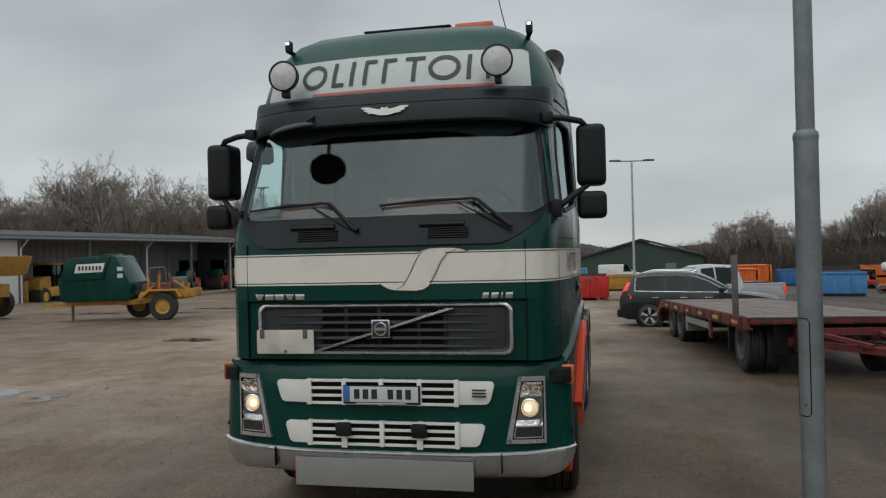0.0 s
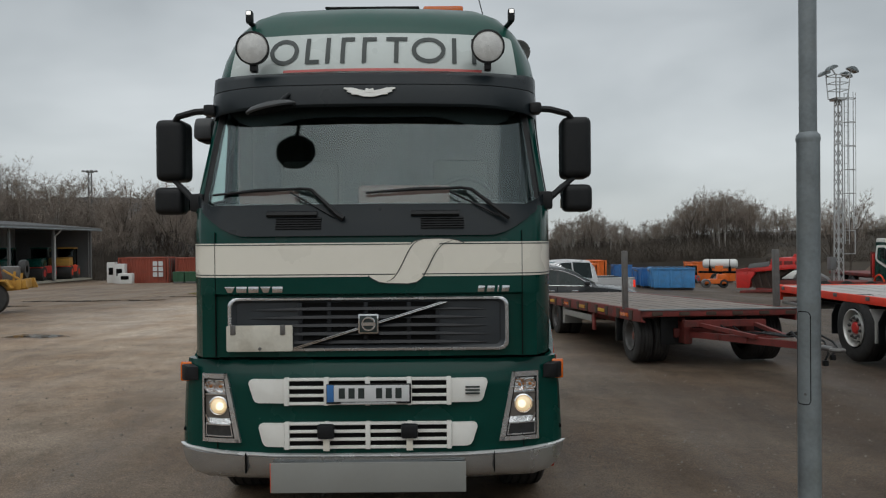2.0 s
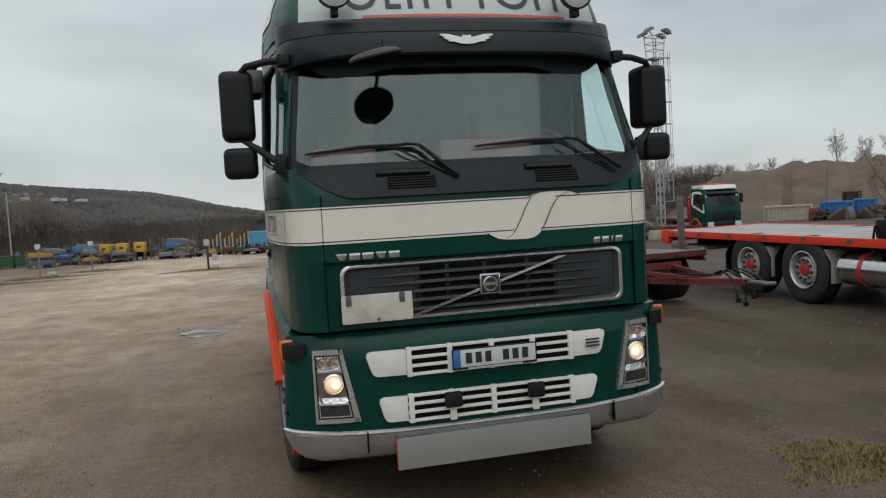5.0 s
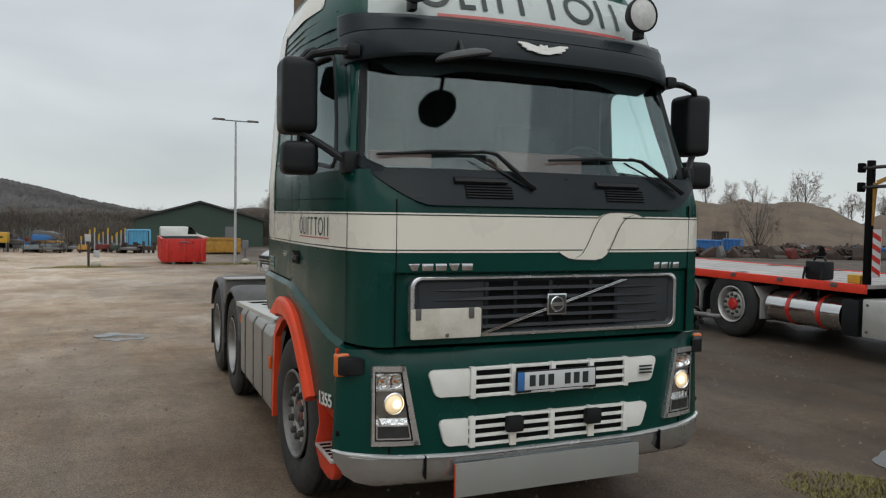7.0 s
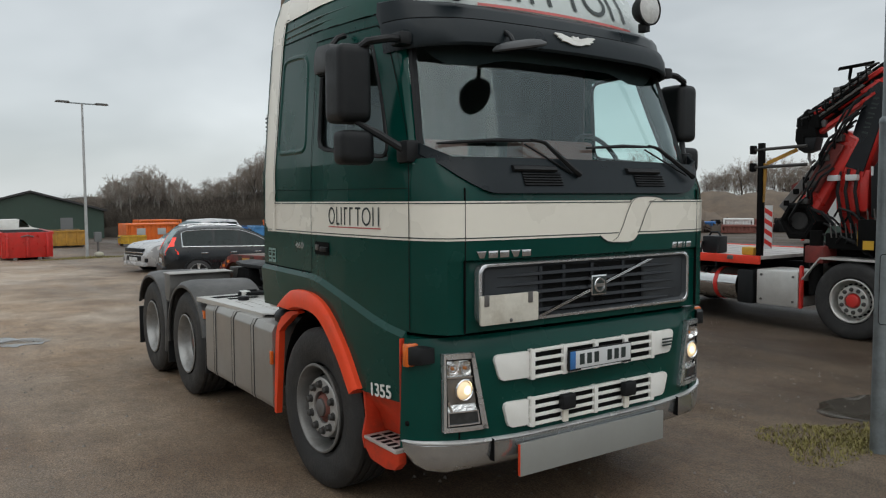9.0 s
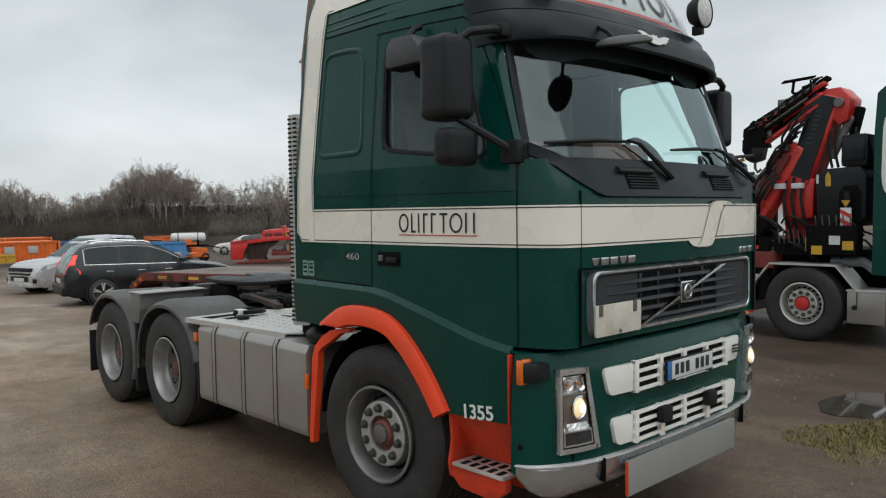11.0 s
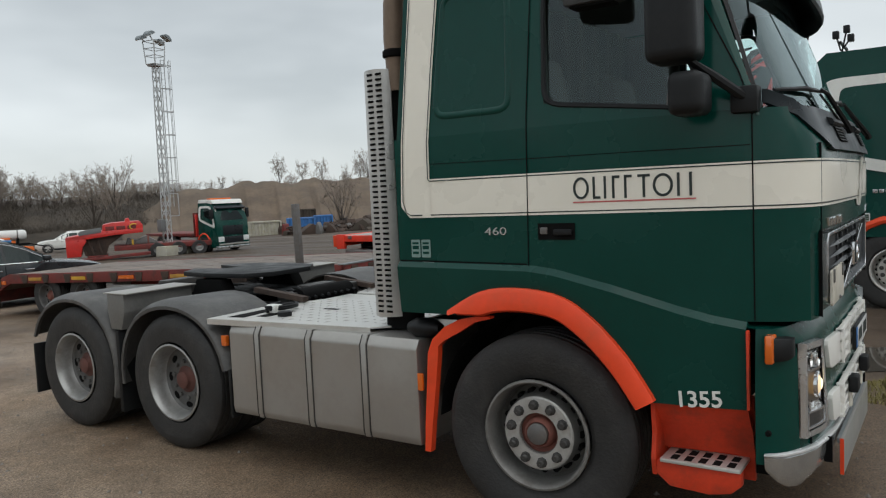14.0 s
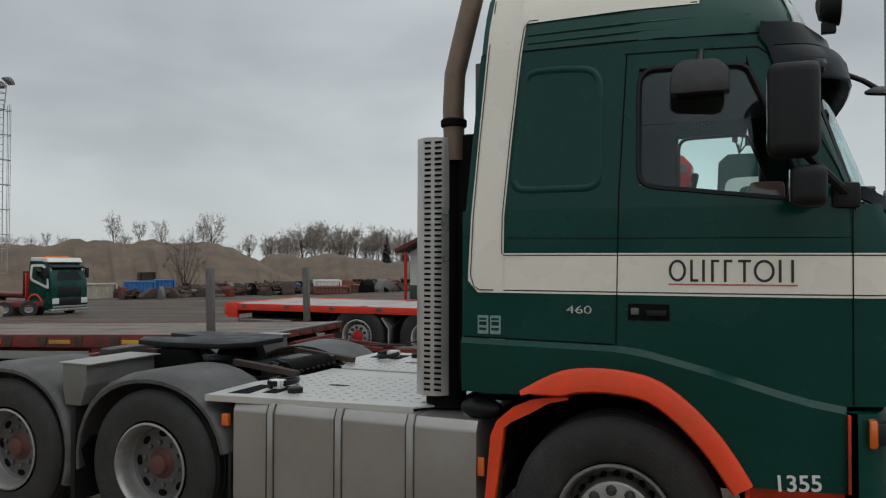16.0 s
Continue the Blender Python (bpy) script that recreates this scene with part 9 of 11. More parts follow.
# containers and skips
def container(m, L, W, H, material, label, name="shipping_container", cat="container", doors=True):
    t = thing(name, label, cat, m)
    n = int(L / 0.28)
    pts = []
    for k in range(n):
        x = -L / 2 + 0.12 + k * (L - 0.24) / n
        s = (L - 0.24) / n
        pts += [(x, -W / 2 + 0.04), (x + s * 0.35, -W / 2 + 0.04), (x + s * 0.5, -W / 2), (x + s * 0.85, -W / 2)]
    rows = [[(x, y, z) for x, y in pts] for z in (0.12, H - 0.1)]
    part("side_sheet", sheet(rows), material, t)
    part("side_sheet", sheet([[(x, -y, z) for x, y, z in r] for r in rows]), material, t)
    part("roof_sheet", box(-L / 2, L / 2, -W / 2 + 0.02, W / 2 - 0.02, H - 0.06, H - 0.02), material, t)
    part("floor_frame", box(-L / 2, L / 2, -W / 2 + 0.02, W / 2 - 0.02, 0.0, 0.14, 0.01), material, t)
    for x in (-L / 2, L / 2):
        part("end_sheet", box(x - 0.04, x + 0.04, -W / 2 + 0.02, W / 2 - 0.02, 0.1, H - 0.05), material, t)
        for y in (-W / 2, W / 2):
            part("corner_post", box(x - 0.07, x + 0.07, y - 0.07 * 0.6, y + 0.07 * 0.6, 0, H, 0.01), material, t)
    for y in (-W / 2, W / 2):
        part("top_rail", box(-L / 2, L / 2, y - 0.04, y + 0.04, H - 0.12, H, 0.01), material, t)
    if doors:
        for y in (-0.8, -0.25, 0.25, 0.8):
            part("lock_rod", tube([(L / 2 + 0.07, y, 0.15), (L / 2 + 0.07, y, H - 0.15)], 0.02, 6), M_galv, t)
    return t


def skip(m, L, W, H, material, label):
    t = thing("skip", label, "skip", m)
    part("tub", prism([(-L / 2, 0.16), (-L / 2 - 0.12, H), (L / 2, H), (L / 2, 0.16)], "y", -W / 2, W / 2, 0.02), material, t)
    part("opening", box(-L / 2, L / 2 - 0.08, -W / 2 + 0.08, W / 2 - 0.08, H - 0.02, H + 0.004), M_dark, t)
    for y in (-W / 2, W / 2):
        for k in range(int(L / 0.65)):
            x = -L / 2 + 0.3 + k * 0.65
            part("rib", box(x - 0.05, x + 0.05, y - 0.06, y + 0.06, 0.2, H - 0.05, 0.015), material, t)
        part("rim_bar", box(-L / 2 - 0.12, L / 2, y - 0.06, y + 0.06, H - 0.1, H + 0.02, 0.015), material, t)
    for y in (-0.5, 0.0, 0.5):
        part("end_rib", box(-L / 2 - 0.14, -L / 2, y * W * 0.8 - 0.05, y * W * 0.8 + 0.05, 0.2, H - 0.05, 0.015), material, t)
    for y in (-0.5, 0.5):
        part("skid", box(-L / 2, L / 2, y - 0.08, y + 0.08, 0.0, 0.18, 0.01), M_hub, t)
    part("hook_bar", tube([(-L / 2 - 0.16, -0.25, H * 0.85), (-L / 2 - 0.26, 0, H * 0.9), (-L / 2 - 0.16, 0.25, H * 0.85)], 0.03, 8), M_hub, t)
    return t


skip(on_ground(0.6, 38.2, 90), 4.2, 2.05, 1.32, M_red, "bright red open hook-lift skip on the yard")
skip(on_ground(3.6, 53.0, 0), 4.0, 2.0, 1.15, M_ochre, "yellow-brown skip with vertical ribs")
skip(on_ground(14.0, 40.2, -8), 2.3, 1.9, 1.3, M_skip_blue, "light blue skip in the far yard")
skip(on_ground(13.9, 43.2, 4), 2.2, 1.9, 1.25, M_blue, "worn blue skip behind the lighter one")
skip(on_ground(16.8, 64.5, 0), 1.5, 1.4, 1.4, M_blue, "blue skip at the foot of the bank")
skip(on_ground(22.5, 58.0, 0), 3.4, 2.2, 1.7, M_pipe_orange, "orange skip in the far yard")
store = container(on_ground(9.9, 52.0, 0), 3.8, 2.4, 1.5, M_pipe_orange, "orange steel container with grey window panels on the yard")
for x in (-1.0, 0.35):
    part("window_panel", box(x - 0.28, x + 0.28, -1.23, -1.19, 0.75, 1.2, 0.02), M_wall_inner, store)
skip(on_ground(8.3, 50.4, 0), 1.5, 0.9, 0.7, M_yellow, "small yellow tipping bucket in front of the orange container")
container(on_ground(13.7, 66.0, 0), 3.4, 2.4, 1.8, M_pipe_orange, "orange steel container in front of the trees")
container(on_ground(-26.7, 65.6, 4), 4.3, 2.44, 2.35, M_container, "rust-red shipping container with white labels")
container(on_ground(-23.5, 66.8, 20), 1.9, 2.2, 2.3, M_container, "faded orange-red shipping container on gravel")
for k in range(3):
    for j in range(2):
        lab = part("label_sheet", box(-0.2, 0.2, -0.01, 0.01, -0.2, 0.2), M_plate)
        lab.matrix_world = Matrix.Translation((-25.55 + j * 0.5, 64.38 + j * 0.035, ground_h(0, 65) + 0.75 + k * 0.5))
        tagged(lab, "white label sheet on the red container", "label", "labels on the container")
for k in range(4):
    skip(on_ground(-22.3 + k * 1.05, 61.6, 0), 0.85, 0.8, 1.0, M_bin_green, "small green waste bin beside the container")
for x, y, w, h in ((-28.3, 63.5, 0.9, 1.75), (-27.4, 62.5, 1.2, 0.9), (-29.7, 65.0, 0.7, 1.9)):
    t = thing("white_cabinet", "white discarded cabinet standing by the containers", "cabinet", on_ground(x, y, 6))
    part("body", box(-w / 2, w / 2, -0.4, 0.4, 0, h, 0.03), M_wall_white, t)
    part("door_opening", box(-w * 0.28, w * 0.28, -0.41, -0.395, h * 0.4, h * 0.75, 0.01), M_dark, t)


# vans and plain far vehicles
def van(m, material, label, L=5.4, H=2.4):
    t = thing("panel_van", label, "van", m)
    b = part("body", prism([(-L / 2, 0.4), (-L / 2, H - 0.1), (-L / 2 + 0.1, H), (L / 2 - 1.9, H), (L / 2 - 1.0, 1.35), (L / 2 - 0.1, 1.1), (L / 2, 0.9), (L / 2, 0.4)], "y", -0.98, 0.98, 0.07), material, t)
    for s in (-1, 1):
        part("side_window", prism([(L / 2 - 1.95, 1.35), (L / 2 - 1.9, 1.95), (L / 2 - 1.6, 1.95), (L / 2 - 1.15, 1.35)], "y", s * 0.975, s * 0.99), M_car_glass, b)
        for x in (-L / 2 + 1.0, L / 2 - 0.95):
            w = part("wheel", lathe([(0.2, -0.11), (0.33, -0.11), (0.35, 0.0), (0.33, 0.11), (0.2, 0.11)], 24, "y", (x, s * 0.9, 0.35)), M_rubber, t)
            part("rim", lathe([(0.2, s * 0.11), (0.15, s * 0.08), (0.001, s * 0.1)], 18, "y", (x, s * 0.9, 0.35)), M_rim, w)
    part("windscreen", sheet([[(L / 2 - 1.88 + 0.86 * k, y, H - 0.06 - 0.98 * k) for y in (-0.85, 0.85)] for k in (0, 1)]), M_car_glass, b)
    return t


van(on_ground(3.0, 68.0, 0), M_white_paint, "white panel van behind the red skip", 4.2, 2.0)
container(on_ground(-0.95, 63.5, 0), 1.7, 1.7, 1.7, M_sky_blue, "light blue site container")


# green gabled hall
def hall():
    t = thing("green_hall", "dark green sheet-metal hall with a low gable", "building", on_ground(5.3, 79.0, -6))
    W, H, R, D = 12.6, 2.75, 4.5, 24
    part("gable_wall", prism([(-W / 2, 0), (-W / 2, H), (0, R), (W / 2, H), (W / 2, 0)], "y", 0, 0.2), M_hall, t)
    for x in (-W / 2, W / 2):
        part("side_wall", box(x - 0.1, x + 0.1, 0.2, D, 0, H), M_hall, t)
    roof = part("roof", prism([(-W / 2 - 0.4, H - 0.08), (0, R + 0.06), (W / 2 + 0.4, H - 0.08), (W / 2 + 0.4, H + 0.1), (0, R + 0.26), (-W / 2 - 0.4, H + 0.1)], "y", -0.4, D), M_roof_dark, t)
    for k in range(44):
        x = -W / 2 + 0.15 + k * (W - 0.3) / 43
        h = H + (R - H) * (1 - abs(x) / (W / 2))
        part("cladding_rib", box(x - 0.035, x + 0.035, -0.03, 0.0, 0, h), M_hall, t)
    part("door", box(2.5, 3.6, -0.05, 0.0, 0, 2.1, 0.01), M_wall_grey, t)
    part("rear_wall", box(-W / 2, W / 2, D - 0.2, D, 0, H), M_hall, t)


hall()


# tall T-shaped yard lamp and the lattice light tower
def yard_lamp(m, h, label):
    t = thing("yard_lamp", label, "street lamp", m)
    part("pole", tube([(0, 0, 0), (0, 0, h)], [0.075, 0.045], 12), M_zinc, t)
    part("cross_arm", tube([(-0.75, 0, h), (0.75, 0, h)], 0.03, 8), M_galv, t)
    for x in (-0.85, 0.85):
        part("lamp_head", prism([(x - 0.3, h - 0.01), (x - 0.25, h + 0.07), (x + 0.25, h + 0.07), (x + 0.3, h - 0.01)], "y", -0.14, 0.14, 0.015), M_hub, t)
    box_ = part("meter_box", box(0.35, 0.65, -0.1, 0.1, 0.75, 1.2, 0.02), M_wall_grey, t)
    part("box_leg", box(0.46, 0.54, -0.04, 0.04, 0, 0.75), M_hub, box_)


yard_lamp(on_ground(2.95, 35.2, 10), 7.1, "slender T-shaped yard lamp with a small meter box")


def far_mast():
    h = 14.6
    t = thing("flood_mast", "tall lattice flood-light mast rising behind the woods", "light tower", on_ground(-47.7, 99.9, 10, -0.2) @ Matrix.Diagonal((0.65, 0.65, 1, 1)))
    for x, y in ((-0.28, -0.28), (0.28, -0.28), (0.28, 0.28), (-0.28, 0.28)):
        part("mast_leg", bar((x * 1.6, y * 1.6, 0), (x, y, h), 0.10), M_hub, t)
    for k in range(16):
        z, w = 0.6 + k * 0.9, 0.45 - 0.17 * k / 16
        for sy in (-1, 1):
            part("mast_brace", bar((-w, sy * w, z), (w, sy * w, z + 0.8), 0.06), M_hub, t)
    part("mast_head", box(-0.7, 0.7, -0.5, 0.5, h - 0.12, h, 0.02), M_hub, t)
    for x in (-1.25, -0.45, 0.45, 1.25):
        part("flood_lamp", prism([(x - 0.34, h), (x - 0.28, h + 0.20), (x + 0.28, h + 0.20), (x + 0.34, h)], "y", -0.35, 0.25, 0.03), M_hub, t)


far_mast()
yard_lamp(on_ground(-23.0, 72.3, 0), 6.6, "tall thin yard lamp in front of the trees")


def light_tower():
    h = 11.3
    t = thing("light_tower", "galvanised lattice light tower with a caged ladder and floodlights", "light tower", on_ground(21.0, 34.7, 12))
    w0, w1 = 0.16, 0.12
    corners = [(-1, -1), (1, -1), (1, 1), (-1, 1)]
    for cx, cy in corners:
        part("tower_leg", bar((cx * w0, cy * w0, 0), (cx * w1, cy * w1, h - 1.2), 0.055), M_zinc, t)
    n = 20
    for k in range(n):
        f0, f1 = k / n, (k + 1) / n
        for i in range(4):
            a, b = corners[i], corners[(i + 1) % 4]
            ra, rb = w0 + (w1 - w0) * f0, w0 + (w1 - w0) * f1
            p, q = (a, b) if k % 2 else (b, a)
            part("lattice_brace", bar((p[0] * ra, p[1] * ra, (h - 1.2) * f0), (q[0] * rb, q[1] * rb, (h - 1.2) * f1), 0.03), M_zinc, t)
    lad = part("ladder_rail", bar((0.30, -0.1, 2.6), (0.28, -0.1, h - 0.9), 0.03), M_zinc, t)
    part("ladder_rail", bar((0.56, -0.1, 2.6), (0.54, -0.1, h - 0.9), 0.03), M_zinc, lad)
    for k in range(24):
        z = 2.8 + k * 0.33
        part("rung", bar((0.29, -0.1, z), (0.55, -0.1, z), 0.018), M_zinc, lad)
    for q in (2, 4, 6):
        a = math.pi * q / 8
        part("cage_bar", bar((0.50 + 0.34 * math.cos(a), -0.1 - 0.36 * math.sin(a), 3.4), (0.50 + 0.34 * math.cos(a), -0.1 - 0.36 * math.sin(a), h - 0.9), 0.018), M_zinc, lad)
    part("cage_bar", bar((0.84, -0.1, 3.4), (0.82, -0.1, h - 0.9), 0.022), M_zinc, lad)
    for k in range(6):
        z = 4.0 + k * 1.22
        part("cage_hoop", tube([(0.50 + 0.34 * math.cos(a), -0.1 - 0.36 * math.sin(a), z) for a in [math.pi * q / 8 for q in range(9)]], 0.022, 5), M_zinc, lad)
        part("ladder_stay", bar((0.14, -0.1, z), (0.84, -0.1, z), 0.028), M_zinc, lad)
    part("ladder_gate", bar((0.14, -0.1, 3.3), (0.92, -0.1, 3.3), 0.04), M_zinc, lad)
    part("ladder_gate", bar((0.90, -0.1, 2.1), (0.90, -0.1, 3.3), 0.04), M_zinc, lad)
    part("ladder_gate", bar((0.14, -0.1, 2.1), (0.92, -0.1, 2.1), 0.04), M_zinc, lad)
    plat = part("platform", prism([(-0.24, h - 1.28), (0.24, h - 1.28), (0.34, h - 1.16), (-0.34, h - 1.16)], "y", -0.3, 0.3), M_zinc, t)
    for x in (-1, 1):
        for y in (-0.3, 0.3):
            part("rail_post", bar((x * 0.34, y, h - 1.2), (x * 0.42, y * 1.2, h + 0.02), 0.05), M_zinc, plat)
        for z, g in ((h - 0.75, 0.37), (h - 0.38, 0.40), (h, 0.42)):
            part("guard_rail", bar((x * g, -0.34, z), (x * g, 0.34, z), 0.035), M_zinc, plat)
    for y in (-0.34, 0.34):
        for z, g in ((h - 0.75, 0.37), (h - 0.38, 0.40), (h, 0.42)):
            part("guard_rail", bar((-g, y, z), (g, y, z), 0.035), M_zinc, plat)
    for x, y, dz, tw in ((-0.62, -0.28, 0.30, -24), (-0.60, 0.28, 0.14, -20), (0.62, -0.28, 0.28, 24), (0.72, 0.28, 0.14, 20)):
        m = Matrix.Translation((x, y, h + dz)) @ Matrix.Rotation(radians(tw), 4, "Y")
        fl = part("floodlight", prism([(-0.30, -0.05), (-0.24, 0.06), (-0.08, 0.13), (0.10, 0.13), (0.26, 0.05), (0.30, -0.05)], "y", -0.17, 0.17, 0.02), M_galv, t)
        fl.data.transform(m)
        part("lamp_glass", box(-0.26, 0.26, -0.15, 0.15, -0.075, -0.05, 0.006, m=m), M_lens, fl)
        part("flood_arm", bar((x * 0.6, y, h), (x, y, h + dz), 0.05), M_zinc, fl)
    for dx, dy in ((-0.75, -0.6), (0.9, -0.55)):
        part("foot_block", prism([(dx - 0.52, 0), (dx - 0.42, 0.55), (dx + 0.42, 0.55), (dx + 0.52, 0)], "y", dy - 0.35, dy + 0.35, 0.04), M_concrete, t, "mossy concrete ballast block")
    part("switch_cabinet", box(-0.62, -0.30, -0.2, 0.1, 1.3, 1.95, 0.02), M_wall_grey, t)
    return t


light_tower()


# green and white tractor with a hook-lift frame, far off
def far_truck():
    t = thing("far_truck", "green and white truck with an orange roof beacon, parked far off", "truck", on_ground(23.4, 33.3, -4) @ Matrix.Scale(0.87, 4))
    plain_cab(t, 2.4, -1.3, 0.6, 0.95, 3.25, False)
    part("beacon_bar", box(-0.8, 0.8, -0.2, 0.1, 3.26, 3.38, 0.03), M_amber, t)
    for s in (-1, 1):
        for y in (0.05, 3.6, 4.95):
            w = wheel(t, s, y, 0.522, True, hub_mesh=HUB_RED, x_out=1.18)
        part("frame_rail", box(s * 0.36, s * 0.46, -0.4, 6.3, 0.7, 0.98), M_red_old, t)
    part("red_guard", box(-1.2, 1.2, 0.8, 0.92, 1.0, 2.4, 0.02), M_red, t)
    part("red_guard", box(1.2, 1.7, -0.2, 0.3, 1.4, 2.5, 0.03), M_red, t)
    part("grey_tank", box(-1.2, -0.6, 0.9, 2.6, 0.45, 0.95, 0.06), M_alu, t)
    part("bed", box(-1.22, 1.22, 1.1, 6.6, 1.02, 1.2, 0.02), M_red_old, t)
    part("head_board", box(-1.2, 1.2, 1.05, 1.12, 1.2, 2.5, 0.02), M_red_old, t)
    part("roof_cap", prism([(-0.95, 3.02), (-0.78, 3.27), (0.50, 3.30), (0.58, 3.15), (0.58, 3.05), (-0.6, 3.0)], "x", -1.13, 1.13, 0.04), M_white_paint, t)
    part("screen_frame", bar((-1.02, -1.24, 1.9), (-1.02, -0.92, 2.9), 0.10, 0.05), M_white_paint, t)
    part("screen_frame", bar((1.02, -1.24, 1.9), (1.02, -0.92, 2.9), 0.10, 0.05), M_white_paint, t)
    part("lower_front", box(-0.70, 0.70, -1.37, -1.30, 0.56, 0.96, 0.02), M_grille, t)
    part("bumper_bar", box(-1.12, 1.12, -1.39, -1.31, 0.44, 0.55, 0.02), M_alu, t)
    for s in (-1, 1):
        part("lamp_panel", box(s * 0.72, s * 1.15, -1.37, -1.28, 0.66, 0.98, 0.03), M_plate, t)


far_truck()


def low_loader():
    t = thing("low_loader", "bright red low-loader trailer with a raised gooseneck", "trailer", on_ground(18.6, 36.6, -33) @ Matrix.Diagonal((0.95, 0.95, 0.85, 1)))
    part("neck", prism([(-1.95, 1.28), (-1.95, 1.50), (-0.3, 1.78), (1.9, 1.86), (1.9, 1.60), (0.3, 1.50), (-0.8, 1.36)], "y", -1.2, 1.2, 0.02), M_red, t)
    part("neck_end", prism([(-1.93, 0.32), (-1.95, 1.5), (-1.0, 1.6), (-0.95, 1.2), (-1.15, 0.9), (-1.25, 0.32)], "y", -1.2, 1.2, 0.02), M_red, t)
    box_ = part("neck_box", prism([(-0.15, 1.72), (-0.10, 2.16), (0.35, 2.26), (1.75, 2.30), (1.92, 2.05), (1.90, 1.62), (0.6, 1.56)], "y", -1.15, 1.15, 0.03), M_red, t)
    for x in (0.25, 0.80, 1.35):
        part("box_lid", box(x - 0.22, x + 0.22, -1.165, -1.14, 1.80, 2.05, 0.01), M_red_old, box_)
    part("box_hood", prism([(1.0, 2.26), (1.08, 2.48), (1.22, 2.50), (1.30, 2.28)], "y", -1.1, 0.9, 0.02), M_red, box_)
    part("toolbox", prism([(-1.30, 1.58), (-1.24, 1.84), (-0.20, 2.02), (-0.18, 1.72)], "y", -1.23, -1.10, 0.01), M_wall_grey, t)
    part("hose_reel", tube([(1.45 + 0.20 * math.cos(a), -1.2, 1.98 + 0.16 * math.sin(a)) for a in [k * math.tau / 16 for k in range(2, 12)]], 0.04, 6), M_yellow, t)
    for x in (-1.25, -0.85, -0.45):
        part("neck_brace", bar((x + 0.25, -0.95, 0.35), (x, -0.95, 1.34), 0.12, 0.10), M_scrap, t)
    part("neck_foot", prism([(-1.30, 1.36), (-0.95, 0.28), (-0.05, 0.22), (0.15, 0.9), (0.9, 1.5), (-0.6, 1.45)], "y", -0.9, 1.0, 0.03), M_scrap, t)
    part("neck_foot_plate", prism([(-0.98, 0.20), (-0.9, 0.34), (0.05, 0.34), (0.1, 0.20)], "y", -1.0, 1.0, 0.02), M_red_old, t)
    part("bed", box(0.4, 6.5, -1.25, 1.25, 0.55, 0.85, 0.03), M_red_old, t)
    part("ramp", prism([(-1.6, 0.05), (-1.6, 0.2), (2.2, 0.42), (2.2, 0.25)], "y", -1.9, -1.3, 0.02), M_red_old, t)
    for k in range(3):
        part("bed_post", box(1.3 + 0.8 * k, 1.4 + 0.8 * k, -1.1, -1.0, 0.85, 1.2 + 0.15 * k, 0.01), (M_yellow, M_rust, M_hub)[k], t)
    part("bed_load", prism([(1.0, 0.85), (1.1, 1.25), (1.6, 1.1), (2.1, 1.35), (2.6, 1.0), (2.7, 0.85)], "y", -0.6, 0.7, 0.03), M_hub, t)
    for k in range(3):
        for s in (-1, 1):
            w = part("wheel", lathe([(0.22, -0.13), (0.42, -0.13), (0.45, 0), (0.42, 0.13), (0.22, 0.13)], 24, "y", (2.6 + k * 1.1, s * 1.15, 0.45)), M_rubber, t)
            part("rim", lathe([(0.22, s * 0.13), (0.15, s * 0.06), (0.001, s * 0.08)], 18, "y", (2.6 + k * 1.1, s * 1.15, 0.45)), M_rim, w)



low_loader()
machine("road_machine", "orange loader parked by the bank", on_ground(20.0, 55.5, 40) @ Matrix.Scale(0.55, 4), M_pipe_orange, M_red)


def tank_trailer():
    t = thing("tank_trailer", "small trailer with a white water tank on a dark frame", "trailer", on_ground(21.3, 52.4, -26))
    part("tank", lathe([(0.02, -1.25), (0.24, -1.22), (0.33, -1.12), (0.35, -1.0), (0.35, 1.0), (0.33, 1.12), (0.24, 1.22), (0.02, 1.25)], 24, "x", (0, 0, 1.55)), M_wall_white, t)
    for x in (-0.7, 0.7):
        part("tank_band", lathe([(0.352, x - 0.04), (0.358, x - 0.03), (0.358, x + 0.03), (0.352, x + 0.04)], 24, "x", (0, 0, 1.55)), M_hub, t)
        part("tank_saddle", prism([(-0.35, 1.0), (-0.30, 1.36), (0.30, 1.36), (0.35, 1.0)], "x", x - 0.08, x + 0.08, 0.01), M_dark, t)
    part("frame", box(-1.5, 1.4, -0.4, 0.4, 0.86, 1.0, 0.02), M_dark, t)
    part("pump_box", box(-0.3, 0.25, -0.62, -0.36, 1.0, 1.42, 0.03), M_pipe_orange, t)
    part("drawbar", bar((1.4, 0, 0.92), (2.3, 0, 0.7), 0.08), M_dark, t)
    for y in (-0.55, 0.55):
        w = part("wheel", lathe([(0.22, -0.11), (0.42, -0.11), (0.45, 0.0), (0.42, 0.11), (0.22, 0.11)], 24, "y", (-0.2, y, 0.45)), M_rubber, t)
        part("rim", lathe([(0.23, -0.10), (0.16, -0.04), (0.001, -0.05)], 18, "y", (-0.2, y, 0.45)), M_rim, w)


tank_trailer()
machine("road_machine", "small orange machine beside the blue skip", on_ground(17.9, 44.0, 170) @ Matrix.Scale(0.48, 4), M_pipe_orange, M_pipe_orange, False)


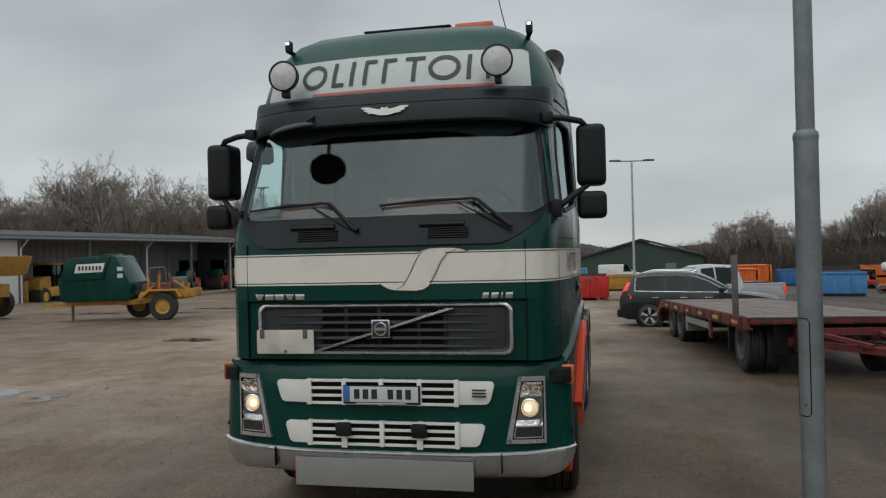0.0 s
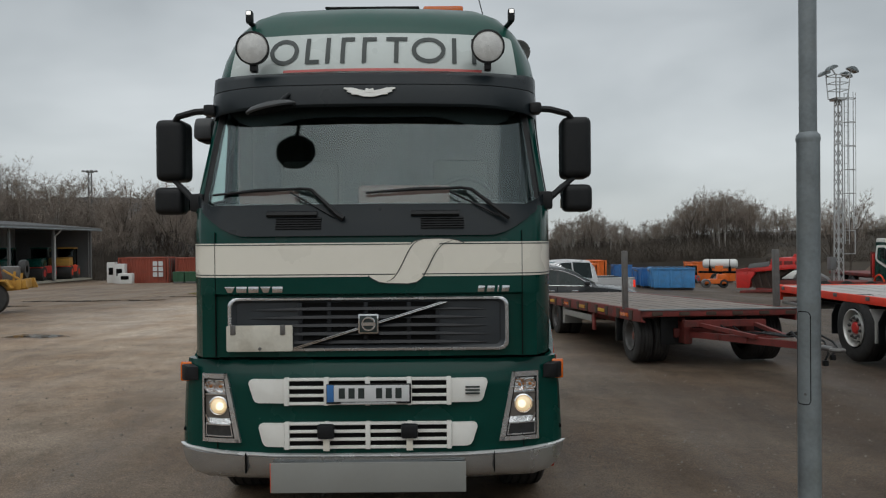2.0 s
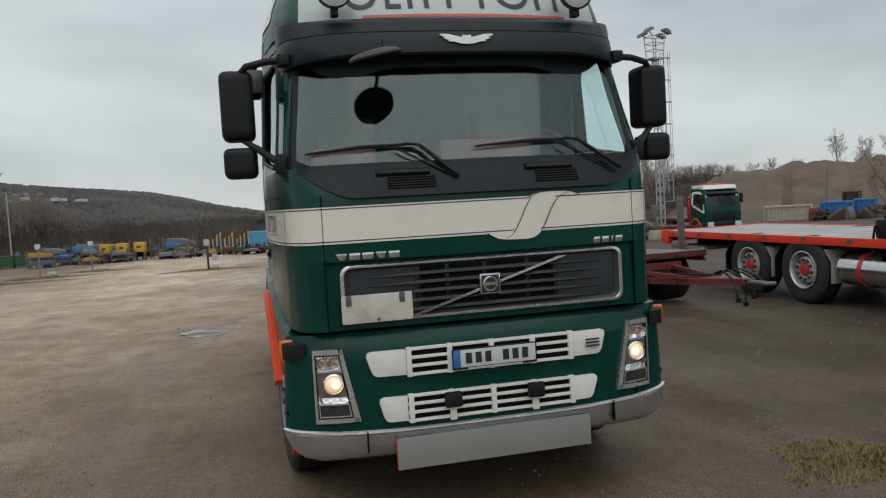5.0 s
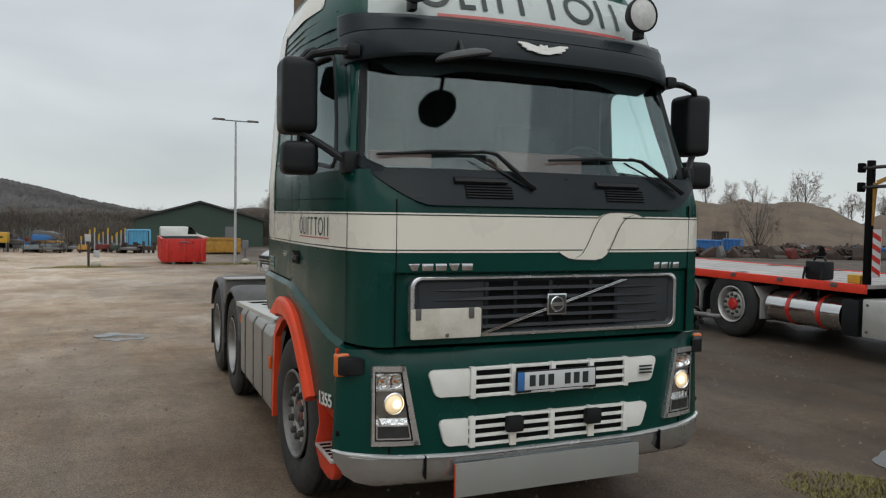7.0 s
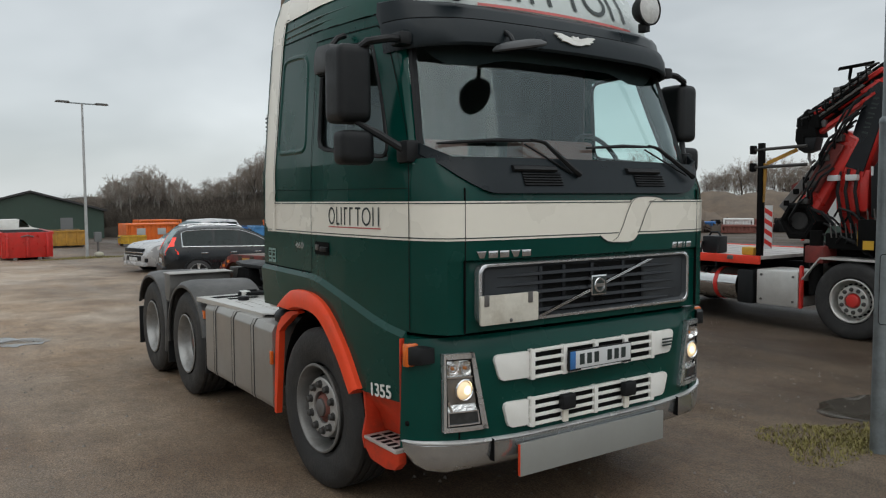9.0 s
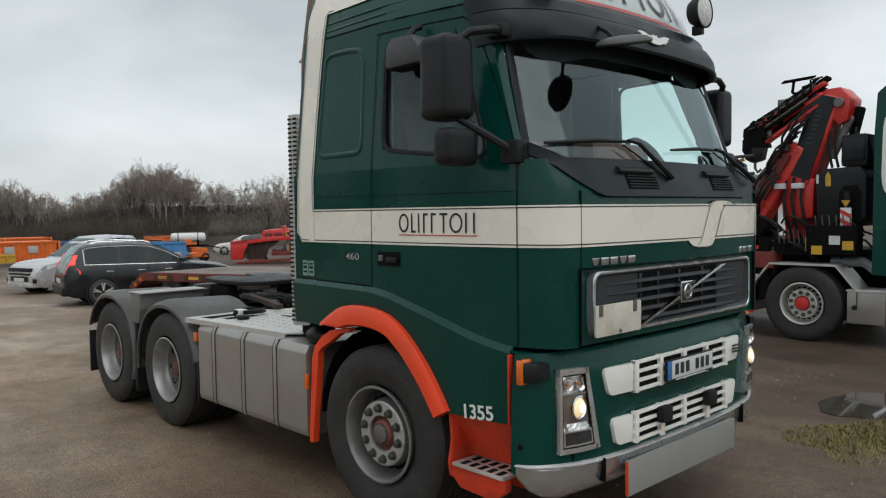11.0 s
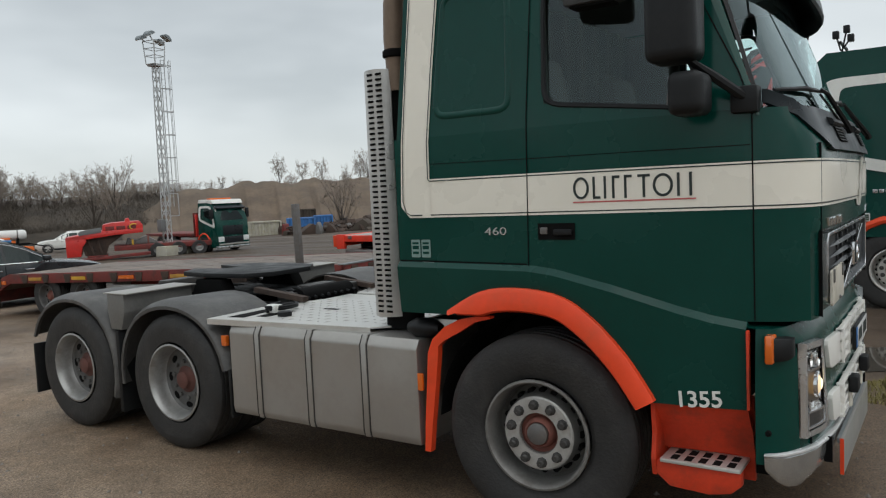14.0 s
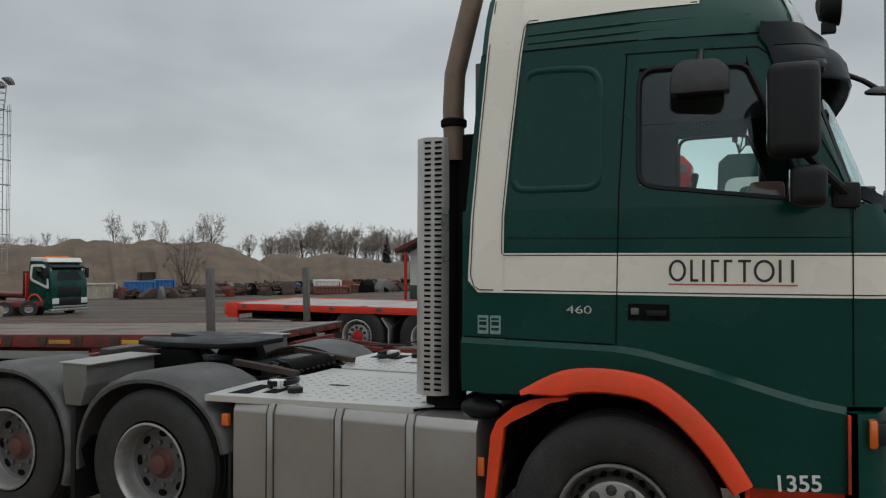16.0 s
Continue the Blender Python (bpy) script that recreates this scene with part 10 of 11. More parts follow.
# small white house with a red-framed porch
def hut():
    t = thing("yard_office", "small white hut with a green roof and red trim", "building", on_ground(36.8, 15.2, -20))
    part("wall", box(-3.2, 3.2, -2.5, 2.5, 0.8, 2.75), M_wall_white, t)
    part("plinth", box(-3.22, 3.22, -2.52, 2.52, 0, 0.8, 0.01), M_hall, t)
    r = part("roof", prism([(-3.0, 2.65), (0, 3.75), (3.0, 2.65), (3.0, 2.8), (0, 3.92), (-3.0, 2.8)], "x", -3.9, 3.6), M_hall, t)
    part("gable_board", prism([(-3.0, 2.62), (0, 3.72), (3.0, 2.62), (3.0, 2.85), (0, 3.95), (-3.0, 2.85)], "x", -3.95, -3.88), M_red_old, r)
    part("gable_wall", prism([(-2.5, 2.7), (0, 3.6), (2.5, 2.7)], "x", -3.19, 3.19), M_wall_white, t)
    for y in (-2.4, 2.4):
        part("porch_post", box(-3.75, -3.62, y - 0.06, y + 0.06, 0, 2.7), M_red, t)
    part("window", box(-3.24, -3.19, -0.9, 0.3, 1.3, 2.2, 0.01), M_car_glass, t)
    part("window", box(-2.0, -1.0, -2.54, -2.49, 1.3, 2.2, 0.01), M_car_glass, t)


hut()

# blue and white boxes and scrap along the foot of the gravel heaps
for az, d, L, H, mm, lab in ((42.6, 66, 2.2, 1.25, M_blue, "blue steel box among scrap"), (44.3, 67, 1.5, 1.3, M_blue, "blue steel box with a lid"), (52.9, 68, 2.2, 0.7, M_blue, "flat blue skip by the heaps"),
                          (55.4, 60, 2.0, 1.0, M_wall_white, "white site box on rusty skips"), (50.6, 66, 1.2, 0.5, M_pipe_orange, "orange steel box among the scrap"), (49.2, 68, 1.0, 0.6, M_blue, "dented blue box under the tree"),
                          (43.4, 72, 1.3, 1.9, M_soil, "grey steel hopper among the scrap"), (55.6, 58, 2.6, 0.55, M_rust, "rusty steel skip beside the heaps"), (57.6, 60, 2.2, 0.6, M_rust, "rusty steel skip beside the heaps"),
                          (39.6, 66, 3.4, 1.2, M_concrete, "grey concrete bay wall at the foot of the heap")):
    x, y = polar(az, d)
    container(on_ground(x, y, -az + 90 - 90, 0.0), L, 1.8, H, mm, lab, "steel_box", "box", False)
rng = random.Random(11)
scrap_m = (M_scrap, M_soil, M_dark, M_scrap, M_soil, M_scrap, M_red_old, M_dark, M_hub)
for k in range(240):
    x, y = polar(rng.uniform(41, 66), rng.uniform(58, 76))
    h, w = rng.uniform(0.2, 0.95), rng.uniform(0.12, 0.5) * (1 + (k % 5 == 0))
    bm = prism([(-w, -0.1), (-w * 0.9, h * rng.uniform(0.3, 0.8)), (-w * 0.3, h), (w * 0.4, h * rng.uniform(0.5, 1.0)), (w, h * 0.2), (w, -0.1)], "y", -0.4, 0.5, 0.02)
    o = part("scrap_piece", bm, scrap_m[k % 9])
    o.matrix_world = on_ground(x, y, rng.uniform(0, 360))
    tagged(o, "rusty scrap and machine part heaped on the ground", "scrap", "scrap along the gravel heaps")
def scrap_heap(az0, az1, d0, d1, n, seed):
    """Bars, plates and lumps thrown together, past counting."""
    r2 = random.Random(seed)
    vs, fs = [], []
    for k in range(n):
        az = r2.uniform(az0, az1)
        x, y = polar(az, r2.uniform(d0, d1))
        top = 0.35 + 0.75 * max(0.0, noise.noise(Vector((az * 0.9, 0.3, seed))) + 0.35)
        c = Vector((x, y, ground_h(x, y) + r2.random() * top * 0.8))
        u = Vector((r2.uniform(-1, 1), r2.uniform(-1, 1), r2.uniform(-0.5, 0.7))).normalized() * r2.uniform(0.15, 0.8)
        v = u.cross(Vector((r2.uniform(-1, 1), r2.uniform(-1, 1), r2.uniform(-1, 1)))).normalized() * r2.uniform(0.02, 0.16)
        w = u.cross(v).normalized() * r2.uniform(0.015, 0.08)
        i = len(vs)
        vs += [tuple(c + u * a + v * b + w * e) for a in (-0.5, 0.5) for b in (-1, 1) for e in (-1, 1)]
        fs += [(i + p, i + q, i + m, i + o) for p, q, m, o in ((0, 1, 3, 2), (4, 6, 7, 5), (0, 4, 5, 1), (2, 3, 7, 6), (0, 2, 6, 4), (1, 5, 7, 3))]
    me = bpy.data.meshes.new("scrap_heap")
    me.from_pydata(vs, [], fs)
    me.materials.append(M_scrap)
    tagged(new("scrap_heap", me), "heaped dark rusty bars, plates and machine scrap", "scrap", kind="stuff")


scrap_heap(41.5, 58, 60, 73, 2600, 3)
scrap_heap(58, 66, 60, 72, 800, 4)
# stores of pipes, racks and pallets along the far left fence
store_m = (M_galv, M_scrap, M_hub, M_hub, M_galv, M_dark, M_ochre, M_hall, M_blue, M_wall_grey, M_red_old)
for k in range(95):
    az = rng.uniform(-6, 7)
    x, y = polar(az, rng.uniform(58, 70))
    h, L = rng.uniform(0.28, 0.62), rng.uniform(0.4, 1.5)
    t = thing("storage_rack", "stacked pipes and formwork on a low rack", "rack", on_ground(x, y, rng.uniform(-20, 20)), "racks along the far fence")
    mm = store_m[k % 11]
    part("load_panel", prism([(-L / 2, 0.25), (-L / 2 + 0.05, h), (L / 2 - 0.1, h * 0.95), (L / 2, 0.25)], "y", -0.4, 0.4, 0.03), mm, t)
    for sx in (-L / 2 + 0.1, L / 2 - 0.1):
        part("rack_leg", box(sx - 0.02, sx + 0.02, -0.42, 0.42, 0, h + 0.08 + 0.25 * (k % 4 == 0)), M_scrap, t)
def scaffold_rack(m, L, h, mats):
    """An open steel rack with stacked loads."""
    t = thing("scaffold_rack", "tall open steel rack stacked with formwork and pipes", "rack", m, "racks along the far fence")
    for sx in (-L / 2, L / 2):
        for sy in (-0.4, 0.4):
            part("rack_post", box(sx - 0.03, sx + 0.03, sy - 0.03, sy + 0.03, 0, h + 0.1), M_hub, t)
    for k, z in enumerate((0.25, h * 0.62)):
        part("rack_rail", box(-L / 2, L / 2, -0.44, -0.38, z, z + 0.06), M_hub, t)
        part("stacked_load", prism([(-L * 0.46, z + 0.06), (-L * 0.42, z + h * (0.22 + 0.1 * k)), (L * 0.1, z + h * 0.30), (L * 0.44, z + h * 0.2), (L * 0.46, z + 0.06)], "y", -0.35, 0.35, 0.03), mats[k], t)


for k in range(46):
    x, y = polar(rng.uniform(-14.2, -4.5), rng.uniform(60, 70))
    scaffold_rack(on_ground(x, y, rng.uniform(-25, 25)), rng.uniform(0.8, 2.2), rng.uniform(0.7, 1.7), (store_m[k % 11], store_m[(k * 3 + 8) % 11]))
for x, y in ((-12.6, 58.4), (-11.4, 58.8), (-10.15, 59.0)):
    t = thing("yellow_locker", "yellow steel locker with a dark label on a low frame", "locker", on_ground(x, y, -8) @ Matrix.Scale(0.82, 4))
    part("locker_body", box(-0.5, 0.5, -0.4, 0.4, 0.85, 1.75, 0.03), M_yellow, t)
    part("locker_label", box(-0.2, 0.16, -0.41, -0.398, 1.25, 1.42), M_ink, t)
    for sx in (-0.42, 0.42):
        part("locker_leg", box(sx - 0.05, sx + 0.05, -0.36, 0.36, 0, 0.86), M_hub, t)
barrel = thing("blue_barrel", "blue plastic barrel beside the waste bins", "barrel", on_ground(-16.2, 56.4))
part("barrel_body", lathe([(0.26, 0.0), (0.30, 0.06), (0.31, 0.45), (0.30, 0.84), (0.27, 0.90), (0.001, 0.90)], 20, "z"), M_blue, barrel)
for k, (x, y) in enumerate(((-15.6, 60.6), (-8.3, 59.6))):
    frame_ = thing("blue_machine", "blue machine part lying among the racks", "machine", on_ground(x, y, 10 * k) @ Matrix.Scale(0.6, 4))
    part("machine_body", prism([(-0.9, 0.3), (-0.8, 1.1), (-0.1, 1.5), (0.5, 1.3), (0.9, 0.5), (0.7, 0.3)], "y", -0.5, 0.5, 0.05), M_blue, frame_)
    part("machine_arm", bar((-0.6, 0.0, 1.2), (-1.5, 0.0, 1.7), 0.14), M_blue, frame_)
    part("machine_skid", box(-0.8, 0.8, -0.5, 0.5, 0.0, 0.3, 0.03), M_hub, frame_)
for k in range(16):
    x, y = polar(-2.8 + 0.19 * k + 0.08 * (k % 3), 61 + 1.7 * (k % 4))
    t = thing("marker_pole", "pale upright steel pole with a yellow top among the racks", "pole", on_ground(x, y), "poles along the far fence")
    h = 1.15 + 0.16 * (k % 5)
    part("pole", tube([(0, 0, 0), (0, 0, h)], 0.045, 8), M_zinc, t)
    part("pole_top", tube([(0, 0, h - 0.28), (0, 0, h + 0.02)], 0.06, 8), M_yellow, t)
post = thing("cable_post", "dark post with small grey boxes on a grass island", "post", on_ground(-3.6, 33.1))
part("post", box(-0.05, 0.05, -0.05, 0.05, 0, 1.35, 0.01), M_hub_dark, post)
part("post_arm", box(0.0, 0.34, -0.03, 0.03, 0.62, 0.70, 0.01), M_hub_dark, post)
for x, z in ((-0.02, 1.15), (0.32, 0.45)):
    part("grey_box", box(x - 0.12, x + 0.12, -0.14, 0.06, z, z + 0.30, 0.02), M_wall_inner, post)
# sign posts with stones on grass islands
def island(x, y, post, stone=0.36):
    bm = bmesh.new()
    bmesh.ops.create_icosphere(bm, subdivisions=2, radius=stone)
    for v in bm.verts:
        v.co *= 1 + 0.25 * noise.noise(v.co * 2.5 + Vector((x, y, 0)))
        v.co.z *= 0.75
    o = part("boulder", bm, M_concrete, label="pale mossy boulder on a grass island")
    o.matrix_world = on_ground(x + 0.4, y - 0.2, 0, 0.14)
    tagged(o, category="stone")
    grass_patch(x, y, 2.0, 0.9, 2600, 0.14, "dry grass on a small island in the yard")
    if post:
        t = thing("sign_post", "small white sign on a thin grey post", "sign", on_ground(x - 0.2, y))
        part("post", tube([(0, 0, 0), (0, 0, 1.7)], 0.035, 8), M_galv, t)
        part("sign_plate", prism([(-0.13, 1.5), (-0.13, 1.72), (0.13, 1.72), (0.13, 1.55), (0, 1.45)], "y", -0.06, -0.04, 0.004), M_plate, t)


def grass_patch(x0, y0, rx, ry, n, h, label):
    rng = random.Random(int(x0 * 31 + y0 * 7))
    vs, fs = [], []
    for k in range(n):
        a, r = rng.uniform(0, math.tau), math.sqrt(rng.random())
        edge = 1 + 0.3 * math.sin(3 * a + x0)
        x, y = x0 + rx * r * edge * math.cos(a), y0 + ry * r * edge * math.sin(a)
        z = ground_h(x, y)
        hh = h * rng.uniform(0.35, 1.15) * (1.15 - 0.7 * r)
        d, lean = rng.uniform(0, math.tau), rng.uniform(0.2, 1.1) * hh
        w = rng.uniform(0.0025, 0.005) * (1 + h * 3)
        cx, cy = math.cos(d), math.sin(d)
        i = len(vs)
        vs += [(x - cy * w, y + cx * w, z), (x + cy * w, y - cx * w, z), (x + cx * lean * 0.5 + cy * w * 0.6, y + cy * lean * 0.5 - cx * w * 0.6, z + hh * 0.6), (x + cx * lean * 0.5 - cy * w * 0.6, y + cy * lean * 0.5 + cx * w * 0.6, z + hh * 0.6), (x + cx * lean, y + cy * lean, z + hh * 0.85)]
        fs += [(i, i + 1, i + 2, i + 3), (i + 3, i + 2, i + 4)]
    me = bpy.data.meshes.new("grass")
    me.from_pydata(vs, [], fs)
    me.materials.append(M_grass)
    return tagged(new("grass", me), label, "grass", kind="stuff")


for x, y, p in ((-11.75, 37.5, True), (-10.15, 41.8, True), (3.0, 35.1, False), (-3.7, 33.0, False)):
    island(x, y, p, 0.27 if p else 0.2)
grass_patch(2.5, -0.08, 0.66, 0.38, 2400, 0.06, "low winter grass round the post")
grass_patch(2.85, -0.30, 0.42, 0.22, 1300, 0.055, "low winter grass beside the puddle")


# loose stones on the yard near the tractor: far too many to count
def loose_stones():
    rng = random.Random(9)
    vs, fs = [], []
    for k in range(15000):
        x, y = rng.uniform(-9, 9), rng.uniform(-4.5, 11)
        if noise.noise(Vector((x * 0.5, y * 0.5, 3.3))) < rng.uniform(-0.5, 0.35):
            continue
        r = 0.004 + 0.014 * rng.random() ** 3
        z = ground_h(x, y)
        i = len(vs)
        q = [rng.uniform(0.6, 1.3) for _ in range(5)]
        vs += [(x + r * q[0], y, z + r * 0.2), (x, y + r * q[1], z + r * 0.2), (x - r * q[2], y, z + r * 0.2), (x, y - r * q[3], z + r * 0.2), (x + r * 0.2, y + r * 0.1, z + r * q[4])]
        fs += [(i, i + 1, i + 4), (i + 1, i + 2, i + 4), (i + 2, i + 3, i + 4), (i + 3, i, i + 4)]
    me = bpy.data.meshes.new("loose_stones")
    me.from_pydata(vs, [], fs)
    me.materials.append(M_stone)
    tagged(new("loose_stones", me), "small loose stones pressed into the wet dirt", "stones", kind="stuff")


loose_stones()


# ---- heaps, hills and woods ----
def ridge(name, rows, material, label, cat, az0, az1, n, layers, seed, rough, freq, gully=0.0):
    """A heap or hill: bearing -> crest height, laid between two distances."""
    grid = []
    for i in range(n + 1):
        az = az0 + (az1 - az0) * i / n
        crest = lerp_table(rows, az)
        line = []
        for d, f in layers:
            x, y = polar(az, d)
            g = ground_h(x, min(y, 110))
            z = g - 0.4 + f * (crest - g) + rough * noise.fractal(Vector((x * freq, y * freq, seed)), 0.9, 2.1, 4) * (0.25 + f) if f > 0 else g - 1.2
            if gully and 0 < f < 1:
                z -= gully * 4 * f * (1 - f) * max(0.0, noise.fractal(Vector((az * 1.3, d * 0.03, seed)), 0.8, 2.2, 4))
            line.append((x, y, z))
        grid.append(line)
    o = part(name, sheet(grid), material, label=label, angle=80)
    return tagged(o, category=cat, kind="structure")


ridge("gravel_heap", [(31, -0.5), (33, 2.0), (35, 3.9), (39, 4.2), (45, 4.3), (49, 3.9), (51, 2.8), (53, 1.2), (56, -0.3), (57, -0.6)], M_gravel_heap, "long brown gravel heap with eroded flanks", "gravel heap", 31, 57.5, 260,
      [(74, 0), (78, 0.10), (82, 0.32), (86, 0.58), (90, 0.84), (93, 0.97), (97, 1.0), (105, 0.98), (118, 0.5)], 3.0, 0.8, 0.2, 1.1)
ridge("soil_heap", [(50, -0.5), (53, 2.6), (55, 3.1), (58, 3.2), (62, 2.2), (68, 2.4), (75, 2.4), (84, 2.0)], M_gravel_heap, "lower brown soil heaps behind the yard", "gravel heap", 50, 90, 220,
      [(84, 0), (90, 0.35), (97, 0.8), (103, 1.0), (112, 0.95), (125, 0.5)], 7.0, 0.9, 0.16, 1.0)
ridge("dark_bank", [(-50, 0.4), (-20, 0.8), (-5, 1.0), (8, 1.4), (14, 1.8), (20, 2.6), (33, 3.8), (40, 3.2), (46, 3.0)], M_scrub, "dark scrub bank under the trees", "bank", -62, 48, 150,
      [(84, 0), (92, 0.4), (100, 0.85), (108, 1.0), (140, 1.05), (200, 1.3)], 1.0, 0.6, 0.09)
ridge("wooded_hill", [(-70, 26), (-45, 24), (-32, 23), (-22, 25), (-14, 20), (-10, 17), (-7, 14), (-4.6, 10.5), (-1.9, 5.5), (1.3, 1.0), (6, -2), (95, -2)], M_hill_hazed, "distant wooded hill under the clouds", "hill", -90, 95, 240,
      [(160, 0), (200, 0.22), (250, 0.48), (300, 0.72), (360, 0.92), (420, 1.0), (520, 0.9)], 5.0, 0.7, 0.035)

# unseen bank added behind the camera: closes the yard and darkens reflections
ridge("rear_bank", [(92, 1.5), (110, 4.0), (150, 5.0), (200, 5.0), (250, 5.0), (285, 4.0), (298, 1.5)], M_scrub, "unseen bank added to close the yard and darken reflections", "bank", 92, 298, 160,
      [(58, 0), (62, 0.5), (66, 0.9), (72, 1.0), (90, 1.05), (120, 1.1)], 9.0, 1.4, 0.2)


def bare_tree(seed, h, wide, bark, name="bare_tree"):
    """Tapered trunk, limbs and a rounded, uneven crown of fine bare twigs."""
    rng = random.Random(seed)
    trunk = bmesh.new()
    vs, fs = [], []

    def ball():
        while True:
            v = Vector((rng.uniform(-1, 1), rng.uniform(-1, 1), rng.uniform(-1, 1)))
            if v.length < 1:
                return v

    def sliver(p, q, w):
        d = (q - p).cross(Vector((rng.uniform(-1, 1), rng.uniform(-1, 1), rng.uniform(-1, 1))))
        d = d.normalized() * w if d.length > 1e-6 else Vector((w, 0, 0))
        i = len(vs)
        vs.extend((p - d, p + d, q))
        fs.append((i, i + 1, i + 2))

    top = Vector((rng.uniform(-0.03, 0.03) * h, rng.uniform(-0.03, 0.03) * h, h * 0.9))
    stem = [Vector((0, 0, 0)), top * 0.3 + Vector((rng.uniform(-0.015, 0.015) * h, 0, 0)), top * 0.6 + Vector((0, rng.uniform(-0.02, 0.02) * h, 0)), top]
    tube(stem, [h * 0.017, h * 0.012, h * 0.006, h * 0.001], 6, trunk, False)
    rx, rz, cz = wide * h, 0.36 * h, 0.60 * h
    for k in range(13):
        a = k * 2.4 + rng.uniform(-0.4, 0.4)
        e = ball()
        end = Vector((math.cos(a) * rx * rng.uniform(0.35, 0.75), math.sin(a) * rx * rng.uniform(0.35, 0.75), cz + rz * (-0.45 + 1.30 * k / 12)))
        f = min(0.80, max(0.12, (end.z - rx * 1.15 - 0.04 * h) / h))
        root = stem[0].lerp(top, f)
        mid = root.lerp(end, 0.5) + Vector((0, 0, -0.02 * h))
        tube([root, mid, end], [h * 0.0070, h * 0.0042, h * 0.0012], 4, trunk, False)
        for j in range(6):
            p = mid.lerp(end, rng.uniform(0.0, 1.0))
            q = end + Vector((e.x, e.y, 0)) * 0.03 * h + ball() * 0.15 * h + Vector((0, 0, 0.03 * h))
            sliver(p, q, h * 0.0024)
            for i in range(6):
                p2 = p.lerp(q, rng.uniform(0.3, 1.0))
                q2 = p2 + (ball() + Vector((0, 0, 0.25)) + (q - p).normalized() * 0.5) * 0.065 * h
                sliver(p2, q2, h * 0.0013)
                for n in range(16):
                    p3 = p2.lerp(q2, rng.uniform(0.2, 1.0))
                    sliver(p3, p3 + (ball() + Vector((0, 0, 0.2)) + (q2 - p2).normalized() * 0.4) * 0.042 * h, h * 0.0010)
    t = thing(name, "bare winter tree with fine brown twigs" if bark is M_bark else "bare birch with a pale trunk and fine twigs", "tree", Matrix.Translation((0, 0, -500)), "bare trees round the yard")
    part("trunk", trunk, bark, t)
    me = bpy.data.meshes.new("crown")
    me.from_pydata([tuple(v) for v in vs], [], fs)
    me.materials.append(M_twig)
    part("crown", me, M_twig, t)
    return t


TALL = (10.0, 10.0, 8.0, 11.0, 7.0)
KINDS = [bare_tree(21, 10.0, 0.27, M_bark), bare_tree(22, 10.0, 0.21, M_birch), bare_tree(23, 8.0, 0.36, M_bark), bare_tree(24, 11.0, 0.24, M_bark), bare_tree(25, 7.0, 0.42, M_bark)]
placed = [False] * 5
rng = random.Random(77)


def plant(k, x, y, s, sink=0.3, base=None):
    z = (ground_h(x, min(y, 110)) if base is None else base) - sink
    m = Matrix.Translation((x, y, z)) @ Matrix.Rotation(rng.uniform(0, 6.28), 4, "Z") @ Matrix.Diagonal((s * rng.uniform(0.85, 1.2), s * rng.uniform(0.85, 1.2), s, 1))
    if not placed[k]:
        placed[k] = True
        KINDS[k].matrix_world = m
        return
    c = copy_thing(KINDS[k], m)
    c.matrix_world = m


def belt(n, az0, az1, d0, d1, tops, base, kinds, low=0.55):
    """A belt of trees: tops and feet by bearing."""
    for i in range(n):
        az, d = az0 + (az1 - az0) * (i + rng.random()) / n, rng.uniform(d0, d1)
        x, y = polar(az, d)
        k = rng.choice(kinds)
        foot = lerp_table(base, az) - 0.4
        top = 1.85 + (lerp_table(tops, az) - 1.85) * d / 100
        plant(k, x, y, max(0.2, (top - foot) / TALL[k] * rng.uniform(low, 1.06)), 0.0, foot)


belt(95, -56, -22, 100, 122, [(-62, 12.5), (-41, 12.5), (-38, 13.2), (-36, 13.3), (-31, 12.0), (-26.6, 10.4), (-22, 8.8)], [(-60, -0.8), (-20, -0.6)], (0, 1, 3, 1, 0))
belt(36, -24, -12, 92, 112, [(-24, 7.0), (-22.5, 8.8), (-20.7, 10.1), (-17.8, 8.8), (-14, 5.5), (-12, 4.0)], [(-25, -0.4), (-10, 0.0)], (0, 2, 3, 4), 0.4)
belt(14, -12, 7, 120, 150, [(-12, 3.0), (7, 2.6)], [(-12, -0.2), (4, 0.2)], (2, 4, 0))
belt(84, 8, 24, 94, 112, [(8, 2.2), (9, 3.0), (11.3, 5.4), (12.8, 6.0), (14.9, 4.2), (17.7, 4.8), (20.4, 7.6), (21.2, 8.3), (22.8, 7.6), (24, 6.9)], [(8, 0.4), (20, 1.4), (24, 2.0)], (0, 1, 3, 1, 0), 0.62)
belt(52, 23.5, 36, 94, 112, [(23.5, 7.0), (25.9, 6.2), (28.5, 5.6), (31, 5.0), (36, 4.8)], [(22, 2.0), (34, 2.8)], (0, 2, 4), 0.5)
belt(18, 36, 53, 120, 140, [(36, 5.0), (53, 5.2)], [(36, 2.5), (53, 2.5)], (2, 4, 0), 0.5)
belt(46, 53, 66, 118, 138, [(53, 5.2), (54.6, 5.9), (57, 7.0), (60, 6.3), (66, 6.2)], [(53, 1.5), (66, 1.2)], (0, 1, 3), 0.6)
belt(26, 66, 94, 118, 138, [(66, 6.0), (94, 5.5)], [(66, 1.2), (94, 1.2)], (0, 2, 3), 0.6)
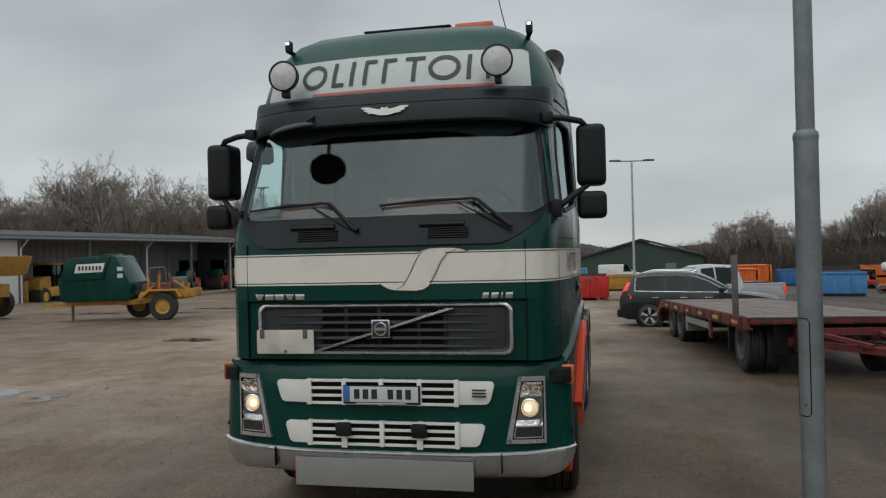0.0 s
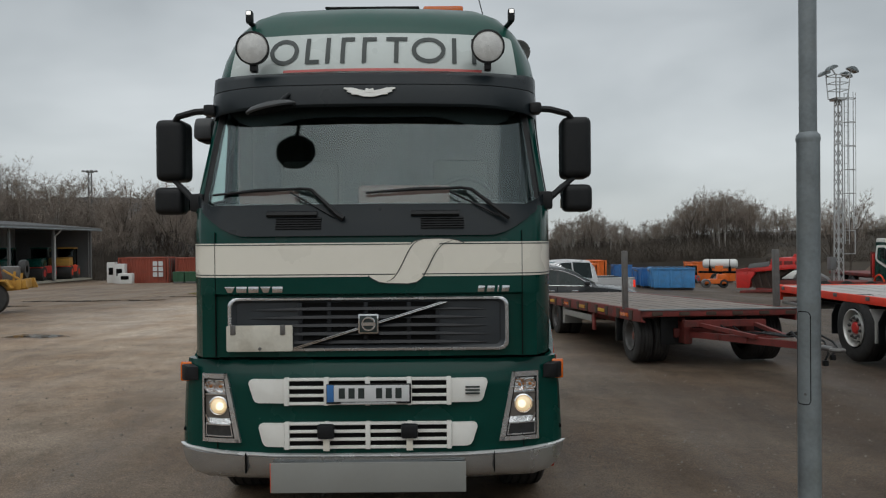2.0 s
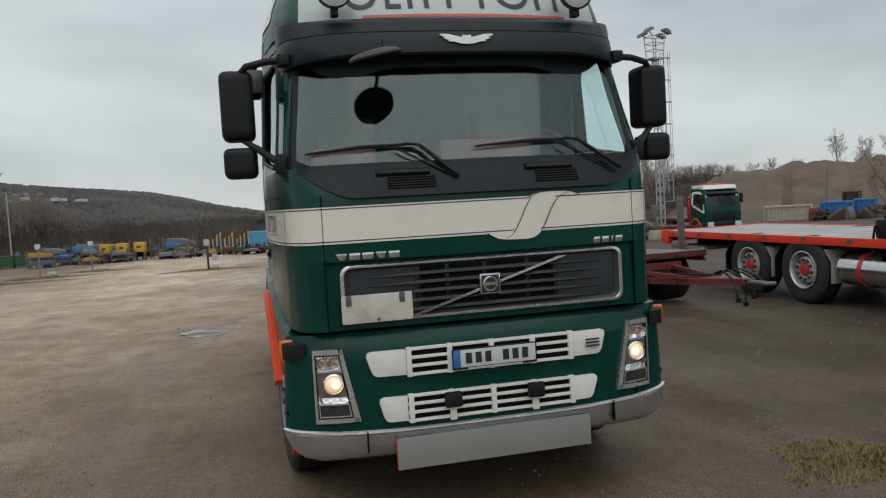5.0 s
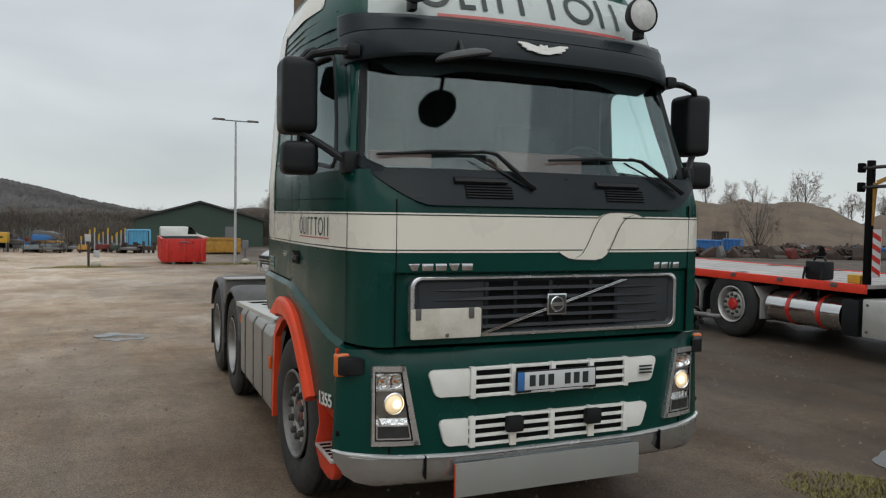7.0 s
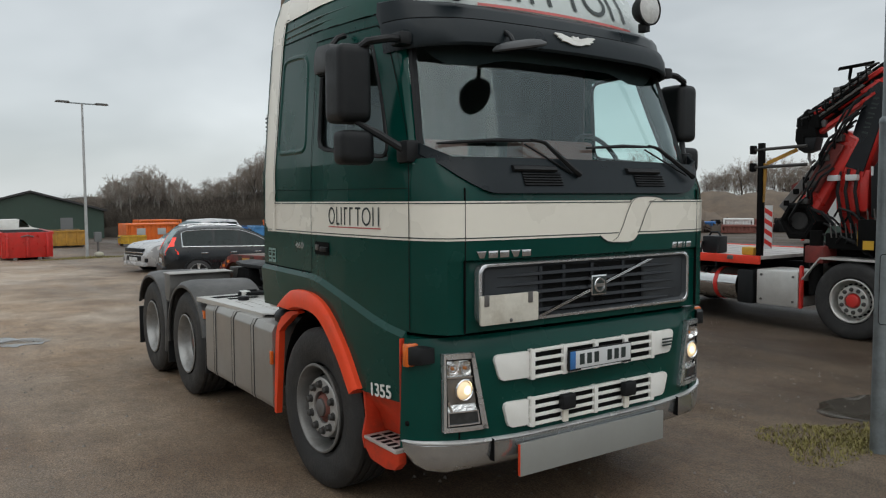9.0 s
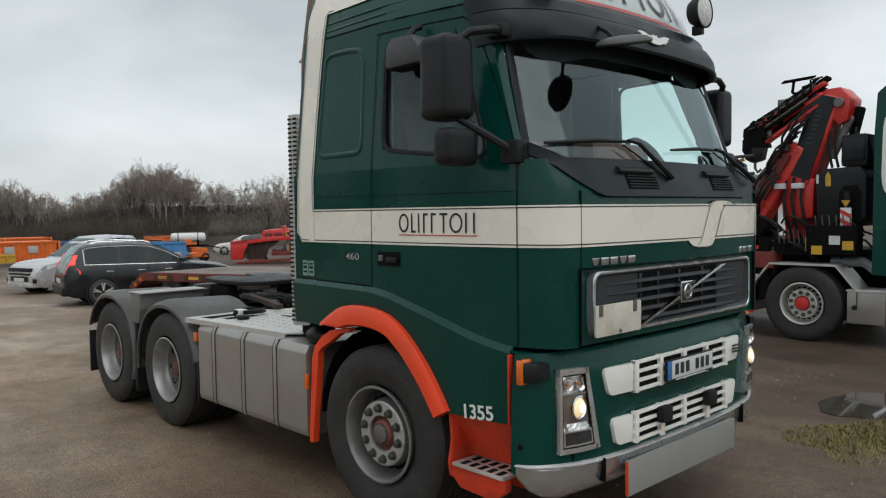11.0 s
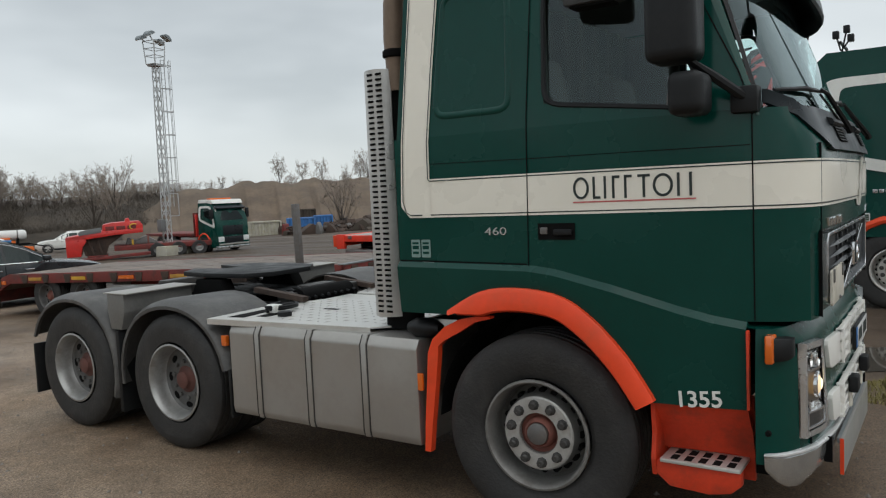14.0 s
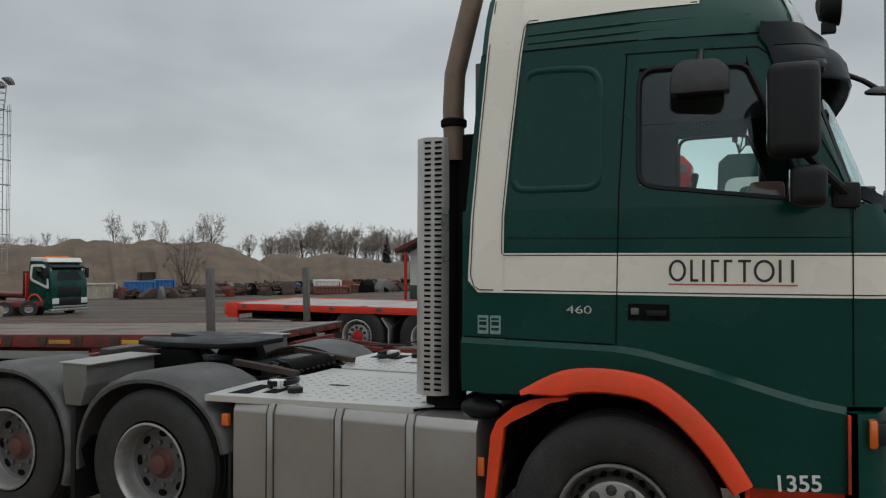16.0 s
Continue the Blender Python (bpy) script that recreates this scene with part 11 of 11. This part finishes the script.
for az, d, top, foot, k in ((42.2, 98, 7.5, 3.6, 0), (43.9, 99, 6.9, 3.6, 2), (45.3, 98, 7.0, 3.8, 4), (48.7, 98, 7.9, 3.4, 4), (48.2, 100, 7.0, 3.4, 2), (51.5, 104, 5.6, 2.0, 4), (38.2, 101, 5.4, 3.4, 2), (45.8, 70, 4.6, -1.6, 4), (30.5, 80, 6.4, -0.8, 2), (29.2, 84, 6.0, -0.6, 4)):
    x, y = polar(az, d)
    plant(k, x, y, (top - foot) / TALL[k], 0.2, foot)


BANK = [(-50, 0.4), (-20, 0.8), (-5, 1.0), (8, 1.4), (14, 1.8), (20, 2.6), (33, 3.8), (40, 3.2), (46, 3.0)]


# brushwood in front of and under the woods: many thin stems
def brush(name, label, az0, az1, d0, d1, n, h0, h1, base, material, w=0.017, bank=True):
    vs, fs = [], []
    for k in range(n):
        az, d = rng.uniform(az0, az1), rng.uniform(d0, d1)
        x, y = polar(az, d)
        z = lerp_table(base, az) - 0.3 + (d - d0) * 0.01
        if bank:
            g = ground_h(x, min(y, 110))
            z = max(z - 1.2, g - 0.6 + lerp_table([(84, 0), (92, 0.4), (100, 0.85), (108, 1.0), (140, 1.05)], d) * (lerp_table(BANK, az) - g))
        h = rng.uniform(h0, h1)
        a = rng.uniform(0, math.tau)
        lx, ly = rng.uniform(-0.5, 0.5) * h, rng.uniform(-0.5, 0.5) * h
        z += rng.random() ** 2 * h * 0.7
        h *= rng.uniform(0.25, 0.75)
        cx, cy = math.cos(a) * w * rng.uniform(0.5, 1.3), math.sin(a) * w * rng.uniform(0.5, 1.3)
        i = len(vs)
        vs += [(x - cx, y - cy, z), (x + cx, y + cy, z), (x + lx, y + ly, z + h)]
        fs.append((i, i + 1, i + 2))
    me = bpy.data.meshes.new(name)
    me.from_pydata(vs, [], fs)
    me.materials.append(material)
    tagged(new(name, me), label, "brushwood", kind="stuff")


brush("brushwood", "brown leafless brushwood under the trees", -62, -8, 84, 104, 70000, 0.9, 3.4, [(-62, -0.8), (-8, -0.5)], M_brush)
brush("brushwood", "brown leafless brushwood on the bank", -10, 9, 84, 112, 38000, 0.6, 2.0, [(-8, -0.5), (8, 0.2)], M_brush)
brush("brushwood", "dense brown thicket on the bank", 6, 25, 84, 104, 52000, 0.6, 2.5, [(6, -0.6), (9, 0.6), (20, 1.4), (25, 1.7)], M_brush)
brush("brushwood", "low dark scrub on the earth bank", 25, 38, 86, 106, 26000, 0.25, 1.0, [(25, 1.0), (34, 1.4), (38, 1.2)], M_brush)
brush("brushwood", "low dark scrub behind the heaps", 54, 92, 112, 124, 14000, 0.8, 2.4, [(54, 1.0), (92, 0.8)], M_brush, bank=False)


# the far hill's woods: thin bare crowns following the slope, past counting
HILL = [(-70, 26), (-45, 24), (-32, 23), (-22, 25), (-14, 20), (-10, 17), (-7, 14), (-4.6, 10.5), (-1.9, 5.5), (1.3, 1.0), (6, -2)]
RISE = [(160, 0), (200, 0.22), (250, 0.48), (300, 0.72), (360, 0.92), (420, 1.0)]


def hill_woods():
    vs, fs = [], []
    for k in range(42000):
        az, d = rng.uniform(-60, 5), rng.uniform(170, 430)
        x, y = polar(az, d)
        g = ground_h(x, min(y, 110))
        z = g - 0.4 + lerp_table(RISE, d) * (lerp_table(HILL, az) - g) - 0.6
        h = rng.uniform(1.3, 3.0) * (0.8 + 0.5 * noise.noise(Vector((x * 0.02, y * 0.02, 1.0))))
        w = rng.uniform(0.5, 1.8)
        a = rng.uniform(0, math.tau)
        i = len(vs)
        ca, sa = math.cos(a) * w, math.sin(a) * w
        vs += [(x, y, z), (x - ca, y - sa, z + h * 0.7), (x + ca * 0.2, y + sa * 0.2, z + h), (x + ca, y + sa, z + h * 0.6)]
        fs.append((i, i + 1, i + 2, i + 3))
    me = bpy.data.meshes.new("hill_woods")
    me.from_pydata(vs, [], fs)
    me.materials.append(M_hillwood_hazed)
    tagged(new("hill_woods", me), "leafless woods covering the distant hill", "woods", kind="stuff")


hill_woods()


# a few conifers on the hill edge and far houses
def conifer(m, h):
    t = thing("conifer", "dark conifer among the bare trees", "tree", m, "conifers on the slopes")
    part("trunk", tube([(0, 0, 0), (0, 0, h)], [0.12, 0.02], 6), M_bark, t)
    r2 = random.Random(int(h * 100))
    vs, fs = [], []
    for k in range(420):
        f = r2.random() ** 0.8
        z = h * (0.12 + 0.88 * f)
        rad = (1 - f) * h * 0.2 + 0.05
        a = r2.uniform(0, math.tau)
        i = len(vs)
        ca, sa = math.cos(a), math.sin(a)
        w = 0.12 + 0.2 * (1 - f)
        vs += [(0, 0, z), (ca * rad - sa * w, sa * rad + ca * w, z - rad * 0.45), (ca * rad + sa * w, sa * rad - ca * w, z - rad * 0.5)]
        fs.append((i, i + 1, i + 2))
    me = bpy.data.meshes.new("crown")
    me.from_pydata(vs, [], fs)
    me.materials.append(M_pine)
    part("crown", me, M_pine, t)


for az, d, h, b in ((62.0, 122, 6.0, 0.8), (63.4, 125, 5.5, 0.8), (64.6, 121, 6.0, 0.8), (58.6, 124, 4.6, 0.8)):
    x, y = polar(az, d)
    conifer(Matrix.Translation((x, y, b - 0.3)), h)
for k, (az, d, z) in enumerate(((-14.7, 240, 9.6), (-12.9, 250, 9.4), (-11.3, 252, 8.8), (-12.4, 255, 9.3), (-28.6, 150, 7.0))):
    x, y = polar(az, d)
    t = thing("far_house", "small white house on the wooded hillside", "house", Matrix.Translation((x, y, z)) @ Matrix.Rotation(az, 4, "Z") @ Matrix.Diagonal((0.62 if k == 2 else 0.26, 0.3, 0.22, 1)), "houses on the hill")
    part("wall", box(-3.5, 3.5, -2.5, 2.5, -2.0, 2.2), M_wall_white, t)
    part("roof", prism([(-2.9, 2.2), (0, 3.8), (2.9, 2.2)], "x", -3.8, 3.8), M_roof_dark, t)
